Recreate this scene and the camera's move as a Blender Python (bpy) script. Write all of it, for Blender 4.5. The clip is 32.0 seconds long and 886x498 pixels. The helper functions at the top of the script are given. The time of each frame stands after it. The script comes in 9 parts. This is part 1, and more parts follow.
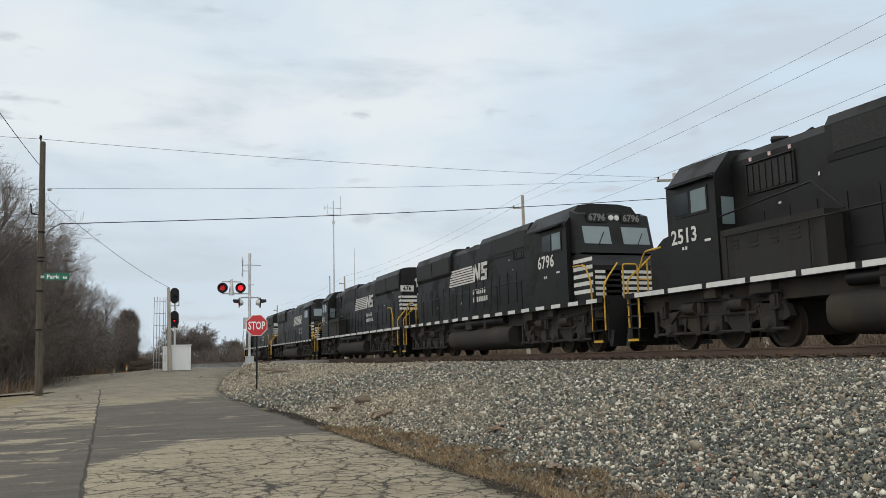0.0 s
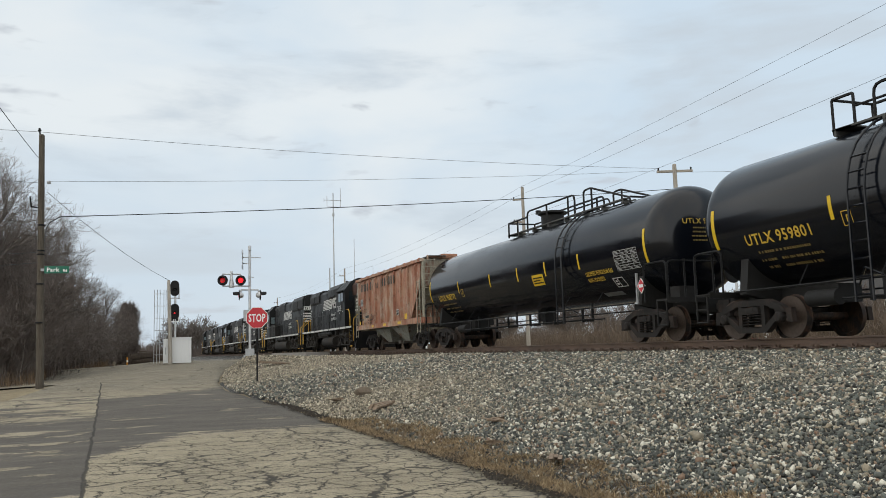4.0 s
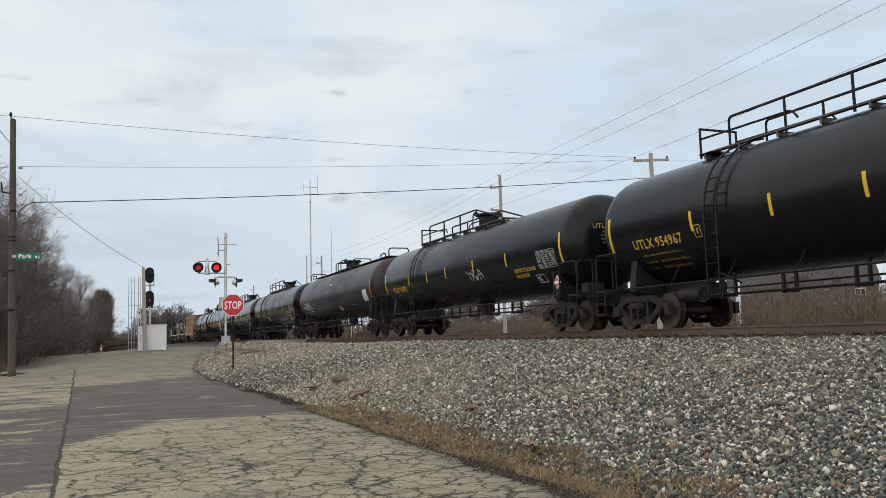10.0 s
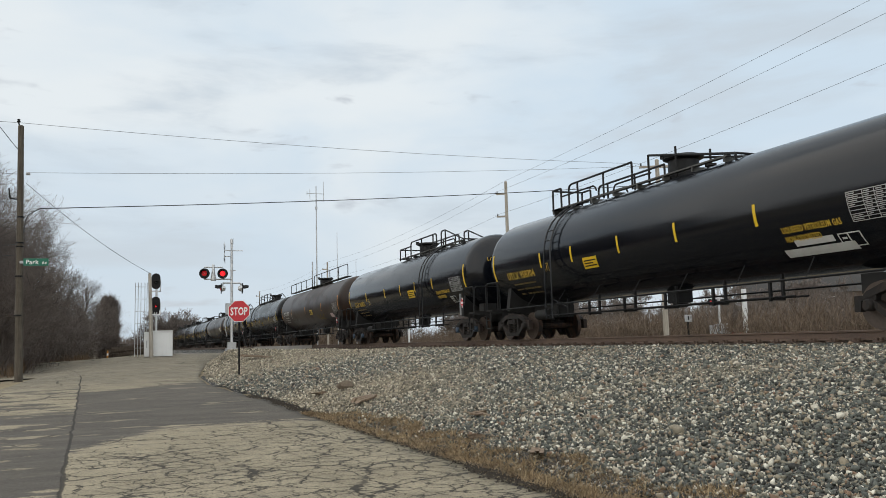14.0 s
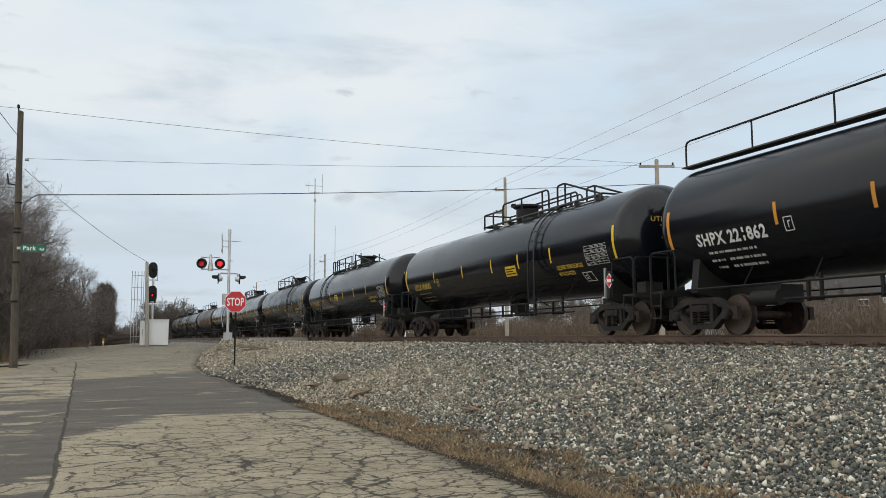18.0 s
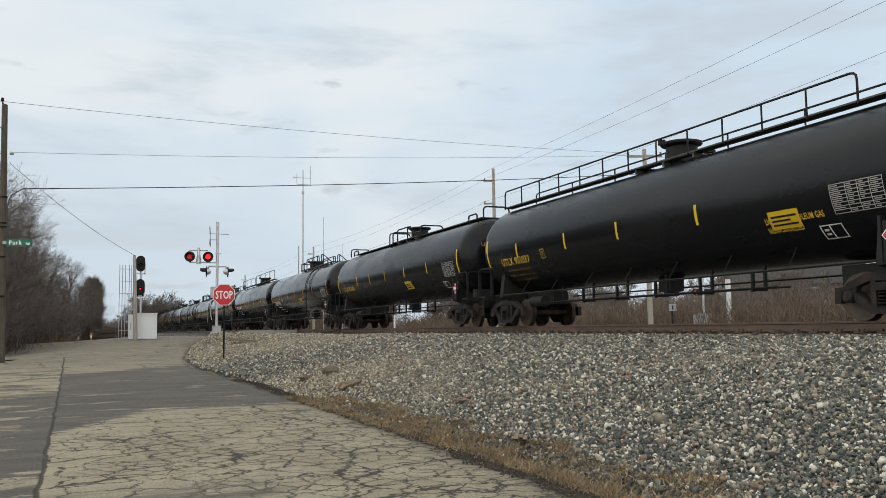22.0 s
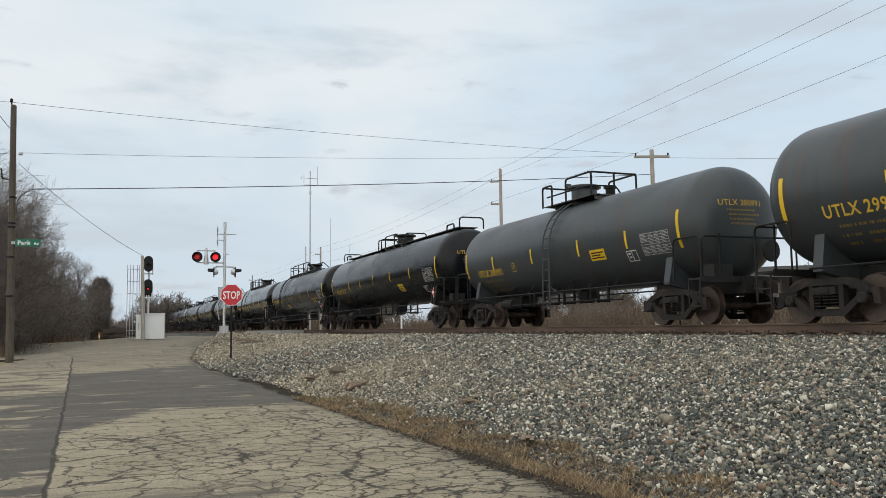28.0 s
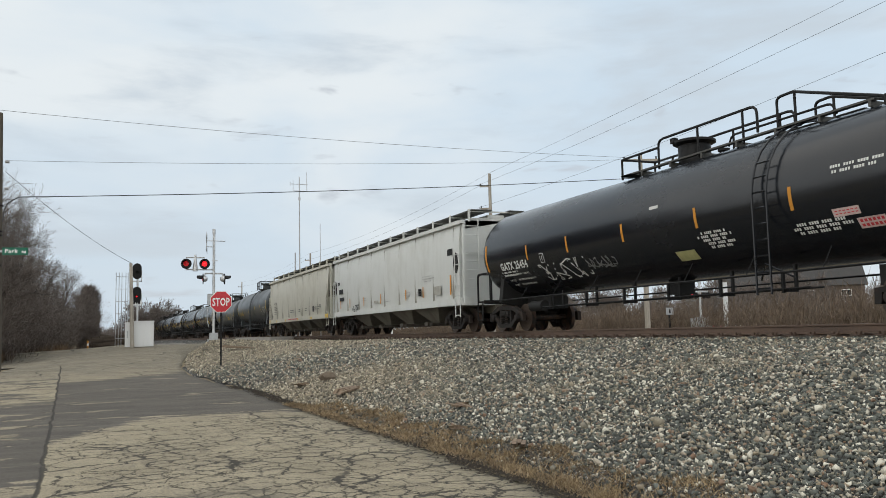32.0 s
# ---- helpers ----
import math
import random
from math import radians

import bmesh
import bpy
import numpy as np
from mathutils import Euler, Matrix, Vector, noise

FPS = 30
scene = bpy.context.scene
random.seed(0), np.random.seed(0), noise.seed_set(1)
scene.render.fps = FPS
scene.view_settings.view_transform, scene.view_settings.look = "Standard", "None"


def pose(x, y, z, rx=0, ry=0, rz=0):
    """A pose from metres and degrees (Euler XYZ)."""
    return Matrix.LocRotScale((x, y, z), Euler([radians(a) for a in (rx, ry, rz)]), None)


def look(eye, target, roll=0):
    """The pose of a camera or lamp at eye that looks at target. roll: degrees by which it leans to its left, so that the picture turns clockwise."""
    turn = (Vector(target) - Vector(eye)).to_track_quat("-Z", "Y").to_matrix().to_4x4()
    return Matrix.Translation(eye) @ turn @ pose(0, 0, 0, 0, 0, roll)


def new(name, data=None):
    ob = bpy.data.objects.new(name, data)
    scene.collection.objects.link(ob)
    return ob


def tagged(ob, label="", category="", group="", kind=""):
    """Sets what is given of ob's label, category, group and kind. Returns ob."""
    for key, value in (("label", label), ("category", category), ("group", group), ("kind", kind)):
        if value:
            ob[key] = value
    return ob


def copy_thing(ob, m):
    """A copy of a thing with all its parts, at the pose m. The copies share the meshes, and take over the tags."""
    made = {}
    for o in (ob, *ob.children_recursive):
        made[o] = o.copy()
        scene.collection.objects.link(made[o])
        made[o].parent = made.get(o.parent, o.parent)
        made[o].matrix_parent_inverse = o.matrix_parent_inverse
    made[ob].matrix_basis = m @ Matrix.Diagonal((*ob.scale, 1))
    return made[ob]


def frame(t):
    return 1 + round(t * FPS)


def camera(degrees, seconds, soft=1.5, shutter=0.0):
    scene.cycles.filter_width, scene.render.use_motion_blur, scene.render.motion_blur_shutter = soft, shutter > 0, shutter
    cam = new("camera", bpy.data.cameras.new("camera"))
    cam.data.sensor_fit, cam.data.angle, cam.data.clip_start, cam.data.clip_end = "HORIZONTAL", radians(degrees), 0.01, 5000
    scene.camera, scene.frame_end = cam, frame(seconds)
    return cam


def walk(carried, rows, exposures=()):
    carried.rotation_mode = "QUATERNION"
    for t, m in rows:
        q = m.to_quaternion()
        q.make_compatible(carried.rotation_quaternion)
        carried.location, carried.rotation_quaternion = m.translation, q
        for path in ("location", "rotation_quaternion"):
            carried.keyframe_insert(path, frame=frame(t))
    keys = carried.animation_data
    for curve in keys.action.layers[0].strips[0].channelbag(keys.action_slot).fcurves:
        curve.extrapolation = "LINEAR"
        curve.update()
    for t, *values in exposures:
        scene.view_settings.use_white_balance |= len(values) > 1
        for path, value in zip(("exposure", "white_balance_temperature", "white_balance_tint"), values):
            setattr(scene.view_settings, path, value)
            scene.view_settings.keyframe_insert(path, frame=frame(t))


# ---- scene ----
# The track runs along +Y with its centre line on x = 0 and the rail tops at z = 0; the film camera stands on the road west of it.
EYE = (-14.15, 0.0, 0.0)
SPEED = 17.224
CLIP = 32.0
cam = camera(56.0, CLIP, soft=0.8)
TURNS = [
    (0, -20.20, 7.34, 1.51), (0.5, -20.16, 7.32, 1.54), (1, -20.04, 7.08, 1.59), (1.5, -19.97, 7.04, 1.67), (2, -19.87, 6.91, 1.70), (2.5, -19.87, 6.73, 1.77),
    (3, -20.01, 6.68, 1.74), (3.5, -20.21, 6.90, 1.65), (5.5, -20.18, 6.08, 1.92), (6, -20.49, 6.07, 2.09), (6.5, -20.81, 6.10, 1.92), (7, -20.91, 5.92, 1.78),
    (7.5, -21.03, 5.64, 1.77), (8, -21.37, 5.58, 1.76), (8.5, -21.80, 5.60, 1.68), (9, -21.82, 5.54, 1.64), (9.5, -21.81, 5.67, 1.57), (10, -21.76, 5.89, 1.65),
    (10.5, -21.69, 5.72, 1.62), (11, -21.85, 5.72, 1.59), (11.5, -22.34, 6.21, 1.36), (12, -22.58, 6.48, 1.21), (12.5, -23.02, 6.62, 1.17), (13, -22.85, 6.56, 1.19),
    (13.5, -21.88, 6.53, 1.31), (14, -21.37, 6.34, 1.54), (14.5, -21.33, 6.43, 1.48), (16.5, -21.56, 6.39, 0.19), (17, -22.21, 6.69, -0.05), (17.5, -21.81, 6.62, 0.11),
    (18, -21.65, 5.99, 0.33), (18.5, -21.77, 5.36, 0.41), (19, -21.96, 5.29, 0.44), (19.5, -22.17, 5.10, 0.41), (20, -22.28, 5.02, 0.48), (20.5, -22.43, 5.05, 0.49),
    (21, -22.53, 5.40, 0.59), (21.5, -22.62, 5.63, 0.63), (22, -22.37, 5.38, 0.84), (22.5, -22.17, 5.24, 0.89), (23, -22.06, 5.32, 0.85), (23.5, -21.95, 5.37, 0.90),
    (24, -22.34, 5.53, 0.68), (24.5, -22.16, 5.52, 0.54), (25, -21.82, 5.48, 0.51), (25.5, -22.07, 5.57, 0.43), (27.5, -21.89, 5.30, 0.73), (28, -21.90, 5.42, 0.75),
    (28.5, -21.97, 5.69, 0.82), (29, -22.12, 5.79, 0.88), (29.5, -21.85, 5.59, 0.80), (30, -21.77, 5.31, 0.81), (30.5, -22.22, 5.43, 1.09), (31, -22.64, 5.59, 1.20),
    (31.5, -22.60, 5.62, 1.23), (32, -22.55, 5.75, 1.27),
]
walk(cam, [(t, pose(*EYE, 90 + p, r, y)) for t, y, p, r in TURNS])

# ---- light ----
SUN_EL, SUN_AZ = radians(33), radians(238)
world = bpy.data.worlds.new("overcast_sky")
scene.world = world
world.use_nodes = True
wn, wl = world.node_tree.nodes, world.node_tree.links
wn.clear()


def settle(n, p):
    """Sets the modes that a node was asked for."""
    if "interpolation_type" in p:
        n.interpolation_type = p["interpolation_type"]
    if "data_type" in p:
        n.data_type = p["data_type"]
    if "blend_type" in p:
        n.blend_type = p["blend_type"]
    if "operation" in p:
        n.operation = p["operation"]
    if "feature" in p:
        n.feature = p["feature"]
    if "voronoi_dimensions" in p:
        n.voronoi_dimensions = p["voronoi_dimensions"]
    return n


def wnode(kind, **props):
    return settle(wn.new(kind), props)


def cloud_layer(vec, scale, detail, rough, lo, hi, squash):
    mp = wnode("ShaderNodeMapping")
    mp.inputs["Scale"].default_value = squash
    nz = wnode("ShaderNodeTexNoise")
    nz.inputs["Scale"].default_value, nz.inputs["Detail"].default_value = scale, detail
    nz.inputs["Roughness"].default_value, nz.inputs["Distortion"].default_value = rough, 0.25
    rp = wnode("ShaderNodeMapRange", interpolation_type="SMOOTHSTEP")
    rp.inputs["From Min"].default_value, rp.inputs["From Max"].default_value = lo, hi
    wl.new(vec, mp.inputs["Vector"])
    wl.new(mp.outputs["Vector"], nz.inputs["Vector"])
    wl.new(nz.outputs["Fac"], rp.inputs["Value"])
    return rp.outputs["Result"]


def wmix(fac, a, b):
    m = wnode("ShaderNodeMix", data_type="RGBA")
    for sock, v in ((m.inputs[0], fac), (m.inputs[6], a), (m.inputs[7], b)):
        if hasattr(v, "links"):
            wl.new(v, sock)
        else:
            sock.default_value = v
    return m.outputs[2]


sky = wnode("ShaderNodeTexSky")
sky.sky_type, sky.sun_disc, sky.sun_elevation, sky.sun_rotation = "NISHITA", False, SUN_EL, SUN_AZ
sky.air_density, sky.dust_density, sky.ozone_density = 1.0, 2.0, 1.0
sky_gain = wnode("ShaderNodeVectorMath", operation="SCALE")
sky_gain.inputs[3].default_value = 0.09
wl.new(sky.outputs["Color"], sky_gain.inputs[0])
tc = wnode("ShaderNodeTexCoord")
vec = tc.outputs["Generated"]
# a pale stratus deck with bluish thin places, soft darker rolls and small wisps
deck = wmix(cloud_layer(vec, 2.3, 5, 0.5, 0.36, 0.66, (1, 1, 2.6)), (0.68, 0.808, 0.92, 1), (0.885, 0.94, 0.965, 1))
deck = wmix(cloud_layer(vec, 3.4, 6, 0.55, 0.50, 0.72, (1, 1, 4.0)), deck, (0.635, 0.715, 0.785, 1))
deck = wmix(cloud_layer(vec, 9.0, 4, 0.5, 0.64, 0.78, (1, 1, 3.4)), deck, (0.56, 0.60, 0.65, 1))
up_axis = wnode("ShaderNodeSeparateXYZ")
wl.new(vec, up_axis.inputs[0])
low = wnode("ShaderNodeMapRange", interpolation_type="SMOOTHSTEP")
wl.new(up_axis.outputs[2], low.inputs["Value"])
low.inputs["From Min"].default_value, low.inputs["From Max"].default_value = 0.30, 0.02
low.inputs["To Max"].default_value = 0.42
deck = wmix(low.outputs["Result"], deck, (0.66, 0.735, 0.81, 1))
cover = wmix(0.92, sky_gain.outputs[0], deck)
bg = wnode("ShaderNodeBackground")
bg.inputs["Strength"].default_value = 0.96
wl.new(cover, bg.inputs["Color"])
wo = wnode("ShaderNodeOutputWorld")
wl.new(bg.outputs[0], wo.inputs[0])

sun_data = bpy.data.lights.new("sun", "SUN")
sun_data.energy, sun_data.angle, sun_data.color = 1.95, radians(160), (1.0, 0.90, 0.76)
sun_dir = Vector((math.sin(SUN_AZ) * math.cos(SUN_EL), math.cos(SUN_AZ) * math.cos(SUN_EL), math.sin(SUN_EL)))
sun_ob = new("sun", sun_data)
sun_ob.matrix_world = look(sun_dir * 60, (0, 0, 0))
scene.view_settings.exposure = 0.0


# ---- materials ----
class Mat:
    """A small builder for node materials."""

    def __init__(self, name, color=(0.5, 0.5, 0.5), rough=0.6, metal=0.0):
        self.m = bpy.data.materials.new(name)
        self.m.use_nodes = True
        self.nt = self.m.node_tree
        self.n, self.l = self.nt.nodes, self.nt.links
        self.b = self.n["Principled BSDF"]
        self.b.inputs["Base Color"].default_value = (*color, 1)
        self.b.inputs["Roughness"].default_value = rough
        self.b.inputs["Metallic"].default_value = metal
        self.col = (*color, 1)

    def node(self, kind, **props):
        return settle(self.n.new(kind), props)

    def put(self, sock, v):
        if hasattr(v, "links"):
            self.l.new(v, sock)
        elif isinstance(v, (tuple, list)) and len(v) == 3 and sock.type == "RGBA":
            sock.default_value = (*v, 1)
        else:
            sock.default_value = v

    def coords(self, scale=(1, 1, 1), kind="Object"):
        tc = self.node("ShaderNodeTexCoord")
        mp = self.node("ShaderNodeMapping")
        mp.inputs["Scale"].default_value = scale
        self.l.new(tc.outputs[kind], mp.inputs["Vector"])
        return mp.outputs["Vector"]

    def noise(self, scale, detail=4, rough=0.55, stretch=(1, 1, 1), dist=0.0, kind="Object"):
        nz = self.node("ShaderNodeTexNoise")
        self.l.new(self.coords(stretch, kind), nz.inputs["Vector"])
        for k, v in (("Scale", scale), ("Detail", detail), ("Roughness", rough), ("Distortion", dist)):
            nz.inputs[k].default_value = v
        return nz.outputs["Fac"]

    def ramp(self, fac, lo, hi, a=0.0, b=1.0, smooth=True):
        r = self.node("ShaderNodeMapRange", interpolation_type="SMOOTHSTEP" if smooth else "LINEAR")
        self.put(r.inputs["Value"], fac)
        for k, v in (("From Min", lo), ("From Max", hi), ("To Min", a), ("To Max", b)):
            self.put(r.inputs[k], v)
        return r.outputs["Result"]

    def mix(self, fac, a, b, blend="MIX"):
        m = self.node("ShaderNodeMix", data_type="RGBA", blend_type=blend)
        self.put(m.inputs[0], fac)
        self.put(m.inputs[6], a)
        self.put(m.inputs[7], b)
        return m.outputs[2]

    def math(self, op, a, b=0.0):
        m = self.node("ShaderNodeMath", operation=op)
        self.put(m.inputs[0], a)
        self.put(m.inputs[1], b)
        return m.outputs[0]

    def color(self, v):
        self.put(self.b.inputs["Base Color"], v)
        return self

    def rough(self, v):
        self.put(self.b.inputs["Roughness"], v)
        return self

    def bump(self, height, strength=0.3, distance=0.02):
        bp = self.node("ShaderNodeBump")
        self.put(bp.inputs["Height"], height)
        bp.inputs["Strength"].default_value, bp.inputs["Distance"].default_value = strength, distance
        self.l.new(bp.outputs[0], self.b.inputs["Normal"])
        return self


def painted(name, color, dirt=(0.10, 0.085, 0.065), rough=0.45, amount=0.35, streak=0.5, metal=0.0):
    """Weathered paint: grime clouds, streaks that run down, fine speckle."""
    k = Mat(name, color, rough, metal)
    big = k.ramp(k.noise(0.9, 5, 0.6), 0.42, 0.75)
    run = k.ramp(k.noise(3.0, 4, 0.6, (1.6, 1.6, 0.16)), 0.48, 0.75)
    fine = k.noise(40, 3, 0.6)
    f = k.math("MULTIPLY", k.math("ADD", k.math("MULTIPLY", big, 1 - streak), k.math("MULTIPLY", run, streak)), amount)
    c = k.mix(f, color, dirt)
    c = k.mix(k.ramp(fine, 0.3, 0.7, 0.0, 0.18), c, tuple(min(1, x * 0.6) for x in color))
    k.color(c)
    k.rough(k.ramp(big, 0, 1, rough, min(1, rough + 0.25)))
    return k.m


def plain(name, color, rough=0.5, metal=0.0, var=0.25, scale=6.0):
    k = Mat(name, color, rough, metal)
    k.color(k.mix(k.ramp(k.noise(scale, 5), 0.3, 0.75, 0, var), color, tuple(x * 0.45 for x in color)))
    k.rough(k.ramp(k.noise(scale * 2, 3), 0.3, 0.7, max(0.05, rough - 0.08), min(1, rough + 0.1)))
    return k.m


def glow(name, color, strength, rough=0.3):
    k = Mat(name, color, rough)
    k.b.inputs["Emission Color"].default_value = (*color, 1)
    k.b.inputs["Emission Strength"].default_value = strength
    return k.m


def rusty(name, base, rust, amount, rough=0.75, scale=1.4):
    k = Mat(name, base, rough)
    a = k.ramp(k.noise(scale, 7, 0.65, (1, 1, 0.55), 0.6), 0.60 - 0.25 * amount, 0.74 - 0.2 * amount)
    b = k.ramp(k.noise(9, 5, 0.6, (1, 1, 0.25)), 0.35, 0.7)
    c = k.mix(a, k.mix(k.math("MULTIPLY", b, 0.5), base, tuple(x * 0.6 for x in base)), rust)
    c = k.mix(k.ramp(k.noise(22, 4), 0.45, 0.7, 0, 0.5), c, tuple(x * 0.45 for x in rust))
    k.color(c)
    k.bump(k.noise(30, 4), 0.2, 0.01)
    return k.m


# ---- building helpers ----
def finish(name, bm, mat, smooth=False, bevel=0.0):
    if bevel:
        bmesh.ops.bevel(bm, geom=[e for e in bm.edges if e.is_manifold and e.calc_face_angle(0) > 0.6], offset=bevel, segments=1, affect="EDGES", clamp_overlap=True)
    me = bpy.data.meshes.new(name)
    bmesh.ops.recalc_face_normals(bm, faces=bm.faces)
    bm.to_mesh(me)
    bm.free()
    for m in (mat if isinstance(mat, (list, tuple)) else [mat]):
        me.materials.append(m)
    if smooth:
        me.shade_smooth()
        me.set_sharp_from_angle(angle=radians(35))
    return me


def part(name, bm, mat, parent=None, label="", smooth=False, bevel=0.0):
    """Links a bmesh (or a ready mesh) as one mesh object under a thing or a part."""
    me = bm if isinstance(bm, bpy.types.Mesh) else finish(name, bm, mat, smooth, bevel)
    ob = new(name, me)
    if parent is not None:
        ob.parent = parent
    if label:
        tagged(ob, label)
    if name in FINE:
        tagged(ob, kind="stuff")
    return ob


FINE = ("emblem", "trunk", "spring_nest", "data_stencil", "graffiti", "test_panel", "notice_print", "class_box", "plate_box", "name_bars", "emblem_stripe", "red_stencil", "stencil", "panel_marks", "letters", "lettering", "car_number", "end_number", "board_number", "road_number", "sill_stripe", "vine_growth", "crown", "pipe_run", "consolidated_stencil", "hood_rivets")


def thing(name, label, category, group="", at=(0, 0, 0), kind="", rz=0):
    ob = new(name)
    ob.empty_display_size = 0.2
    ob.matrix_basis = pose(*at, 0, 0, rz)
    return tagged(ob, label, category, group, kind)


def single(name, bm, mat, label, category, group="", kind="", at=(0, 0, 0), smooth=False, bevel=0.0):
    ob = part(name, bm, mat, None, "", smooth, bevel)
    ob.location = at
    return tagged(ob, label, category, group, kind)


def box(bm, x0, x1, y0, y1, z0, z1, m=None):
    vs = [bm.verts.new((x, y, z)) for x in (x0, x1) for y in (y0, y1) for z in (z0, z1)]
    if m is not None:
        for v in vs:
            v.co = m @ v.co
    for q in ((0, 1, 3, 2), (4, 6, 7, 5), (0, 4, 5, 1), (2, 3, 7, 6), (0, 2, 6, 4), (1, 5, 7, 3)):
        bm.faces.new([vs[i] for i in q])
    return vs


def boxes(*list_):
    bm = bmesh.new()
    for b in list_:
        box(bm, *b)
    return bm


def prism(bm, poly, axis, a, b):
    """A polygon of (u, v) pairs pushed along an axis from a to b. x: (y, z); y: (x, z); z: (x, y)."""
    def at(u, v, w):
        return {"x": (w, u, v), "y": (u, w, v), "z": (u, v, w)}[axis]
    lo = [bm.verts.new(at(u, v, a)) for u, v in poly]
    hi = [bm.verts.new(at(u, v, b)) for u, v in poly]
    n = len(poly)
    bm.faces.new(lo)
    bm.faces.new(hi[::-1])
    for i in range(n):
        bm.faces.new((lo[i], lo[(i + 1) % n], hi[(i + 1) % n], hi[i]))
    return bm


def lathe(bm, prof, axis="z", n=24, at=(0, 0, 0)):
    """Turns (radius, height) pairs round an axis."""
    o = Vector(at)
    rings = []
    for r, h in prof:
        ring = []
        for i in range(n if r > 1e-6 else 1):
            a = 2 * math.pi * i / n
            c, s = r * math.cos(a), r * math.sin(a)
            p = {"z": (c, s, h), "x": (h, c, s), "y": (s, h, c)}[axis]
            ring.append(bm.verts.new(o + Vector(p)))
        rings.append(ring)
    for p, q in zip(rings, rings[1:]):
        for i in range(n):
            a, b = p[i % len(p)], p[(i + 1) % len(p)]
            c, d = q[(i + 1) % len(q)], q[i % len(q)]
            f = [v for k, v in enumerate((a, b, c, d)) if v not in (a, b, c, d)[:k]]
            if len(f) > 2:
                bm.faces.new(f)
    for ring in (rings[0], rings[-1]):
        if len(ring) > 2:
            bm.faces.new(ring)
    return bm


def cyl(bm, p, q, r, n=10, r2=None):
    """A capped rod from p to q."""
    p, q = Vector(p), Vector(q)
    d = q - p
    if d.length < 1e-6:
        return bm
    m = d.to_track_quat("Z", "Y").to_matrix()
    r2 = r if r2 is None else r2
    lo = [bm.verts.new(p + m @ Vector((r * math.cos(2 * math.pi * i / n), r * math.sin(2 * math.pi * i / n), 0))) for i in range(n)]
    hi = [bm.verts.new(q + m @ Vector((r2 * math.cos(2 * math.pi * i / n), r2 * math.sin(2 * math.pi * i / n), 0))) for i in range(n)]
    bm.faces.new(lo)
    bm.faces.new(hi[::-1])
    for i in range(n):
        bm.faces.new((lo[i], lo[(i + 1) % n], hi[(i + 1) % n], hi[i]))
    return bm


def rods(r, *paths, n=6):
    """Bent bars: each path a list of points."""
    bm = bmesh.new()
    for path in paths:
        pts = [Vector(p) for p in path]
        pts = [p for i, p in enumerate(pts) if i == 0 or (p - pts[i - 1]).length > 1e-5]
        d0 = (pts[1] - pts[0]).normalized()
        u = d0.orthogonal().normalized()
        last = None
        for i, p in enumerate(pts):
            a = (p - pts[i - 1]).normalized() if i else d0
            b = (pts[i + 1] - p).normalized() if i < len(pts) - 1 else a
            d = (a + b).normalized() if (a + b).length > 1e-4 else a
            u = (u - d * u.dot(d)).normalized()
            v = d.cross(u)
            k = 1 / max(0.5, d.dot(a))
            ring = [bm.verts.new(p + (u * math.cos(2 * math.pi * j / n) + v * math.sin(2 * math.pi * j / n)) * r * k) for j in range(n)]
            if last:
                for j in range(n):
                    bm.faces.new((last[j], last[(j + 1) % n], ring[(j + 1) % n], ring[j]))
            else:
                bm.faces.new(ring)
            last = ring
        bm.faces.new(last[::-1])
    return bm


def rounded(path, rad=0.12, steps=3):
    """A path with its corners rounded."""
    pts = [Vector(p) for p in path]
    out = [pts[0]]
    for a, b, c in zip(pts, pts[1:], pts[2:]):
        u, v = (a - b), (c - b)
        k = min(rad, u.length / 2, v.length / 2)
        u, v = u.normalized() * k, v.normalized() * k
        for i in range(steps + 1):
            t = i / steps
            out.append((b + u) * (1 - t) ** 2 + b * 2 * t * (1 - t) + (b + v) * t ** 2)
    out.append(pts[-1])
    return out


_texts = {}


def letters(body, size, spacing=1.0, bold=0.0):
    """The outline of built-in letters as flat (vertices, faces), left end at 0, in the x-y plane."""
    key = (body, size, spacing, bold)
    if key not in _texts:
        cu = bpy.data.curves.new("letters", "FONT")
        cu.body, cu.size, cu.space_character, cu.offset = body, size, spacing, bold
        cu.resolution_u = 2
        ob = bpy.data.objects.new("letters", cu)
        me = bpy.data.meshes.new_from_object(ob)
        _texts[key] = ([tuple(v.co) for v in me.vertices], [tuple(p.vertices) for p in me.polygons])
        bpy.data.meshes.remove(me)
        bpy.data.objects.remove(ob)
        bpy.data.curves.remove(cu)
    return _texts[key]


def flat_mesh(name, verts, faces, mat):
    me = bpy.data.meshes.new(name)
    me.from_pydata(verts, [], faces)
    me.materials.append(mat)
    me.update()
    return me


def side_text(name, body, size, mat, parent, x, y, z, shape=None, spacing=1.0, bold=0.0, label="", tall=1.0):
    """Letters on the west side of a car: x the plane, y the left end (north), z the baseline. shape maps (along, up) to a point."""
    vs, fs = letters(body, size, spacing, bold)
    shape = shape or (lambda u, v: (x, y - u, z + v))
    return part(name, flat_mesh(name, [shape(a, b * tall) for a, b, _ in vs], fs, mat), None, parent, label)


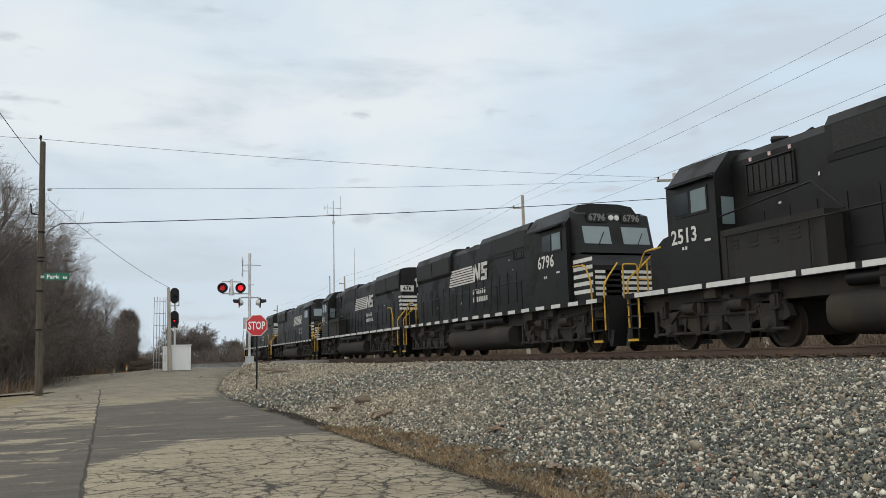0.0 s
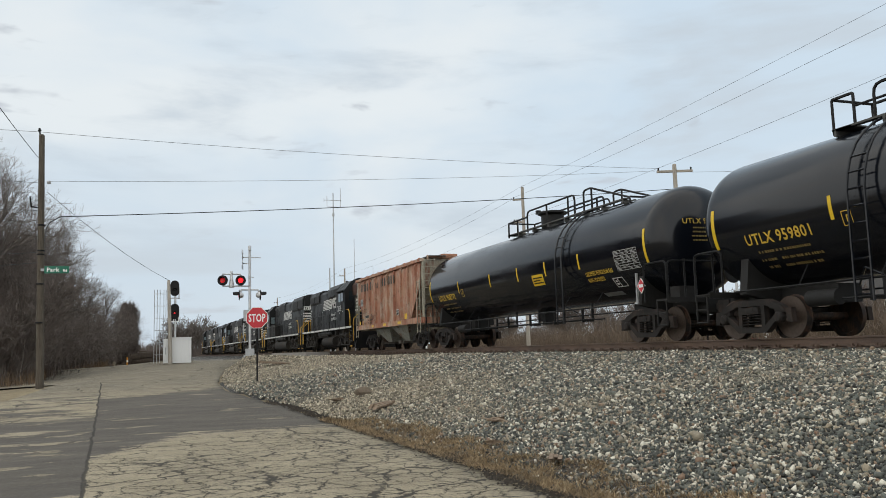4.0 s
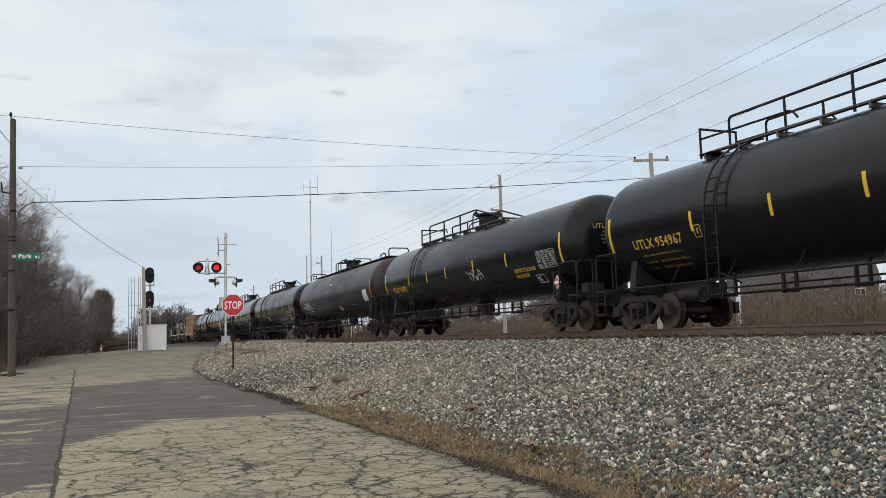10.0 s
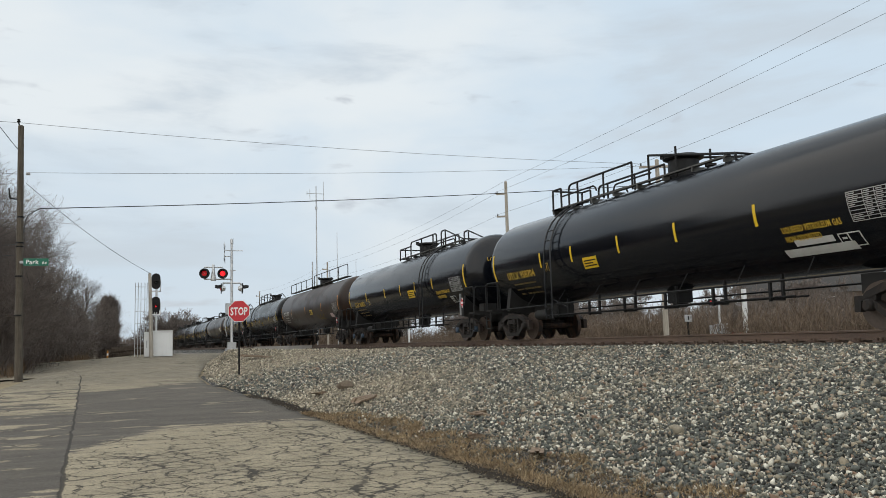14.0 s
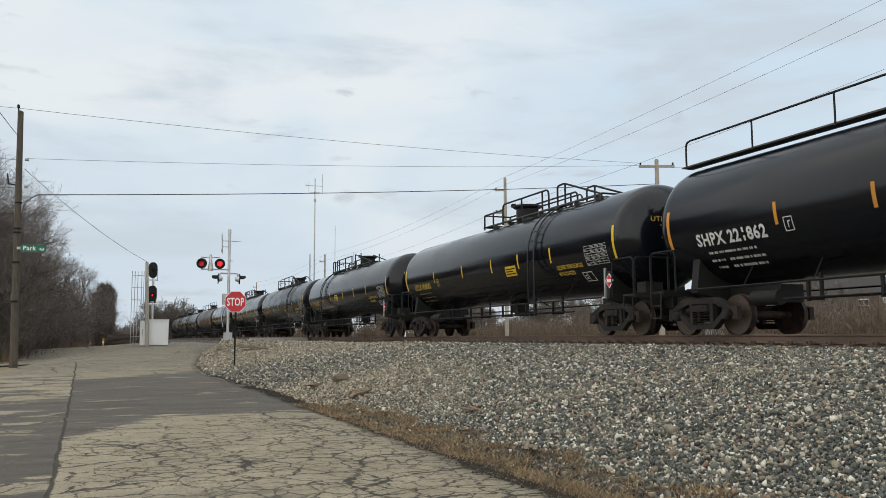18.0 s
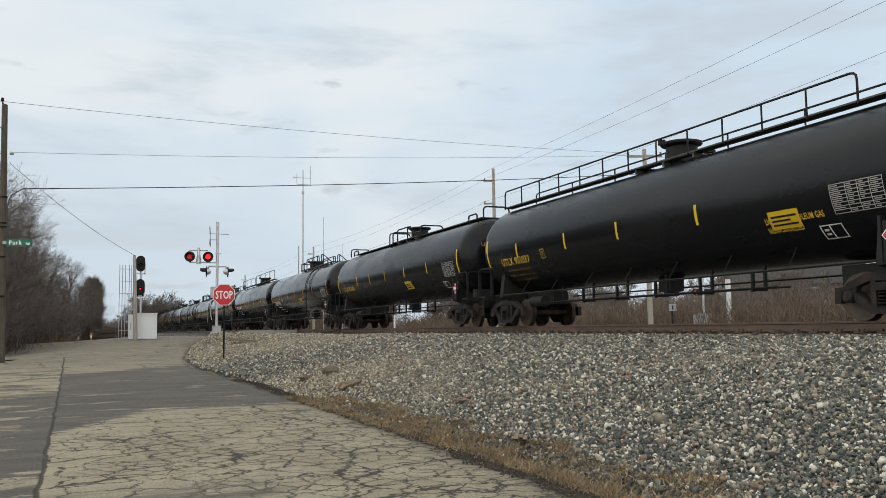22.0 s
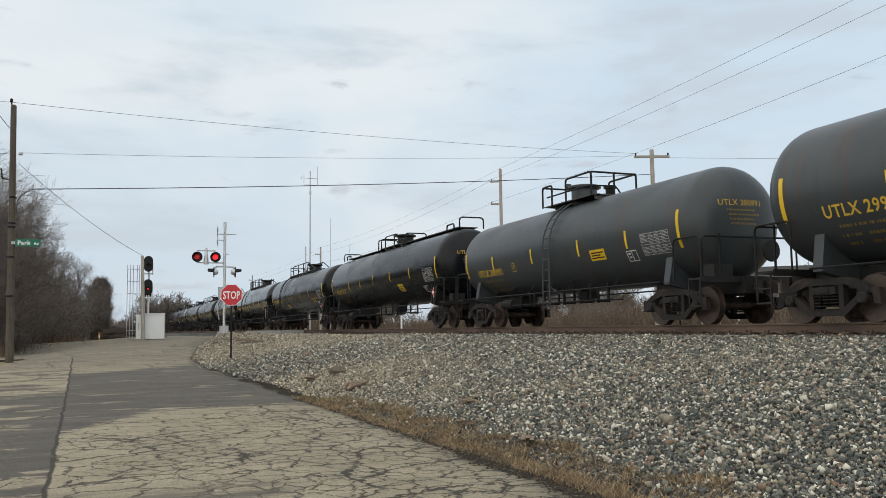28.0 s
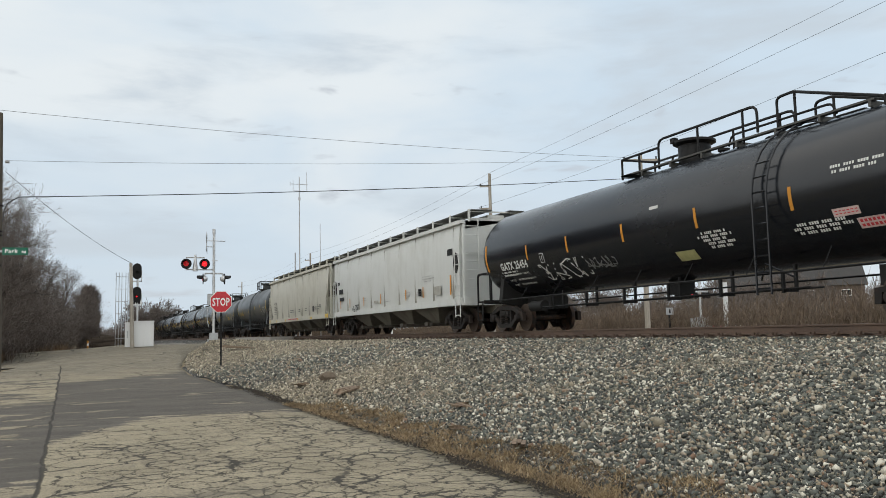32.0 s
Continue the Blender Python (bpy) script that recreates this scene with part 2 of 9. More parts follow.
def strips(rects, shape, step=0.12):
    """Flat rectangles (u0, u1, v0, v1) laid on a curved shape, cut fine enough to follow it."""
    verts, faces = [], []
    for u0, u1, v0, v1 in rects:
        n = max(1, int(math.ceil(abs(v1 - v0) / step)))
        base = len(verts)
        for i in range(n + 1):
            v = v0 + (v1 - v0) * i / n
            verts += [shape(u0, v), shape(u1, v)]
        faces += [(base + 2 * i, base + 2 * i + 1, base + 2 * i + 3, base + 2 * i + 2) for i in range(n)]
    return verts, faces


# ---- surfaces ----
def make_ground():
    k = Mat("winter_grass_soil", (0.16, 0.12, 0.075), 0.95)
    a = k.ramp(k.noise(0.25, 6, 0.6), 0.35, 0.65)
    b = k.ramp(k.noise(2.5, 5, 0.65), 0.35, 0.7)
    c = k.mix(a, (0.20, 0.155, 0.095), (0.27, 0.215, 0.125))
    c = k.mix(k.math("MULTIPLY", b, 0.6), c, (0.085, 0.07, 0.045))
    k.color(k.mix(k.ramp(k.noise(28, 4), 0.4, 0.7, 0, 0.5), c, (0.30, 0.25, 0.16)))
    k.bump(k.noise(14, 6, 0.7), 0.7, 0.08)
    return k.m


def make_asphalt():
    """Old pale asphalt, crazed with cracks, with a darker stretch of ragged outline."""
    k = Mat("old_cracked_asphalt", (0.2, 0.19, 0.17), 0.9)
    pos = k.node("ShaderNodeTexCoord").outputs["Object"]
    sep = k.node("ShaderNodeSeparateXYZ")
    k.l.new(pos, sep.inputs[0])
    x, y = sep.outputs[0], sep.outputs[1]
    M = k.math

    def both(a, b):
        return M("MULTIPLY", a, b)

    grain = k.noise(38, 3, 0.75)
    grit = k.noise(110, 2, 0.7)
    blot = k.ramp(k.noise(0.8, 6, 0.65), 0.3, 0.7)
    pale = k.mix(blot, (0.275, 0.235, 0.162), (0.380, 0.327, 0.230))
    pale = k.mix(k.ramp(k.noise(5.0, 5, 0.7, (1, 0.35, 1)), 0.5, 0.72, 0, 0.5), pale, (0.13, 0.115, 0.092))
    pale = k.mix(both(k.ramp(M("ADD", y, both(M("SUBTRACT", k.noise(0.7, 5, 0.65), 0.5), 9.0)), 27.0, 34.0), k.ramp(k.noise(1.7, 6, 0.7, (0.6, 1.6, 1)), 0.28, 0.66, 0.25, 0.9)), pale, (0.150, 0.134, 0.108))
    pale = k.mix(k.ramp(grain, 0.42, 0.62, 0, 0.55), pale, (0.105, 0.095, 0.078))
    pale = k.mix(k.ramp(grit, 0.58, 0.68, 0, 0.8), pale, (0.42, 0.38, 0.31))
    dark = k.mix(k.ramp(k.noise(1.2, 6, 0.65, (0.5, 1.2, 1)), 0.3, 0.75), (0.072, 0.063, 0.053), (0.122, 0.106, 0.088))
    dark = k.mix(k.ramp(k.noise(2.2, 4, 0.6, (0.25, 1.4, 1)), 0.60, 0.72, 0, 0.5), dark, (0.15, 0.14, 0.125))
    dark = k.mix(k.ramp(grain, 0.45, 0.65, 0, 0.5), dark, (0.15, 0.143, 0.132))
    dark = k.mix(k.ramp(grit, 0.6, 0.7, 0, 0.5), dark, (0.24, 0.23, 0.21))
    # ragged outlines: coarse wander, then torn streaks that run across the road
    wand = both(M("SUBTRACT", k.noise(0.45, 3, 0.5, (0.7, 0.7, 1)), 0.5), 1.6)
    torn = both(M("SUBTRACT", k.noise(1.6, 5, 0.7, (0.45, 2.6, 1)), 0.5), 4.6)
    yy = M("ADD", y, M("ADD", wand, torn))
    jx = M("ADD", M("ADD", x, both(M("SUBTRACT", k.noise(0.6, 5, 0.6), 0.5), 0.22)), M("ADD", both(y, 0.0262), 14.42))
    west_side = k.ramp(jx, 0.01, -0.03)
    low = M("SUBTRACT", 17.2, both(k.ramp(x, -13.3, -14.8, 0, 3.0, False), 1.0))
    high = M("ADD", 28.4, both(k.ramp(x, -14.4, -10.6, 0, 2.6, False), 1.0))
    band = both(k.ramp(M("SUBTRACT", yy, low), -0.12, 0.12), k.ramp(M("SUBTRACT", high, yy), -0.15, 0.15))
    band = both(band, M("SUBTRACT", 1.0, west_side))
    hole = k.ramp(k.noise(1.1, 5, 0.7, (0.35, 1.7, 1), 0.3), 0.605, 0.665)
    band = both(band, M("SUBTRACT", 1.0, both(hole, 0.75)))
    streak = k.ramp(k.noise(0.9, 5, 0.7, (0.5, 1.1, 1), 0.3), 0.56, 0.61)
    near_w = both(k.ramp(yy, 22.4, 21.8), M("SUBTRACT", 1.0, both(streak, 0.9)))
    far_w = both(k.ramp(yy, 21.8, 22.4), both(k.ramp(k.noise(1.0, 5, 0.7, (0.45, 1.2, 1), 0.3), 0.52, 0.57), k.ramp(y, 31.0, 29.0)))
    west = both(west_side, M("MAXIMUM", near_w, far_w))
    patch = both(both(k.ramp(k.noise(1.0, 6, 0.7, (0.4, 1.5, 1), 0.5), 0.60, 0.66), 0.6), k.ramp(y, 14.0, 10.0))
    dark_near = both(both(k.ramp(M("ADD", y, both(torn, 0.35)), 9.6, 8.2), k.ramp(M("ADD", x, both(wand, 0.5)), -12.2, -12.9)), k.ramp(k.noise(2.4, 5, 0.7, (0.5, 2.0, 1), 0.4), 0.36, 0.56))
    patch = M("MAXIMUM", patch, both(dark_near, 0.75))
    dark_zone = M("MAXIMUM", M("MAXIMUM", band, west), both(patch, M("SUBTRACT", 1.0, west_side)))
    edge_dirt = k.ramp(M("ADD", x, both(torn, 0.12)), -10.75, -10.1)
    c = k.mix(dark_zone, pale, dark)
    c = k.mix(both(edge_dirt, both(k.ramp(y, 20.0, 17.0), 0.22)), c, (0.10, 0.088, 0.068))

    # net of cracks at three sizes, and the long joint
    def cracks(scale, w, warp, seed):
        nz = k.node("ShaderNodeTexNoise")
        nz.inputs["Scale"].default_value, nz.inputs["Detail"].default_value = scale * 1.8, 5
        nz.inputs["Roughness"].default_value = 0.7
        k.l.new(pos, nz.inputs["Vector"])
        mv = k.node("ShaderNodeVectorMath", operation="MULTIPLY_ADD")
        k.l.new(nz.outputs["Color"], mv.inputs[0])
        mv.inputs[1].default_value = (warp, warp, 0)
        k.l.new(pos, mv.inputs[2])
        ad = k.node("ShaderNodeVectorMath", operation="ADD")
        k.l.new(mv.outputs[0], ad.inputs[0])
        ad.inputs[1].default_value = (seed, seed * 0.7, 0)
        vo = k.node("ShaderNodeTexVoronoi", feature="DISTANCE_TO_EDGE", voronoi_dimensions="2D")
        vo.inputs["Scale"].default_value = scale
        k.l.new(ad.outputs[0], vo.inputs["Vector"])
        width = both(k.ramp(k.noise(1.7, 4, 0.7), 0.3, 0.7, 0.45, 1.5), w)
        return k.ramp(M("SUBTRACT", vo.outputs["Distance"], width), 0.0, -0.45 * w)
    zone = k.ramp(k.noise(0.5, 4, 0.6), 0.42, 0.52)
    right = k.ramp(M("ADD", x, both(M("SUBTRACT", k.noise(0.5, 4, 0.6), 0.5), 2.0)), -12.4, -11.4)
    near = k.ramp(M("ADD", y, both(wand, 1.2)), 17.5, 15.5)
    open_ = M("SUBTRACT", 1.0, both(dark_zone, 0.85))
    fine_zone = both(near, M("MAXIMUM", right, both(zone, k.ramp(y, 14.5, 12.5))))
    ck = both(cracks(3.1, 0.040, 0.30, 0), both(fine_zone, open_))
    ck1 = both(cracks(1.5, 0.030, 0.5, 7), both(near, open_))
    ck2 = both(both(cracks(0.5, 0.018, 0.8, 3), open_), k.ramp(k.noise(0.6, 4, 0.6), 0.38, 0.48))
    joint = both(k.ramp(M("ABSOLUTE", jx), 0.034, 0.012), k.ramp(y, 37.5, 36.0))
    joint = both(joint, k.ramp(k.noise(3.0, 4, 0.6), 0.25, 0.4, 0.35, 1.0))
    crk = M("MAXIMUM", M("MAXIMUM", ck, ck1), M("MAXIMUM", ck2, joint))
    soft = both(both(cracks(3.1, 0.11, 0.30, 0), fine_zone), 0.35)
    c = k.mix(soft, c, (0.11, 0.10, 0.08))
    k.color(k.mix(both(crk, 0.9), c, (0.040, 0.037, 0.033)))
    k.rough(k.ramp(dark_zone, 0, 1, 0.95, 0.88))
    k.b.inputs["Specular IOR Level"].default_value = 0.15
    h = M("SUBTRACT", both(grain, 0.35), crk)
    k.bump(h, 0.7, 0.02)
    return k.m


def make_stone():
    """Crushed ballast: every stone its own grey, some pale, some tan."""
    k = Mat("ballast_stone", (0.3, 0.3, 0.3), 0.85)
    g = k.node("ShaderNodeNewGeometry")
    r = g.outputs["Random Per Island"]
    cr = k.node("ShaderNodeValToRGB")
    k.l.new(r, cr.inputs[0])
    cols = [(0.0, (0.030, 0.029, 0.026)), (0.28, (0.076, 0.083, 0.073)), (0.52, (0.142, 0.152, 0.132)), (0.66, (0.220, 0.203, 0.155)), (0.76, (0.34, 0.285, 0.20)), (0.81, (0.21, 0.125, 0.080)), (0.86, (0.41, 0.365, 0.285)), (1.0, (0.76, 0.73, 0.62))]
    e = cr.color_ramp.elements
    while len(e) < len(cols):
        e.new(0.5)
    for el, (p, c) in zip(e, cols):
        el.position, el.color = p, (*c, 1)
    pos = k.node("ShaderNodeTexCoord").outputs["Object"]

    def spot(at, r0, r1):
        d = k.node("ShaderNodeVectorMath", operation="DISTANCE")
        k.l.new(pos, d.inputs[0])
        d.inputs[1].default_value = at
        return k.ramp(k.math("ADD", d.outputs["Value"], k.math("MULTIPLY", k.noise(0.8, 4, 0.6), 2.0)), r1, r0)
    sandy = k.math("MAXIMUM", spot((-9.1, 20.0, -1.2), 2.2, 5.6), spot((-9.2, 38.0, -0.6), 6.0, 12.5))
    warm = k.math("MAXIMUM", k.math("MULTIPLY", k.ramp(k.noise(0.22, 3, 0.5), 0.52, 0.66), 0.35), k.math("MULTIPLY", sandy, 0.7))
    tan = k.mix(r, (0.12, 0.098, 0.068), (0.50, 0.43, 0.31))
    c = k.mix(warm, cr.outputs[0], tan)
    k.color(k.mix(k.ramp(k.noise(40, 3), 0.40, 0.7, 0, 0.25), c, (0.05, 0.046, 0.04)))
    return k.m


def make_bed():
    k = Mat("ballast_bed", (0.12, 0.12, 0.115), 0.95)
    vo = k.node("ShaderNodeTexVoronoi", feature="F1")
    vo.inputs["Scale"].default_value = 24
    k.l.new(k.coords(), vo.inputs["Vector"])
    sp = k.node("ShaderNodeSeparateXYZ")
    k.l.new(vo.outputs["Color"], sp.inputs[0])
    c = k.mix(k.ramp(sp.outputs[0], 0.1, 0.95), (0.035, 0.037, 0.038), (0.16, 0.155, 0.135))
    c = k.mix(k.ramp(sp.outputs[1], 0.86, 0.9), c, (0.42, 0.40, 0.36))
    k.color(k.mix(k.ramp(vo.outputs["Distance"], 0.35, 0.75), c, (0.03, 0.03, 0.03)))
    k.bump(k.ramp(vo.outputs["Distance"], 0.0, 0.8, 1, 0), 0.9, 0.05)
    return k.m


def make_wood(name, a, b, scale=3.0):
    k = Mat(name, a, 0.9)
    g = k.ramp(k.noise(scale, 6, 0.65, (6, 6, 0.5), 0.4), 0.3, 0.7)
    c = k.mix(g, a, b)
    k.color(k.mix(k.ramp(k.noise(1.1, 5), 0.5, 0.75, 0, 0.55), c, tuple(x * 0.4 for x in a)))
    k.bump(k.noise(scale * 2, 5, 0.7, (8, 8, 0.5)), 0.5, 0.01)
    return k.m


def make_rail():
    k = Mat("rusty_rail_steel", (0.085, 0.045, 0.028), 0.7)
    c = k.mix(k.ramp(k.noise(3, 6, 0.6, (1, 0.3, 1)), 0.3, 0.7), (0.118, 0.077, 0.055), (0.068, 0.046, 0.035))
    k.color(k.mix(k.ramp(k.noise(45, 3), 0.4, 0.7, 0, 0.5), c, (0.14, 0.085, 0.056)))
    return k.m


GROUND, ASPHALT, STONE, BED = make_ground(), make_asphalt(), make_stone(), make_bed()
POLE_WOOD = make_wood("weathered_pole", (0.062, 0.050, 0.038), (0.108, 0.092, 0.070))
PALE_POLE = make_wood("grey_pole", (0.30, 0.27, 0.23), (0.40, 0.37, 0.32))
TIE_WOOD = make_wood("creosote_tie", (0.06, 0.045, 0.035), (0.11, 0.085, 0.065))
DRIFT = make_wood("splintered_wood", (0.13, 0.09, 0.06), (0.26, 0.19, 0.13))
RAIL = make_rail()
RAIL_TOP = plain("worn_rail_top", (0.32, 0.29, 0.27), 0.38, 0.9, 0.3, 8)
STEEL = plain("galvanised_steel", (0.46, 0.47, 0.48), 0.5, 0.6, 0.25, 5)
ALU = plain("aluminium_mast", (0.58, 0.59, 0.60), 0.45, 0.5, 0.2, 5)
DARK_STEEL = plain("dark_steel", (0.010, 0.010, 0.0105), 0.55, 0.0, 0.3, 6)
DARK_STEEL.node_tree.nodes["Principled BSDF"].inputs["Specular IOR Level"].default_value = 0.25
WIRE = plain("old_wire", (0.075, 0.078, 0.082), 0.7, 0.0, 0.1)
WHITE_CASE = painted("white_enamel", (0.74, 0.75, 0.75), (0.35, 0.33, 0.29), 0.45, 0.25, 0.7)
RED_SIGN = plain("red_sign_sheeting", (0.52, 0.018, 0.030), 0.4, 0, 0.12)
GREEN_SIGN = plain("green_sign_sheeting", (0.006, 0.14, 0.085), 0.4, 0, 0.12)
WHITE_SHEET = plain("white_sign_sheeting", (0.78, 0.78, 0.77), 0.45, 0, 0.08)
YELLOW_SHEET = plain("yellow_sheeting", (0.72, 0.47, 0.012), 0.45, 0, 0.2)
LAMP_RED = glow("lit_red_lens", (1.0, 0.02, 0.03), 1.0)
LAMP_DIM = glow("faint_red_lens", (0.55, 0.015, 0.02), 0.28)
CONCRETE = plain("grey_concrete", (0.36, 0.34, 0.31), 0.9, 0, 0.35, 4)


# ---- ground, road, track ----
def profile(y, pts):
    ys = np.array([p[0] for p in pts], float)
    zs = np.array([p[1] for p in pts], float)
    return np.interp(y, ys, zs)


def level(y):
    """Height of the land west of the track."""
    return profile(y, [(-60, -1.75), (0, -1.6), (18, -1.52), (24, -1.38), (30, -1.18), (36, -0.95), (44, -0.62), (52, -0.40), (60, -0.34), (70, -0.40), (85, -0.75), (120, -1.1), (400, -1.4)])


def west_drop(x, y):
    """How far the land has fallen away west of the road's crown, by the side street."""
    d = np.interp(-np.asarray(x, float), [12.4, 14.0, 16.5, 17.6, 19.3, 20.5, 26.0], [0.0, 0.13, 0.36, 0.52, 0.64, 0.72, 0.85])
    return d * np.interp(y, [28, 36, 40, 46], [0.0, 0.12, 0.55, 1.0])


def toe(y):
    """Where the ballast meets the road's edge."""
    return profile(y, [(-60, -9.6), (8, -9.62), (17, -9.85), (22, -10.1), (29, -11.0), (33, -11.0), (40, -10.2), (47, -8.8), (53, -7.5), (58, -4.6), (60, -3.2), (76, -3.2), (80, -4.8), (400, -5.0)])


def bed_z(x, y):
    """Top of the ballast."""
    lv, tx = level(y), toe(y)
    f = np.clip((x - tx) / (-2.15 - tx), 0, 1)
    bulge = 0.14 * np.sin(np.pi * f)
    zw = lv + 0.02 + (-0.285 - lv - 0.02) * f + bulge * (y < 45)
    mound = 0.42 * np.exp(-((x + 8.9) ** 2 / 5.0 + (y - 42.0) ** 2 / 9.0))
    zw = zw + mound * np.clip((x - tx) / 0.8, 0, 1)
    fe = np.clip((x - 2.15) / 3.2, 0, 1)
    ze = -0.285 + (-0.95 + 0.285) * fe
    return np.where(x < -2.15, zw, np.where(x > 2.15, ze, -0.285))


def land_z(x, y):
    base = level(y)
    f = np.clip((x - toe(y)) / 4.0, 0, 1)
    z = base - 0.06 - west_drop(x, y) + (np.minimum(-0.95, base - 0.3) - base + 0.06) * f
    east = -1.0 + 0.25 * np.sin(x * 0.05) * np.sin(y * 0.04) * np.clip((x - 8) / 30, 0, 1)
    z = np.where(x > -2, np.where(x > 3, east, -1.2), z)
    far_w = np.clip((-17.5 - x) / 8, 0, 1)
    return z - 0.25 * far_w + 0.12 * far_w * np.sin(x * 0.9) * np.sin(y * 0.5)


def grid_mesh(name, xs, ys, fz, mat, bumps=0.0):
    X, Y = np.meshgrid(xs, ys)
    Z = fz(X, Y)
    rng = np.random.default_rng(5)
    if bumps:
        Z = Z + rng.normal(0, bumps, Z.shape)
    nx, ny = len(xs), len(ys)
    co = np.stack([X, Y, Z], -1).reshape(-1, 3)
    i = np.arange(nx * ny).reshape(ny, nx)
    q = np.stack([i[:-1, :-1], i[:-1, 1:], i[1:, 1:], i[1:, :-1]], -1).reshape(-1, 4)
    me = bpy.data.meshes.new(name)
    me.from_pydata(co.tolist(), [], q.tolist())
    me.materials.append(mat)
    me.shade_smooth()
    return me


def spread(*stops):
    out = []
    for (a, b, n) in stops:
        out += list(np.linspace(a, b, n, endpoint=False))
    return np.array(out + [stops[-1][1]])


gx = spread((-2500, -200, 8), (-200, -40, 16), (-40, 20, 60), (20, 200, 24), (200, 2500, 8))
gy = spread((-2500, -100, 8), (-100, -10, 10), (-10, 100, 90), (100, 400, 30), (400, 3000, 8))
tagged(part("ground", grid_mesh("ground", gx, gy, land_z, GROUND), None), "flat winter land of tan grass and bare soil", "ground", kind="structure")


def road_z(x, y):
    return level(y) + 0.012 - 0.018 * np.abs(x + 13.2) * 0.3 - west_drop(x, y)


rx = spread((-60, -22, 12), (-22, -9.3, 26))
ry = spread((-40, 5, 12), (5, 55, 60), (55, 90, 12))


def road_edge(y):
    rag = 0.10 * noise.noise((0, y * 0.7, 0)) + 0.05 * noise.noise((3, y * 2.3, 0))
    return float(profile(y, [(-40, -9.9), (8, -10.05), (12, -9.98), (17, -10.1), (22, -10.35), (29, -11.25), (33, -11.2), (40, -10.3), (47, -8.9), (53, -7.6), (58, -4.8), (60, -2.0), (76, -2.0), (78, -5.0), (90, -6.5)])) + rag


def make_road():
    verts, faces, ids = [], [], {}
    ys = list(ry)
    for y in ys:
        e = road_edge(y)
        w = float(profile(y, [(-40, -19.5), (20, -19.0), (33, -17.4), (38, -17.0), (40, -19.5), (44, -60), (56, -60), (58, -20), (66, -15.5), (90, -14.5)]))
        row = []
        for i in range(31):
            x = w + (e - w) * i / 30
            row.append(len(verts))
            verts.append((x, y, float(road_z(np.array(x), np.array(y))) if x > -24 else float(level(y) - west_drop(x, y)) - 0.2))
        row.append(len(verts))
        verts.append((e + 0.02, y, float(level(y)) - 0.25))
        ids[y] = row
    for a, b in zip(ys, ys[1:]):
        for i in range(31):
            faces.append((ids[a][i], ids[a][i + 1], ids[b][i + 1], ids[b][i]))
    me = bpy.data.meshes.new("road")
    me.from_pydata(verts, [], faces)
    me.materials.append(ASPHALT)
    me.shade_smooth()
    return me


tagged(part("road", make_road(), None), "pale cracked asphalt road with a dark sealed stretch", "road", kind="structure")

bx = np.concatenate([np.linspace(-13, -2.15, 28), np.linspace(-2.0, 2.0, 5), np.linspace(2.15, 6, 6)])
by = spread((-40, 0, 16), (0, 60, 90), (60, 400, 60))


def bed_surface(x, y):
    z = bed_z(x, y)
    return np.where(x < toe(y) - 0.05, level(y) - 0.3, z)


tagged(part("track_bed", grid_mesh("track_bed", bx, by, bed_surface, BED), None), "crushed stone track bed sloping to the road", "track bed", kind="structure")


def verge_width(y):
    """How far the dead grass reaches over the stones."""
    return np.interp(y, [4, 8, 12, 15.5, 17.2, 18.5], [0.78, 0.78, 0.74, 0.85, 0.55, 0.0]) * (0.86 + 0.16 * np.sin(y * 2.3) + 0.12 * np.sin(y * 5.1 + 1))


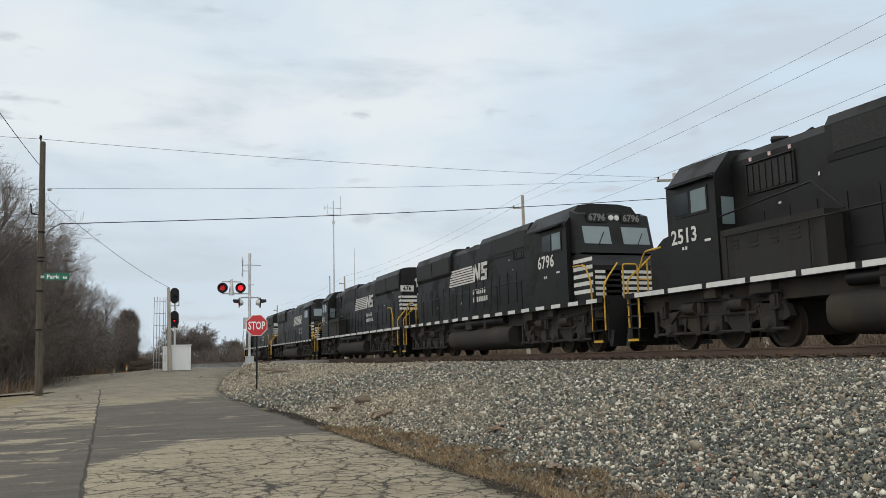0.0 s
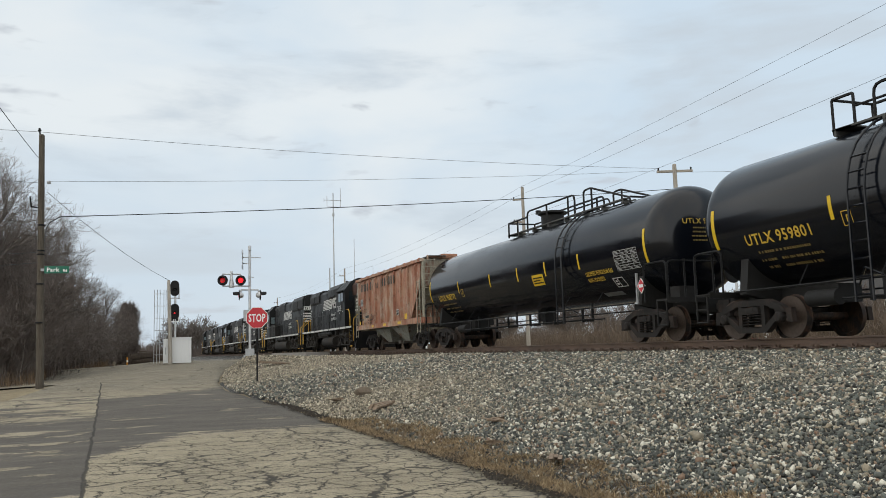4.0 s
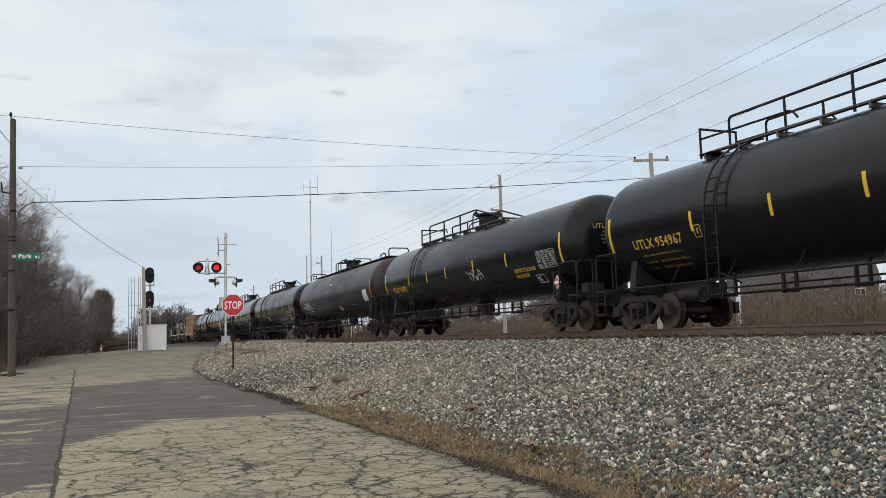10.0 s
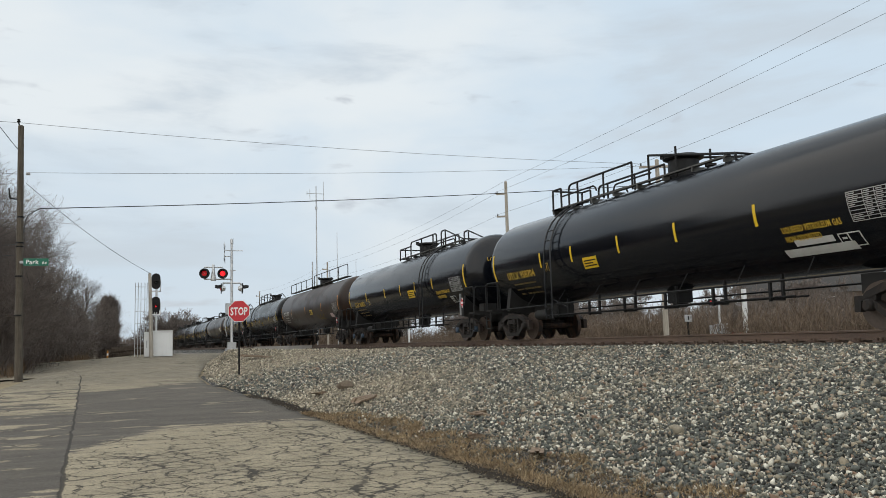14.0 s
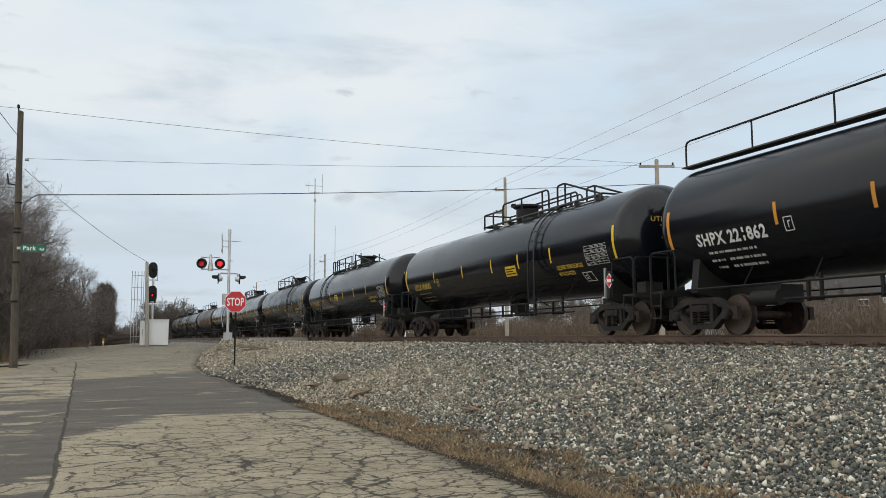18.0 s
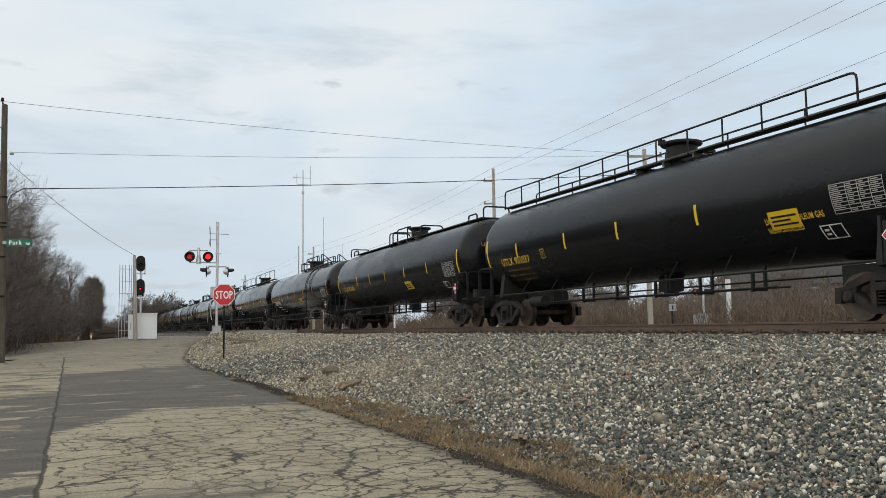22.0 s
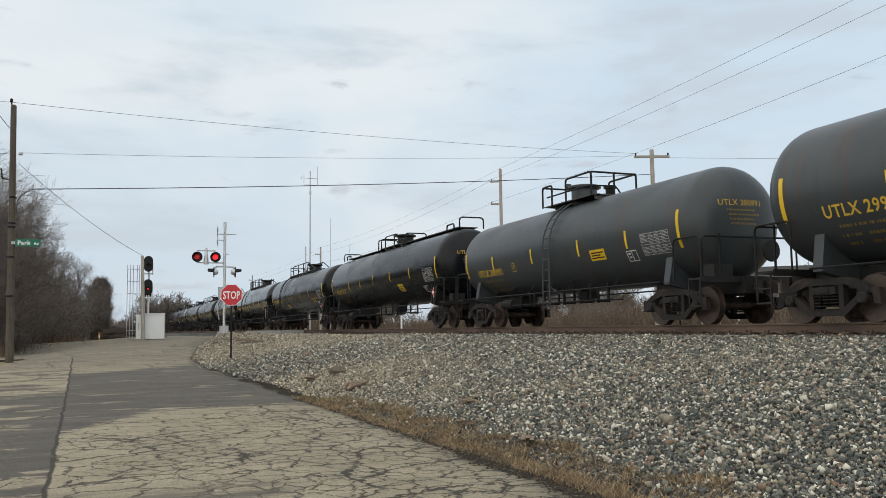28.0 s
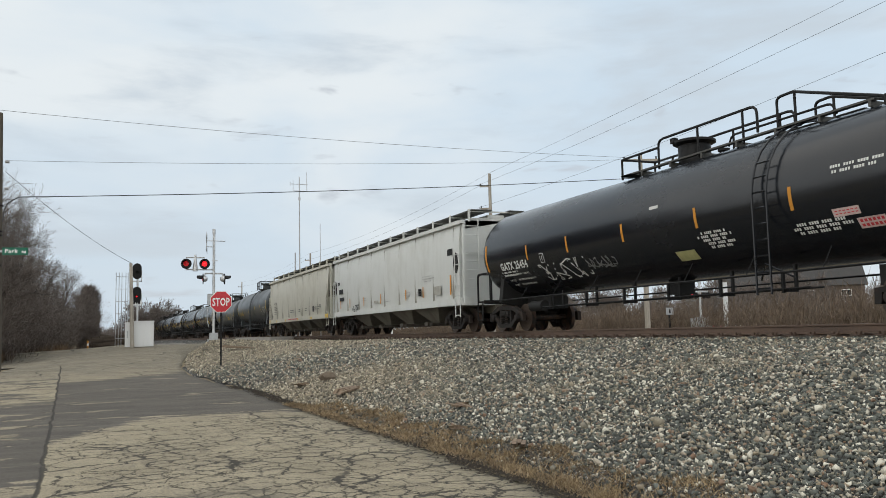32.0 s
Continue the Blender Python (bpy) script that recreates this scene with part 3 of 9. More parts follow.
def scatter_stones():
    """Loose crushed stones over the slope that faces the road: flattened, angular, half sunk."""
    rng = np.random.default_rng(11)
    turn = np.arange(3) * 2 * math.pi / 3
    chunk = np.concatenate([np.stack([0.95 * np.cos(turn), 0.85 * np.sin(turn), np.full(3, -0.55)], 1), np.stack([0.85 * np.cos(turn + 1.05), 0.8 * np.sin(turn + 1.05), np.full(3, 0.55)], 1)])
    tri = np.array([(2, 1, 0), (3, 4, 5), (0, 1, 3), (1, 4, 3), (1, 2, 4), (2, 5, 4), (2, 0, 5), (0, 3, 5)])
    P = []
    for y0, y1, per, s in ((3, 11, 1050, 0.0245), (11, 17, 800, 0.0265), (17, 26, 520, 0.029), (26, 38, 380, 0.033), (38, 58, 240, 0.038)):
        n = int((y1 - y0) * 10.2 * per)
        x = rng.uniform(-11.2, -1.0, n)
        y = rng.uniform(y0, y1, n)
        # slope stones outside the camera's right edge of view are left out
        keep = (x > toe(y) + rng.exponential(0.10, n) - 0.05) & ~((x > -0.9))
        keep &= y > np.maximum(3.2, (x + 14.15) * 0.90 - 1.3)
        inside = x < toe(y) - 0.2 + verge_width(y)
        keep &= ~inside | (rng.uniform(0, 1, n) < 0.10)
        if y1 > 50:
            keep &= x < -3.4
        x, y = x[keep], y[keep]
        P.append(np.stack([x, y, np.full(len(x), s)], 1))
    P = np.concatenate(P)
    n = len(P)
    z = bed_z(P[:, 0], P[:, 1])
    size = P[:, 2] * np.exp(rng.normal(0, 0.30, n))
    shape = np.stack([np.ones(n), rng.uniform(0.62, 1.0, n), rng.uniform(0.42, 0.85, n)], 1) * size[:, None]
    q = rng.normal(size=(n, 4))
    q /= np.linalg.norm(q, axis=1)[:, None]
    w, a, b, c = q.T
    R = np.stack([1 - 2 * (b * b + c * c), 2 * (a * b - w * c), 2 * (a * c + w * b), 2 * (a * b + w * c), 1 - 2 * (a * a + c * c), 2 * (b * c - w * a), 2 * (a * c - w * b), 2 * (b * c + w * a), 1 - 2 * (a * a + b * b)], 1).reshape(n, 3, 3)
    local = chunk[None] * (1 + rng.uniform(-0.38, 0.38, (n, 6, 3))) * shape[:, None, :]
    co = np.einsum("nij,nkj->nki", R, local) + np.stack([P[:, 0], P[:, 1], z + size * rng.uniform(0.0, 0.7, n)], 1)[:, None, :]
    f = (tri[None] + 6 * np.arange(n)[:, None, None]).reshape(-1)
    me = bpy.data.meshes.new("ballast_stones")
    me.vertices.add(n * 6)
    me.vertices.foreach_set("co", co.reshape(-1).astype(np.float32))
    me.loops.add(len(f))
    me.loops.foreach_set("vertex_index", f.astype(np.int32))
    me.polygons.add(n * 8)
    me.polygons.foreach_set("loop_start", np.arange(0, len(f), 3, dtype=np.int32))
    me.update()
    me.validate()
    me.materials.append(STONE)
    ob = new("ballast_stones", me)
    tagged(ob, "loose crushed grey, white and tan ballast stones", "ballast", kind="stuff")


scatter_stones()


def rail_section(s):
    h, w, f = 0.186, 0.037, 0.076
    return [(s - f, -h), (s + f, -h), (s + f, -h + 0.012), (s + 0.012, -h + 0.032), (s + 0.012, -0.045), (s + w, -0.034), (s + w, -0.008), (s + w - 0.01, 0.0), (s - w + 0.01, 0.0), (s - w, -0.008), (s - w, -0.034), (s - 0.012, -0.045), (s - 0.012, -h + 0.032), (s - f, -h + 0.012)]


for s, nm in ((-0.7535, "rail"), (0.7535, "rail")):
    r = single(nm, prism(bmesh.new(), rail_section(s), "y", -60, 400), RAIL, "rust-brown steel rail with a worn top", "rail", "rails of the track", kind="structure")
    part("running_surface", boxes((s - 0.022, s + 0.022, -60, 400, 0.0005, 0.003)), RAIL_TOP, r, "bright worn steel band")

tie_me = finish("tie", boxes((-1.3, 1.3, -0.11, 0.11, -0.39, -0.208)), TIE_WOOD, bevel=0.012)
plate_me = finish("tie_plate", boxes((-0.95, -0.56, -0.10, 0.10, -0.208, -0.188), (-0.88, -0.835, -0.075, -0.035, -0.188, -0.135), (-0.88, -0.835, 0.035, 0.075, -0.188, -0.135), (-0.67, -0.625, -0.03, 0.03, -0.188, -0.135)), RAIL)
for i in range(190):
    y = -8 + i * 0.53
    t = new("tie", tie_me)
    t.matrix_basis = pose(random.uniform(-0.03, 0.03), y, random.uniform(-0.012, 0.0), 0, 0, random.uniform(-1, 1))
    tagged(t, "creosoted wooden railway tie sunk in ballast", "railway tie", "ties of the track", "structure")
    if y < 60:
        part("tie_plate", plate_me, None, t)
single("crossing_surface", boxes((-2.6, -0.86, 60, 76, -0.3, -0.012), (-0.64, 0.64, 60, 76, -0.3, -0.012), (0.86, 3.2, 60, 76, -0.3, -0.012)), CONCRETE, "grey concrete panels of the level crossing", "level crossing", kind="structure")


# ---- rolling stock: paints ----
def tank_paint(name, color, rough, grime, rust=0.0, spec=0.34, tone=1.0):
    """Tank paint: road dust low down in soft runs, faint plate seams, dull patches."""
    k = Mat(name, color, rough)
    a = k.ramp(k.noise(0.55, 5, 0.6, (1, 0.5, 1)), 0.40, 0.72)
    run = k.ramp(k.noise(2.2, 5, 0.65, (1, 1.4, 0.12), 0.2), 0.46, 0.72)
    c = k.mix(k.math("MULTIPLY", k.math("MAXIMUM", k.math("MULTIPLY", a, 0.6), run), grime), color, (0.026, 0.023, 0.019))
    if rust:
        r = k.ramp(k.noise(1.6, 7, 0.68, (1, 0.8, 0.5), 0.8), 0.62 - 0.22 * rust, 0.74 - 0.15 * rust)
        ring = k.ramp(k.noise(1.1, 3, 0.6, (0.12, 1.6, 0.12), 0.3), 0.56, 0.66)
        r = k.math("MAXIMUM", r, k.math("MULTIPLY", ring, 0.6))
        c = k.mix(k.math("MULTIPLY", r, min(1.0, 0.35 + rust)), c, k.mix(k.noise(6, 4), (0.10 * tone, 0.045 * tone, 0.022 * tone), (0.05 * tone, 0.026 * tone, 0.016 * tone)))
    k.color(k.mix(k.ramp(k.noise(60, 3), 0.45, 0.7, 0, 0.22), c, (0.016, 0.016, 0.016)))
    k.rough(k.ramp(a, 0, 1, max(0.05, rough - 0.04), min(1, rough + 0.08)))
    pos = k.node("ShaderNodeSeparateXYZ")
    k.l.new(k.coords(), pos.inputs[0])
    ring = k.math("ABSOLUTE", k.math("SUBTRACT", k.math("FRACT", k.math("DIVIDE", k.math("ADD", pos.outputs[1], 30.0), 2.46)), 0.5))
    seam = k.ramp(ring, 0.012, 0.0)
    k.bump(k.math("ADD", k.noise(0.8, 2, 0.4, (1, 1.5, 1)), k.math("MULTIPLY", seam, 0.12)), 0.06, 0.05)
    k.b.inputs["Specular IOR Level"].default_value = spec
    return k.m


T_GLOSS = tank_paint("gloss_black_tank", (0.0036, 0.0048, 0.0080), 0.17, 0.08, 0.0, 0.36)
T_SATIN = tank_paint("satin_black_tank", (0.0045, 0.0056, 0.0088), 0.19, 0.14, 0.0, 0.28)
T_MATT = tank_paint("dull_black_tank", (0.0058, 0.0068, 0.0088), 0.26, 0.20, 0.0, 0.20)
T_WORN = tank_paint("worn_black_tank", (0.015, 0.0145, 0.0145), 0.38, 0.45, 0.46, 0.30, 0.8)
T_BROWN = tank_paint("rusted_brown_tank", (0.026, 0.0165, 0.013), 0.42, 0.35, 0.80, 0.28, 0.5)
T_GREY = tank_paint("blue_grey_tank", (0.047, 0.055, 0.060), 0.38, 0.40, 0.10)
T_NAVY = tank_paint("blue_black_tank", (0.0065, 0.0085, 0.0125), 0.22, 0.24, 0.0, 0.45)
UNDER = painted("underframe_grime", (0.0085, 0.0083, 0.008), (0.024, 0.019, 0.015), 0.75, 0.5, 0.2)
TRUCK_MAT = rusty("truck_casting", (0.013, 0.011, 0.0098), (0.032, 0.021, 0.016), 0.5, 0.85, 3.0)
WHEEL_MAT = rusty("wheel_steel", (0.014, 0.012, 0.0105), (0.062, 0.031, 0.018), 0.75, 0.75, 4.0)
WHEEL_RIM = plain("polished_wheel_rim", (0.085, 0.062, 0.049), 0.5, 0.35, 0.4, 9)
LOCO_TRUCK = painted("dusty_loco_truck", (0.017, 0.0145, 0.0118), (0.085, 0.064, 0.042), 0.85, 0.62, 0.25)
LOCO_BLACK = painted("loco_black", (0.0052, 0.0056, 0.0060), (0.022, 0.019, 0.015), 0.48, 0.42, 0.35)
LOCO_BLACK.node_tree.nodes["Principled BSDF"].inputs["Specular IOR Level"].default_value = 0.28
LOCO_DUST = painted("dusty_duct_paint", (0.014, 0.0132, 0.0115), (0.050, 0.042, 0.032), 0.8, 0.7, 0.5)
FADED_GREEN = plain("faded_green_stencil", (0.045, 0.052, 0.045), 0.8, 0, 0.4, 8)
PALE_PATCH = plain("pale_grey_patch", (0.36, 0.36, 0.35), 0.6, 0, 0.2, 4)
LOCO_RUST = painted("sooty_rust_hood", (0.040, 0.022, 0.016), (0.16, 0.055, 0.03), 0.6, 0.6, 0.4)
GRILLE = plain("dark_grille", (0.010, 0.010, 0.010), 0.7, 0, 0.2, 12)
DECAL_WHITE = painted("dusty_white_lettering", (0.66, 0.66, 0.63), (0.20, 0.18, 0.15), 0.6, 0.35, 0.4)
DECAL_YELLOW = painted("dusty_yellow_lettering", (0.62, 0.40, 0.035), (0.16, 0.12, 0.05), 0.6, 0.35, 0.4)
DECAL_ORANGE = painted("orange_reflector", (0.66, 0.27, 0.02), (0.2, 0.12, 0.05), 0.5, 0.35, 0.3)
DECAL_DIM = painted("faded_yellow_lettering", (0.22, 0.15, 0.035), (0.06, 0.05, 0.03), 0.7, 0.4, 0.4)
DECAL_GREY = painted("grey_patch_paint", (0.17, 0.17, 0.165), (0.06, 0.06, 0.055), 0.7, 0.4, 0.4)
SPRAY_RED = plain("faded_red_spray", (0.075, 0.022, 0.024), 0.7, 0, 0.4, 5)
PINK_NOTICE = plain("faded_pink_notice", (0.66, 0.50, 0.47), 0.6, 0, 0.3, 14)
PALE_YELLOW = plain("faded_notice", (0.46, 0.44, 0.20), 0.6, 0, 0.3, 9)
RED_PLACARD = plain("red_placard", (0.55, 0.03, 0.045), 0.45, 0, 0.1)
HAND_YELLOW = painted("yellow_handrail", (0.56, 0.33, 0.025), (0.15, 0.11, 0.06), 0.55, 0.3, 0.3)
GLASS = plain("cab_glass", (0.02, 0.028, 0.033), 0.06, 0.0, 0.15, 2)
# cab glass with the pale sky it mirrors put into its colour
SKYLIT_GLASS = plain("pale_cab_glass", (0.17, 0.22, 0.235), 0.08, 0.0, 0.15, 2)
def make_oxide():
    """Faded oxide red with pale bare streaks, heavier low down on the sheets."""
    k = Mat("oxide_hopper_paint", (0.3, 0.09, 0.05), 0.85)
    a = k.ramp(k.noise(1.1, 7, 0.7, (1, 1.3, 0.5), 0.5), 0.45, 0.60)
    b = k.ramp(k.noise(0.55, 5, 0.6), 0.38, 0.62)
    c = k.mix(b, (0.32, 0.135, 0.085), (0.43, 0.225, 0.145))
    bare = k.mix(k.ramp(k.noise(1.4, 5, 0.6), 0.35, 0.65), (0.50, 0.45, 0.37), (0.36, 0.24, 0.155))
    c = k.mix(k.math("MULTIPLY", a, 0.72), c, bare)
    run = k.ramp(k.noise(3.2, 5, 0.65, (1, 1.6, 0.10), 0.2), 0.52, 0.70, 0, 0.55)
    c = k.mix(run, c, (0.15, 0.062, 0.038))
    k.color(k.mix(k.ramp(k.noise(6, 6, 0.72, (1, 1, 0.5)), 0.54, 0.70, 0, 0.75), c, (0.080, 0.042, 0.028)))
    k.bump(k.noise(12, 5), 0.2, 0.02)
    return k.m


HOPPER_RUST = make_oxide()
HOPPER_END = rusty("stained_hopper_end", (0.36, 0.34, 0.27), (0.22, 0.09, 0.05), 0.35, 0.85, 1.5)
PALE_CHUTE = rusty("pale_stained_chute", (0.34, 0.345, 0.30), (0.17, 0.085, 0.05), 0.35, 0.85, 1.6)
HOPPER_CREAM = painted("cream_hopper_paint", (0.53, 0.515, 0.44), (0.26, 0.235, 0.18), 0.5, 0.34, 0.6)
HOPPER_WHITE = painted("white_hopper_paint", (0.60, 0.615, 0.595), (0.30, 0.28, 0.23), 0.5, 0.26, 0.5)
HOPPER_SEAM = plain("dull_seam", (0.38, 0.37, 0.33), 0.7, 0, 0.4, 3)
SLOPE_GREY = painted("dirty_hopper_slope", (0.17, 0.155, 0.125), (0.06, 0.045, 0.03), 0.8, 0.7, 0.4)
CHUTE = rusty("hopper_chute_grime", (0.075, 0.066, 0.054), (0.045, 0.03, 0.022), 0.5, 0.85, 2.0)
BLUE_CAP = plain("blue_bearing_cap", (0.035, 0.062, 0.10), 0.5, 0, 0.4)
GRATE = plain("walkway_grating", (0.085, 0.085, 0.08), 0.7, 0.2, 0.35, 30)

_cache = {}


def cached(key, make):
    if key not in _cache:
        _cache[key] = make()
    return _cache[key]


# ---- freight truck ----
def sideframe_mesh():
    """Cast side frame: arched top member, dipped tension member, columns beside the spring nest, pedestal jaws."""
    bm = bmesh.new()
    prism(bm, [(-1.06, 0.60), (-0.92, 0.72), (-0.52, 0.87), (0.52, 0.87), (0.92, 0.72), (1.06, 0.60), (0.86, 0.60), (0.46, 0.73), (-0.46, 0.73), (-0.86, 0.60)], "x", -0.085, 0.085)
    prism(bm, [(-1.02, 0.59), (-0.44, 0.13), (0.44, 0.13), (1.02, 0.59), (0.84, 0.59), (0.37, 0.25), (-0.37, 0.25), (-0.84, 0.59)], "x", -0.08, 0.08)
    for q in (-1, 1):
        a, b = sorted((q * 0.31, q * 0.42))
        box(bm, -0.07, 0.07, a, b, 0.22, 0.78)
        prism(bm, [(q * 0.72, 0.66), (q * 1.22, 0.64), (q * 1.24, 0.34), (q * 1.10, 0.34), (q * 1.07, 0.55), (q * 0.74, 0.55)], "x", -0.065, 0.065)
    return bm


def bolster_end_mesh():
    return boxes((-0.10, 0.12, -0.27, 0.27, 0.55, 0.70), (-0.02, 0.14, -0.12, 0.12, 0.58, 0.67))


def springs_mesh():
    bm = bmesh.new()
    for y in (-0.20, 0.0, 0.20):
        for i in range(5):
            lathe(bm, [(0.088, -0.012), (0.10, 0), (0.088, 0.012)], "z", 10, (0, y, 0.26 + i * 0.062))
    return bm


def wheel_mesh(r=0.457):
    bm = bmesh.new()
    return lathe(bm, [(0.0, -0.10), (0.10, -0.10), (0.12, -0.03), (r * 0.82, 0.0), (r * 0.84, -0.055), (r * 0.985, -0.07), (r, 0.055), (r + 0.028, 0.07), (r * 0.85, 0.075), (r * 0.80, 0.03), (0.10, 0.05), (0.0, 0.05)], "x", 32)


def truck(car, y, mats=None, cap=None):
    me = cached("bolster", lambda: finish("truck_bolster", boxes((-0.95, 0.95, -0.22, 0.22, 0.42, 0.66), (-0.35, 0.35, -0.35, 0.35, 0.60, 0.78)), TRUCK_MAT, bevel=0.02))
    t = part("truck", me, None, car)
    t.location = (0, y, 0)
    for s in (-1, 1):
        o = part("sideframe", cached("sideframe", lambda: finish("sideframe", sideframe_mesh(), TRUCK_MAT, bevel=0.018)), None, t)
        o.location = (s * 1.06, 0, 0)
        o = part("spring_nest", cached("springs", lambda: finish("spring_nest", springs_mesh(), TRUCK_MAT)), None, t)
        o.location = (s * 1.08, 0, 0.0)
        o = part("bolster_end", cached("bend", lambda: finish("bolster_end", bolster_end_mesh(), TRUCK_MAT, bevel=0.02)), None, t)
        o.matrix_basis = pose(s * 1.06, 0, 0, 0, 0, 0 if s > 0 else 180)
        for yy in (-0.889, 0.889):
            w = part("wheel", cached("wheel", lambda: finish("wheel", wheel_mesh(), WHEEL_MAT, smooth=True)), None, t)
            w.matrix_basis = pose(s * 0.755, yy, 0.457, 0, 0, 0 if s < 0 else 180)
            w = part("wheel_rim", cached("rim", lambda: finish("wheel_rim", lathe(bmesh.new(), [(0.412, -0.072), (0.452, -0.074), (0.452, -0.060), (0.412, -0.060)], "x", 32), WHEEL_RIM, smooth=True)), None, t)
            w.matrix_basis = pose(s * 0.755, yy, 0.457, 0, 0, 0 if s < 0 else 180)
            c = part("bearing_cap", cached(("cap", cap), lambda: finish("bearing_cap", lathe(bmesh.new(), [(0.0, -0.17), (0.085, -0.165), (0.115, -0.13), (0.12, 0.0), (0.0, 0.0)], "x", 14), BLUE_CAP if cap else TRUCK_MAT, smooth=True)), None, t)
            c.matrix_basis = pose(s * 1.06, yy, 0.457, 0, 0, 0 if s < 0 else 180)
    for yy in (-0.889, 0.889):
        a = part("axle", cached("axle", lambda: finish("axle", cyl(bmesh.new(), (-0.7, 0, 0), (0.7, 0, 0), 0.085, 12), WHEEL_MAT, smooth=True)), None, t)
        a.location = (0, yy, 0.457)
    b = part("brake_beam", cached("brake", lambda: finish("brake_beam", boxes((-0.72, 0.72, -0.50, -0.42, 0.34, 0.42), (-0.72, 0.72, 0.42, 0.50, 0.34, 0.42), (-0.05, 0.05, -0.45, 0.45, 0.34, 0.40)), TRUCK_MAT, bevel=0.01)), None, t)
    return t


def coupler(car, y, s):
    """Coupler and draft gear at an end; s is the way it points along the car."""
    def make():
        bm = boxes((-0.22, 0.22, -0.75, 0.0, 0.70, 1.02), (-0.09, 0.09, 0.0, 0.42, 0.78, 0.94))
        prism(bm, [(-0.20, 0.40), (-0.20, 0.62), (-0.08, 0.78), (0.02, 0.66), (0.06, 0.52), (0.20, 0.60), (0.22, 0.42)], "z", 0.70, 1.00)
        return finish("coupler", bm, TRUCK_MAT, bevel=0.015)
    c = part("coupler", cached("coupler", make), None, car)
    c.matrix_basis = pose(0, y, 0, 0, 0, 0 if s > 0 else 180)
    h = part("air_hose", cached("hose", lambda: finish("air_hose", rods(0.022, rounded([(-0.30, 0.05, 0.80), (-0.32, 0.25, 0.62), (-0.30, 0.48, 0.36), (-0.28, 0.62, 0.34)], 0.1)), DARK_STEEL)), None, car)
    h.matrix_basis = pose(0, y, 0, 0, 0, 0 if s > 0 else 180)


# ---- tank cars ----
ZC = 2.70


def tank_car(name, label, lead, lc, mat, mark, num, letter, stripe, bars, style, R=1.5, zc=ZC, dome=None, ladder=None, plat=None, gas=True, sticker=None, panel=True, placard=True, cap=None, extra=None, num_z=-0.64, num_s=1.0, num_u=0.95, group="tank cars of the train"):
    car = thing(name, label, "tank car", group, (0, lead - lc / 2, 0))
    half = lc / 2
    hd = R * 0.54

    def dish(r):
        """How far the head bulges at the radius r: a shallow crown that turns in tightly at the rim."""
        return hd * max(0.0, 1.0 - min(1.0, abs(r) / R) ** 2.8) ** 0.42
    rim = [math.sin(math.pi / 2 * i / 14) for i in range(1, 15)]
    prof = [(0.0, -half - hd)] + [(R * f, -half - dish(R * f)) for f in rim]
    prof += [(R * f, half + dish(R * f)) for f in rim[::-1]] + [(0.0, half + hd)]
    part("tank_shell", lathe(bmesh.new(), prof, "y", 72, (0, 0, zc)), mat, car, smooth=True)

    def surf(u, v, lift=0.006):
        a = v / R
        return (-(R + lift) * math.cos(a), half - u, zc + (R + lift) * math.sin(a))

    def arc(z):
        return R * math.asin(max(-1, min(1, (z - zc) / R)))

    def lay(nm, rects, m, lab=""):
        vs, fs = strips(rects, surf)
        return part(nm, flat_mesh(nm, vs, fs, m), None, car, lab)

    # reflective bars
    for u in (0.0, lc):
        lay("reflector", [(u - 0.055, u + 0.055, arc(zc - 0.62), arc(zc + 0.30))], stripe, "tall reflective bar")
    for u in bars:
        lay("reflector", [(u - 0.045, u + 0.045, arc(zc - 0.44), arc(zc + 0.03))], stripe)
    # reporting mark and small data lines
    side_text("car_number", mark + " " + num, 0.40 * num_s, letter, car, 0, 0, 0, lambda a, b: surf(num_u + a * 0.80, arc(zc + num_z) + b), 1.08, 0.008 if letter is DECAL_YELLOW else 0.015, tall=0.88)
    z0 = zc + num_z - 0.20
    rows = [(1.2, 2.75, z0, z0 + 0.05), (1.15, 1.6, z0 - 0.17, z0 - 0.12), (1.75, 2.9, z0 - 0.17, z0 - 0.12), (1.2, 1.5, z0 - 0.32, z0 - 0.27), (1.7, 2.75, z0 - 0.32, z0 - 0.27)]
    rects = []
    for a, b, c, d in rows:
        u = a
        while u < b:
            w = random.choice((0.025, 0.04, 0.06))
            rects.append((u, min(b, u + w), arc(c), arc(d)))
            u += w + random.choice((0.02, 0.025, 0.06))
    lay("data_stencil", rects, DECAL_DIM if letter is DECAL_YELLOW else letter)
    cu, c0, c1 = (3.44 if style == "wing" else 3.72), arc(zc - 0.60), arc(zc - 0.31)
    f = [(cu, cu + 0.24, c0, c0 + 0.018), (cu, cu + 0.24, c1 - 0.018, c1), (cu, cu + 0.018, c0, c1), (cu + 0.222, cu + 0.24, c0, c1), (cu + 0.10, cu + 0.125, c0 + 0.07, c1 - 0.10), (cu + 0.10, cu + 0.17, c1 - 0.11, c1 - 0.085)]
    lay("class_box", f, letter)
    if gas:
        side_text("lettering", "LIQUEFIED PETROLEUM GAS", 0.185, letter, car, 0, 0, 0, lambda a, b: surf(lc - 3.33 + a * 0.60, arc(zc - 0.68) + b), 1.10, 0.005)
        side_text("lettering", "NON-ODORIZED", 0.185, letter, car, 0, 0, 0, lambda a, b: surf(lc - 3.33 + a * 0.60, arc(zc - 0.86) + b), 1.10, 0.005)
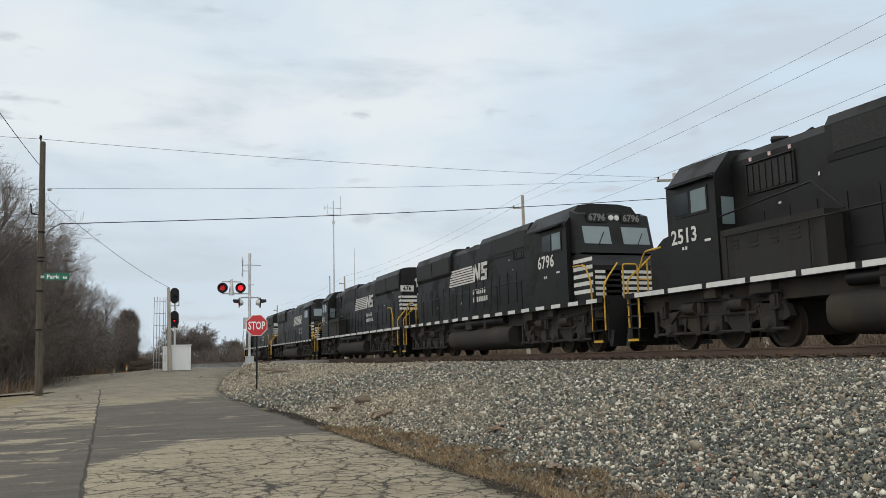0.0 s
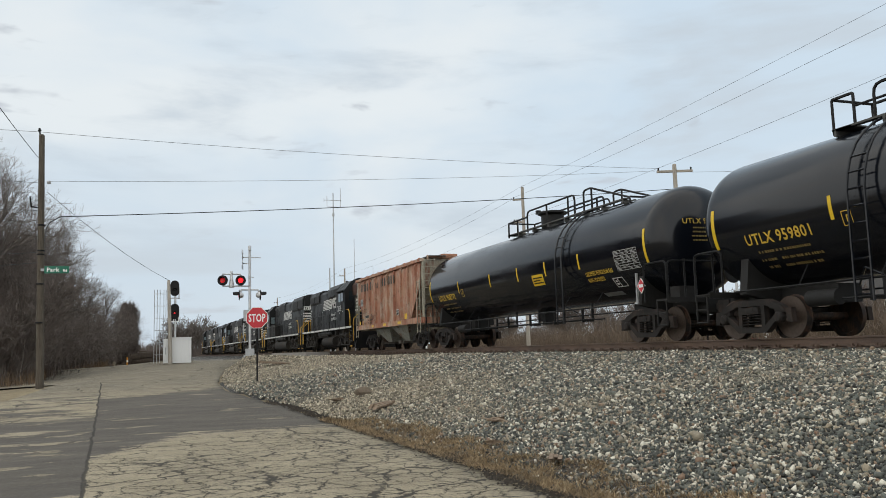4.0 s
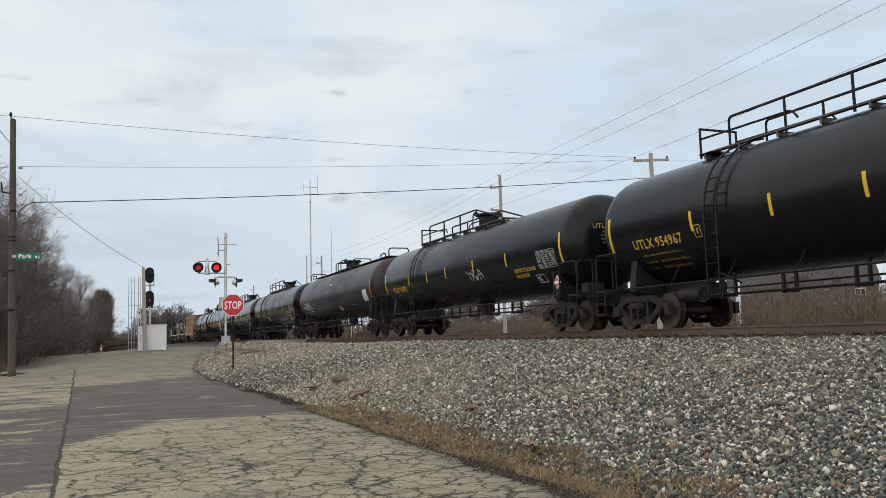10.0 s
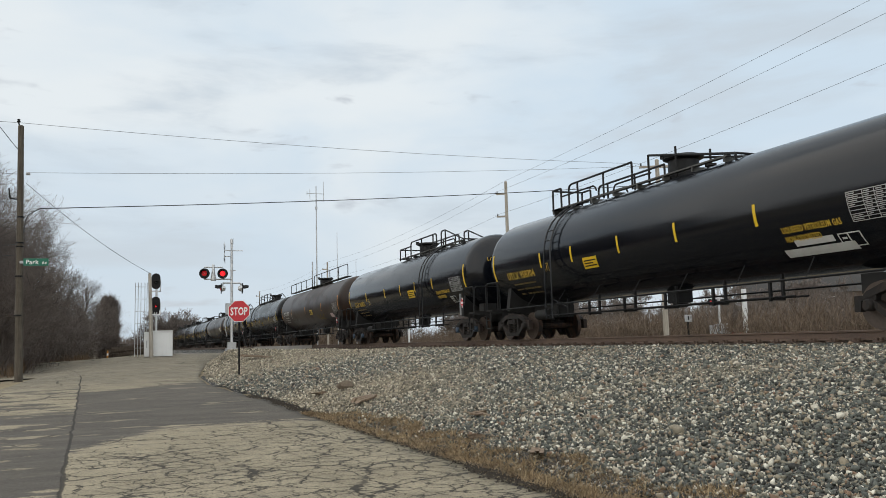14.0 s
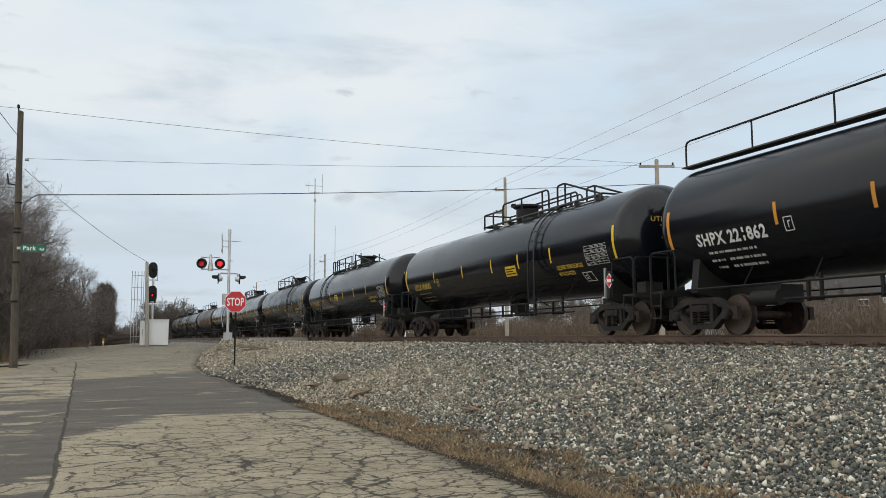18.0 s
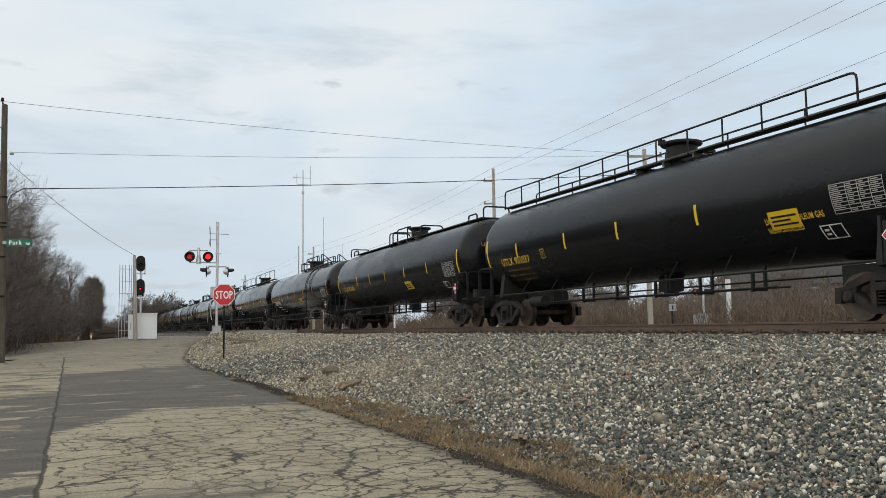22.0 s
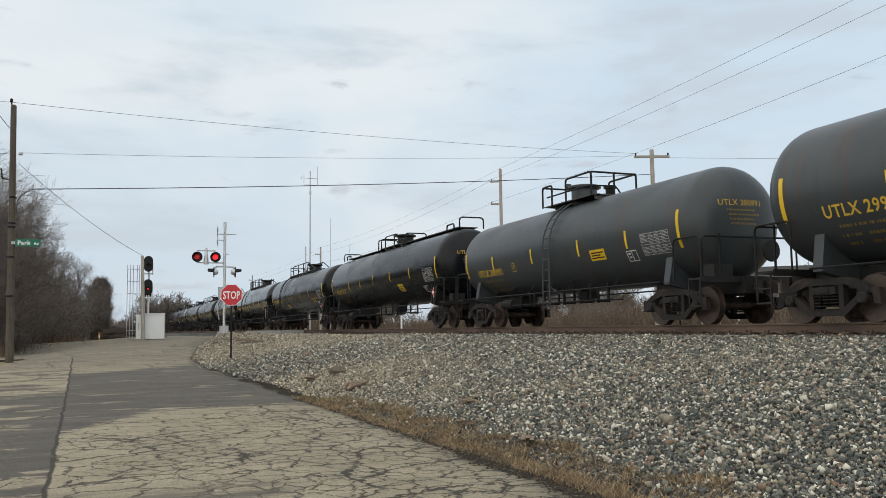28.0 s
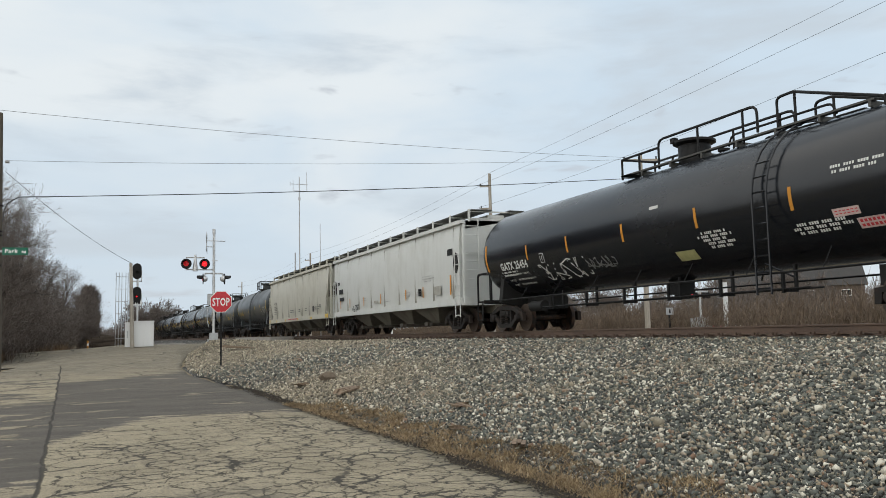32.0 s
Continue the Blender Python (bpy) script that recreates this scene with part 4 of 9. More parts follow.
    if panel:
        u0, u1, v0, v1 = lc - 1.55, lc - 0.38, arc(zc - 0.68), arc(zc - 0.14)
        rects = [(u0, u1, v0 + (v1 - v0) * i / 8 - 0.008, v0 + (v1 - v0) * i / 8 + 0.008) for i in range(9)]
        rects += [(u, u + 0.016, v0, v1) for u in (u0, u0 + 0.36, u0 + 0.62, u0 + 0.88, u1 - 0.016)]
        for i in range(8):
            for a, b in ((0.03, 0.30), (0.40, 0.56), (0.66, 0.82), (0.92, 1.10)):
                if random.random() < 0.8:
                    rects.append((u0 + a, u0 + a + (b - a) * random.uniform(0.5, 1), v0 + (v1 - v0) * (i + 0.36) / 8, v0 + (v1 - v0) * (i + 0.64) / 8))
        lay("test_panel", rects, PALE_PATCH, "white stencilled table of test dates")
        a, b, c, d = (lc - 2.30, lc - 1.85, arc(zc - 0.78), arc(zc - 0.50)) if style == "cage" else (lc - 2.05, lc - 1.52, arc(zc - 1.10), arc(zc - 0.84))
        lay("plate_box", [(a, b, c, c + 0.025), (a, b, d - 0.025, d), (a, a + 0.025, c, d), (b - 0.025, b, c, d), (a + 0.22, a + 0.25, c, d), (a + 0.07, a + 0.18, c + 0.2, c + 0.25), (a + 0.07, a + 0.18, c + 0.1, c + 0.15)], DECAL_WHITE)
    if sticker:
        u, z, w, h, skew = sticker
        vs, fs = strips([(u, u + w, arc(z), arc(z + h))], lambda p, q: surf(p + skew * (q - arc(z)), q))
        st = part("sticker", flat_mesh("sticker", vs, fs, YELLOW_SHEET), None, car, "yellow notice with dark lines")
        rects = [(u + w * 0.08, u + w * (0.92 if i != 1 else 0.7), arc(z) + h * (0.2 + 0.25 * i), arc(z) + h * (0.32 + 0.25 * i)) for i in range(3)]
        vs, fs = strips(rects, lambda p, q: surf(p + skew * (q - arc(z)), q, 0.009))
        part("notice_print", flat_mesh("notice_print", vs, fs, DARK_STEEL), None, st)
    if placard:
        u, zz = lc - 0.30, 1.50
        x = -1.44
        bm = bmesh.new()
        prism(bm, [(half - u - 0.20, zz), (half - u, zz + 0.21), (half - u + 0.20, zz), (half - u, zz - 0.21)], "x", x - 0.012, x)
        pl = part("hazard_placard", bm, WHITE_SHEET, car, "red and white diamond placard")
        bm = bmesh.new()
        prism(bm, [(half - u - 0.17, zz), (half - u, zz + 0.18), (half - u + 0.17, zz), (half - u, zz - 0.18)], "x", x - 0.018, x - 0.012)
        part("red_field", bm, RED_PLACARD, pl)
        part("white_band", boxes((x - 0.022, x - 0.018, half - u - 0.10, half - u + 0.10, zz - 0.045, zz + 0.04)), WHITE_SHEET, pl)
        part("placard_post", boxes((x, x + 0.05, half - u + 0.22, half - u + 0.28, 1.02, 1.86)), STEEL if "gloss" in mat.name else UNDER, car)
    # manway and platform on top
    d = half - (dome if dome is not None else lc / 2)
    top = zc + R
    lid = mat if "grey" in mat.name else DARK_STEEL
    mw = part("manway", lathe(bmesh.new(), [(0.0, top + 0.46), (0.40, top + 0.46), (0.41, top + 0.40), (0.41, top - 0.06)][::-1], "z", 28, (0, d, 0)), lid, car, "tall manway neck", smooth=True)
    part("manway_cover", lathe(bmesh.new(), [(0.0, top + 0.60), (0.44, top + 0.59), (0.54, top + 0.56), (0.54, top + 0.50), (0.46, top + 0.46), (0.40, top + 0.45)][::-1], "z", 28, (0, d, 0)), lid, mw, "flared bolted cover", smooth=True)
    for a in (0.4, 2.7):
        part("cover_lug", boxes((0.5 * math.cos(a) - 0.07, 0.5 * math.cos(a) + 0.07, d + 0.54 * math.sin(a) - 0.07, d + 0.54 * math.sin(a) + 0.07, top + 0.52, top + 0.66)), lid, mw)
    part("safety_valve", lathe(bmesh.new(), [(0.11, top - 0.05), (0.11, top + 0.12), (0.15, top + 0.14), (0.15, top + 0.20), (0.0, top + 0.22)], "z", 12, (0.2, d - 0.85, 0)), lid, car, smooth=True)
    y0, y1 = half - plat[0], half - plat[1]
    walk_bm = boxes((-0.62, -0.48, y1, y0, top + 0.02, top + 0.06), (0.48, 0.62, y1, y0, top + 0.02, top + 0.06), (-0.62, 0.62, y0 - 0.5, y0, top + 0.02, top + 0.05))
    for i in range(int((y0 - y1) / 1.2) + 1):
        yy = y1 + 0.1 + i * 1.2
        box(walk_bm, -0.62, 0.62, yy - 0.03, yy + 0.03, top - 0.10, top + 0.02)
    part("platform", walk_bm, GRATE, car, "narrow steel walkway beside the manway")
    H = 0.76
    def railing(a, b, h=H, xs=(-0.62,), mid=0.45, posts=1.35):
        for x in xs:
            n = max(2, int(abs(a - b) / posts) + 1)
            ys = np.linspace(a, b, n)
            part("handrail", rods(0.026, rounded([(x, a, top), (x, a, top + h), (x, b, top + h), (x, b, top)], 0.16)), DARK_STEEL, car)
            for yy in ys[1:-1]:
                part("rail_post", rods(0.024, [(x, yy, top), (x, yy, top + h)]), DARK_STEEL, car)
            if mid:
                part("mid_rail", rods(0.018, [(x, a, top + mid), (x, b, top + mid)]), DARK_STEEL, car)
    def rail(path, x, r=0.033, bend=0.16):
        part("handrail", rods(r, rounded([(x, half - u, top + z) for u, z in path], bend)), DARK_STEEL, car)

    def rail_post(u, x, z=0.72):
        part("rail_post", rods(0.033, [(x, half - u, top - 0.06), (x, half - u, top + z)]), DARK_STEEL, car)
    p0, p1 = plat
    if style in ("wing", "slant"):
        for x in (-0.56, 0.56):
            if style == "wing":        # a low rail, then one tall rail right past the manway
                rail([(p0, -0.05), (p0, 0.72)], x)
                rail([(p0, 0.44), (p0 + 3.0, 0.40), (p0 + 3.15, 0.2)], x, 0.026)
                rail([(p0 + 1.05, 0.0), (p0 + 1.05, 0.74), (p0 + 6.25, 0.74), (p1, 0.08), (p1, -0.1)], x, 0.033, 0.12)
                rail([(p0 + 5.3, 0.0), (p0 + 5.5, 0.26), (p0 + 7.0, 0.26)], x * 0.9, 0.026)
                rail([(p0 + 5.75, 0.0), (p0 + 5.8, 0.62), (p0 + 6.2, 0.70)], x * 0.9, 0.026)
                for u in (p0 + 2.8, p0 + 4.6):
                    rail_post(u, x)
            elif p0 < 5:               # box at the ladder, long rail to the manway, square rail round it
                rail([(p0, -0.05), (p0, 0.70), (p0 + 0.55, 0.70), (p0 + 0.55, 0.0)], x, 0.033, 0.05)
                rail([(p0 + 0.55, 0.42), (p0 + 2.6, 0.42), (p0 + 2.7, 0.25)], x, 0.026)
                rail([(p0 + 1.05, 0.0), (p0 + 1.05, 0.72), (p0 + 4.6, 0.72)], x, 0.033, 0.2)
                for u in (p0 + 1.6, p0 + 3.1, p0 + 4.6):
                    rail_post(u, x)
                rail([(p0 + 3.5, 0.0), (p0 + 3.6, 0.26), (p0 + 5.4, 0.26)], x * 0.9, 0.026)
                rail([(p0 + 5.4, -0.05), (p0 + 5.4, 0.74), (p1 + 0.25, 0.04), (p1 + 0.25, -0.15)], x, 0.033, 0.03)
                rail_post(p0 + 6.6, x)
            else:                      # the other way round
                rail([(p0, -0.05), (p0, 0.52), (p0 + 1.6, 0.52)], x, 0.033, 0.05)
                rail_post(p0 + 0.8, x, 0.52)
                rail([(p0 + 1.65, -0.05), (p0 + 1.65, 0.72), (p0 + 5.2, 0.72), (p0 + 5.2, 0.1)], x, 0.033, 0.2)
                for u in (p0 + 3.2, p0 + 4.75):
                    rail_post(u, x)
                rail([(p0 + 5.8, 0.0), (p0 + 5.8, 0.72), (p0 + 6.25, 0.74), (p1 + 0.2, 0.04), (p1 + 0.2, -0.15)], x, 0.033, 0.12)
                rail_post(p0 + 6.3, x)
                rail([(p0 + 4.2, 0.0), (p0 + 4.3, 0.24), (p0 + 7.2, 0.24), (p0 + 7.3, 0.0)], x * 0.9, 0.026)
        for u, h in ((p0, 0.70 if p0 < 5 else 0.52), (p1 + (0.0 if style == "wing" else 0.2), 0.06)):
            part("end_rail", rods(0.030, [(-0.56, half - u, top + h), (0.56, half - u, top + h)]), DARK_STEEL, car)
    elif style == "full":    # a railing for the whole length
        part("running_board", boxes((-0.64, -0.30, -half - 0.3, half + 0.3, top + 0.04, top + 0.075), (0.30, 0.64, -half - 0.3, half + 0.3, top + 0.04, top + 0.075)), GRATE, car)
        railing(half + 0.2, -half + 1.5, 0.64, (-0.64,), 0, 1.25)
        railing(half + 0.2, -half + 1.5, 0.64, (0.64,), 0, 2.5)
    elif style == "step":    # two long railings, the one behind standing higher
        part("running_board", boxes((-0.64, -0.30, -half + 0.8, half + 0.5, top + 0.04, top + 0.075), (0.30, 0.64, -half + 0.8, half + 0.5, top + 0.04, top + 0.075)), GRATE, car)
        for x in (-0.64,):
            railing(half + 0.3, d + 1.6, 0.70, (x,), 0, 1.9)
            railing(d + 0.9, -half + 0.6, 0.80, (x,), 0, 2.0)
    elif style == "hoops":   # bare running board with hooped ladder heads at its ends
        part("running_board", boxes((-0.46, 0.46, -half - 0.1, half + 0.1, top + 0.03, top + 0.065)), GRATE, car)
        for u, h in ((-0.55, 0.42), (6.45, 0.60), (6.95, 0.60), (lc + 0.5, 0.42), (lc - 6.3, 0.5)):
            part("grab_hoop", rods(0.032, rounded([(-0.55, half - u, top - 0.05), (-0.55, half - u, top + h), (0.55, half - u, top + h), (0.55, half - u, top - 0.05)], 0.16)), DARK_STEEL, car)
        for a, b, h in ((7.65, 9.1, 0.62), (0.1, 0.9, 0.22), (9.9, 10.7, 0.24), (lc - 0.9, lc - 0.1, 0.22)):
            part("grab_hoop", rods(0.032, rounded([(-0.55, half - a, top - 0.05), (-0.55, half - a, top + h), (-0.55, half - b, top + h), (-0.55, half - b, top - 0.05)], 0.16)), DARK_STEEL, car)
    elif style == "cage":    # square cage round the valves
        tall = max(p0 + 0.85, p1 - 1.5)
        for x in (-0.80, 0.80):
            rail([(p0, 0.0), (p0, 0.68), (p0 + 0.62, 0.68), (p0 + 0.62, 0.0)], x, 0.032, 0.12)
            rail([(tall, 0.0), (tall, 0.72), (p1, 0.72), (p1, 0.0)], x, 0.032, 0.12)
        for u, h in ((p0, 0.68), (p1, 0.71)):
            part("end_rail", rods(0.03, [(-0.80, half - u, top + h), (0.80, half - u, top + h)]), DARK_STEEL, car)
        part("mid_rail", rods(0.024, rounded([(-0.80, half - p0 - 0.3, top + 0.32), (-0.80, half - p1 + 0.2, top + 0.32), (0.2, half - p1 + 0.2, top + 0.36), (0.45, half - p1 + 0.2, top)], 0.14)), DARK_STEEL, car)
        rail_post(p1, 0.0, 0.71)
        part("deck_plate", boxes((-0.75, 0.75, y1, y0, top + 0.02, top + 0.05)), GRATE, car)
        part("safety_valve", lathe(bmesh.new(), [(0.14, top), (0.14, top + 0.32), (0.20, top + 0.34), (0.20, top + 0.42), (0.0, top + 0.44)], "z", 14, (0.25, d - 1.1, 0)), DARK_STEEL, car, smooth=True)
    # side ladder that curves up over the shell
    if ladder is not None:
        yl = half - ladder
        for off in (-0.20, 0.20):
            pts = [(-(R + 0.16), yl + off, 0.62), (-(R + 0.16), yl + off, zc)]
            for i in range(1, 8):
                a = radians(12 * i)
                pts.append((-(R + 0.14) * math.cos(a), yl + off, zc + (R + 0.10) * math.sin(a)))
            part("ladder_stile", rods(0.026, pts), mat, car)
        for i in range(9):
            zz = 0.75 + i * 0.33
            a = max(0, zz - zc) / (R + 0.12)
            x = -(R + 0.16) if zz < zc else -(R + 0.14) * math.cos(a)
            z2 = zz if zz < zc else zc + (R + 0.10) * math.sin(a)
            part("rung", cached(("rung", mat.name), lambda: finish("rung", rods(0.02, [(0, -0.2, 0), (0, 0.2, 0)]), mat)), None, car).location = (x, yl, z2)
        for off in (-0.45, 0.45):
            part("ladder_brace", rods(0.022, [(-(R + 0.1), yl, 1.25), (-1.28, yl + off, 0.95)]), mat, car)
    # long side rail, hangers and underframe
    part("side_rail", rods(0.024, [(-1.55, half - 0.7, 1.05), (-1.55, -half + 0.55, 1.05)]), DARK_STEEL, car, "long pipe handrail along the tank")
    part("side_rail", rods(0.024, [(1.55, half - 0.7, 1.05), (1.55, -half + 0.55, 1.05)]), DARK_STEEL, car)
    n = 7
    for i in range(n):
        yy = half - 2.6 - (lc - 5.2) * i / (n - 1)
        part("rail_bracket", cached(("bracket", round(R, 2)), lambda: finish("rail_bracket", rods(0.012, [(-1.55, 0, 1.05), (-1.18, 0.10, zc - R + 0.30)]), DARK_STEEL)), None, car).location = (0, yy, 0)
    low = bmesh.new()
    for x in (-1.15, -0.80):
        cyl(low, (x, half - 3.3, 0.74), (x, -half + 3.3, 0.74), 0.022, 6)
    part("pipe_run", low, DARK_STEEL, car)
    for i in range(6):
        yy = half - 4.0 - (lc - 8.0) * i / 5
        part("pipe_hanger", cached(("hanger", round(R, 2)), lambda: finish("pipe_hanger", boxes((-1.18, -1.12, -0.03, 0.03, 0.66, 1.06), (-0.83, -0.77, -0.03, 0.03, 0.70, 1.25), (-1.18, -0.77, -0.03, 0.03, 0.68, 0.72)), DARK_STEEL)), None, car).location = (0, yy, 0)
    part("bottom_outlet", boxes((-0.22, 0.22, -0.25, 0.25, 0.86, 1.3), (-0.14, 0.14, -0.14, 0.14, 0.74, 0.86)), DARK_STEEL, car, bevel=0.02)
    tc = half - 0.65
    for s in (-1, 1):
        part("stub_sill", boxes((-0.32, 0.32, s * (half + 1.0), s * (half - 2.4), 0.72, 1.12)), UNDER, car, bevel=0.02)
        sad = bmesh.new()
        prism(sad, [(-1.30, 1.06), (-1.30, 1.0), (-0.35, 0.80), (0.35, 0.80), (1.30, 1.0), (1.30, 1.06), (1.18, zc - 0.80), (0.70, zc - R + 0.17), (0, zc - R - 0.01), (-0.70, zc - R + 0.17), (-1.18, zc - 0.80)], "y", s * tc - 0.12, s * tc + 0.12)
        part("saddle", sad, UNDER if "grey" not in mat.name else mat, car)
        ey = s * (half + 0.62)
        part("end_platform", boxes((-1.45, 1.45, ey - 0.26, ey + 0.26, 1.04, 1.09), (-1.45, 1.45, ey - 0.28, ey - 0.24, 0.98, 1.12)), UNDER, car)
        part("end_railing", rods(0.024, rounded([(-1.45, s * (half - 0.15), 1.05), (-1.45, s * (half - 0.15), 2.06), (-1.45, s * (half + 0.85), 2.06), (-1.45, s * (half + 0.85), 1.0)], 0.16)), DARK_STEEL, car)
        part("end_railing", rods(0.024, rounded([(-1.42, s * (half + 0.86), 1.05), (-1.42, s * (half + 0.86), 2.06), (1.42, s * (half + 0.86), 2.06), (1.42, s * (half + 0.86), 1.05)], 0.14)), DARK_STEEL, car)
        part("rail_post", rods(0.03, [(-0.9, s * (half + 0.86), 1.05), (-0.9, s * (half + 0.86), 2.12)]), DARK_STEEL, car)
        st = rods(0.022, [(-1.47, ey - 0.2, 1.04), (-1.47, ey - 0.2, 0.42), (-1.47, ey + 0.2, 0.42), (-1.47, ey + 0.2, 1.04)], [(-1.47, ey - 0.2, 0.72), (-1.47, ey + 0.2, 0.72)])
        part("sill_step", st, UNDER, car)
        truck(car, s * tc, cap=cap)
        coupler(car, s * (half + 0.82), s)
    part("brake_wheel", lathe(bmesh.new(), [(0.24, -0.02), (0.28, 0), (0.24, 0.02), (0.22, 0)], "y", 16, (0.55, -half - 0.95, 1.75)), UNDER, car)
    part("brake_gear", boxes((-1.0, -0.45, -half - 0.75, -half - 0.35, 1.10, 1.42)), UNDER, car, bevel=0.02)
    part("brake_cylinder", cyl(bmesh.new(), (-0.9, half - 3.0, 0.80), (-0.9, half - 2.2, 0.80), 0.17, 14), UNDER, car, smooth=True)
    # number on the head that faces back along the train
    vs, fs = letters(mark + " " + num, 0.21, 1.05)
    w = max(v[0] for v in vs)

    def head(a, b):
        x = -(a - w / 2 + 0.0)
        zz = zc + 0.35 + b
        return (-x - 0.15, -half - dish(math.hypot(-x - 0.15, zz - zc)) - 0.012, zz)
    part("end_number", flat_mesh("end_number", [head(a, b) for a, b, _ in vs], fs, letter), None, car)
    rng = random.Random(num)
    rects = []
    for i in range(4):
        a = -0.55 + rng.uniform(0, 0.1)
        while a < rng.uniform(0.2, 0.5):
            w2 = rng.uniform(0.03, 0.09)
            rects.append((a, a + w2, zc + 0.22 - i * 0.11, zc + 0.26 - i * 0.11))
            a += w2 + 0.025

    def on_head(x, z):
        return (x, -half - dish(math.hypot(x, z - zc)) - 0.012, z)
    vs, fs = strips(rects, on_head)
    part("data_stencil", flat_mesh("data_stencil", vs, fs, DECAL_DIM if letter is DECAL_YELLOW else DECAL_GREY), None, car)
    if extra:
        extra(car, surf, arc, lay, lc, half)
    return car


def scrawl(car, surf, arc, seed, u0, z0, w, h, mat, zc=ZC):
    """A loose sprayed scrawl: looping strokes that spell nothing."""
    rng = random.Random(seed)
    verts, faces = [], []
    u = u0
    while u < u0 + w:
        pts = []
        for i in range(9):
            t = i / 8
            pts.append((u + h * 0.45 * math.sin(t * rng.uniform(4, 7) + rng.random()), arc(z0) + h * (0.5 + 0.5 * math.cos(t * rng.uniform(3, 7) + rng.random() * 3))))
        for (a, b), (c, d) in zip(pts, pts[1:]):
            k = len(verts)
            n = math.hypot(c - a, d - b) or 1
            ox, oy = -(d - b) / n * 0.018, (c - a) / n * 0.018
            verts += [surf(a - ox, b - oy, 0.008), surf(a + ox, b + oy, 0.008), surf(c + ox, d + oy, 0.008), surf(c - ox, d - oy, 0.008)]
            faces.append((k, k + 1, k + 2, k + 3))
        u += h * rng.uniform(0.5, 0.75)
    part("graffiti", flat_mesh("graffiti", verts, faces, mat), None, car, "sprayed scrawl")


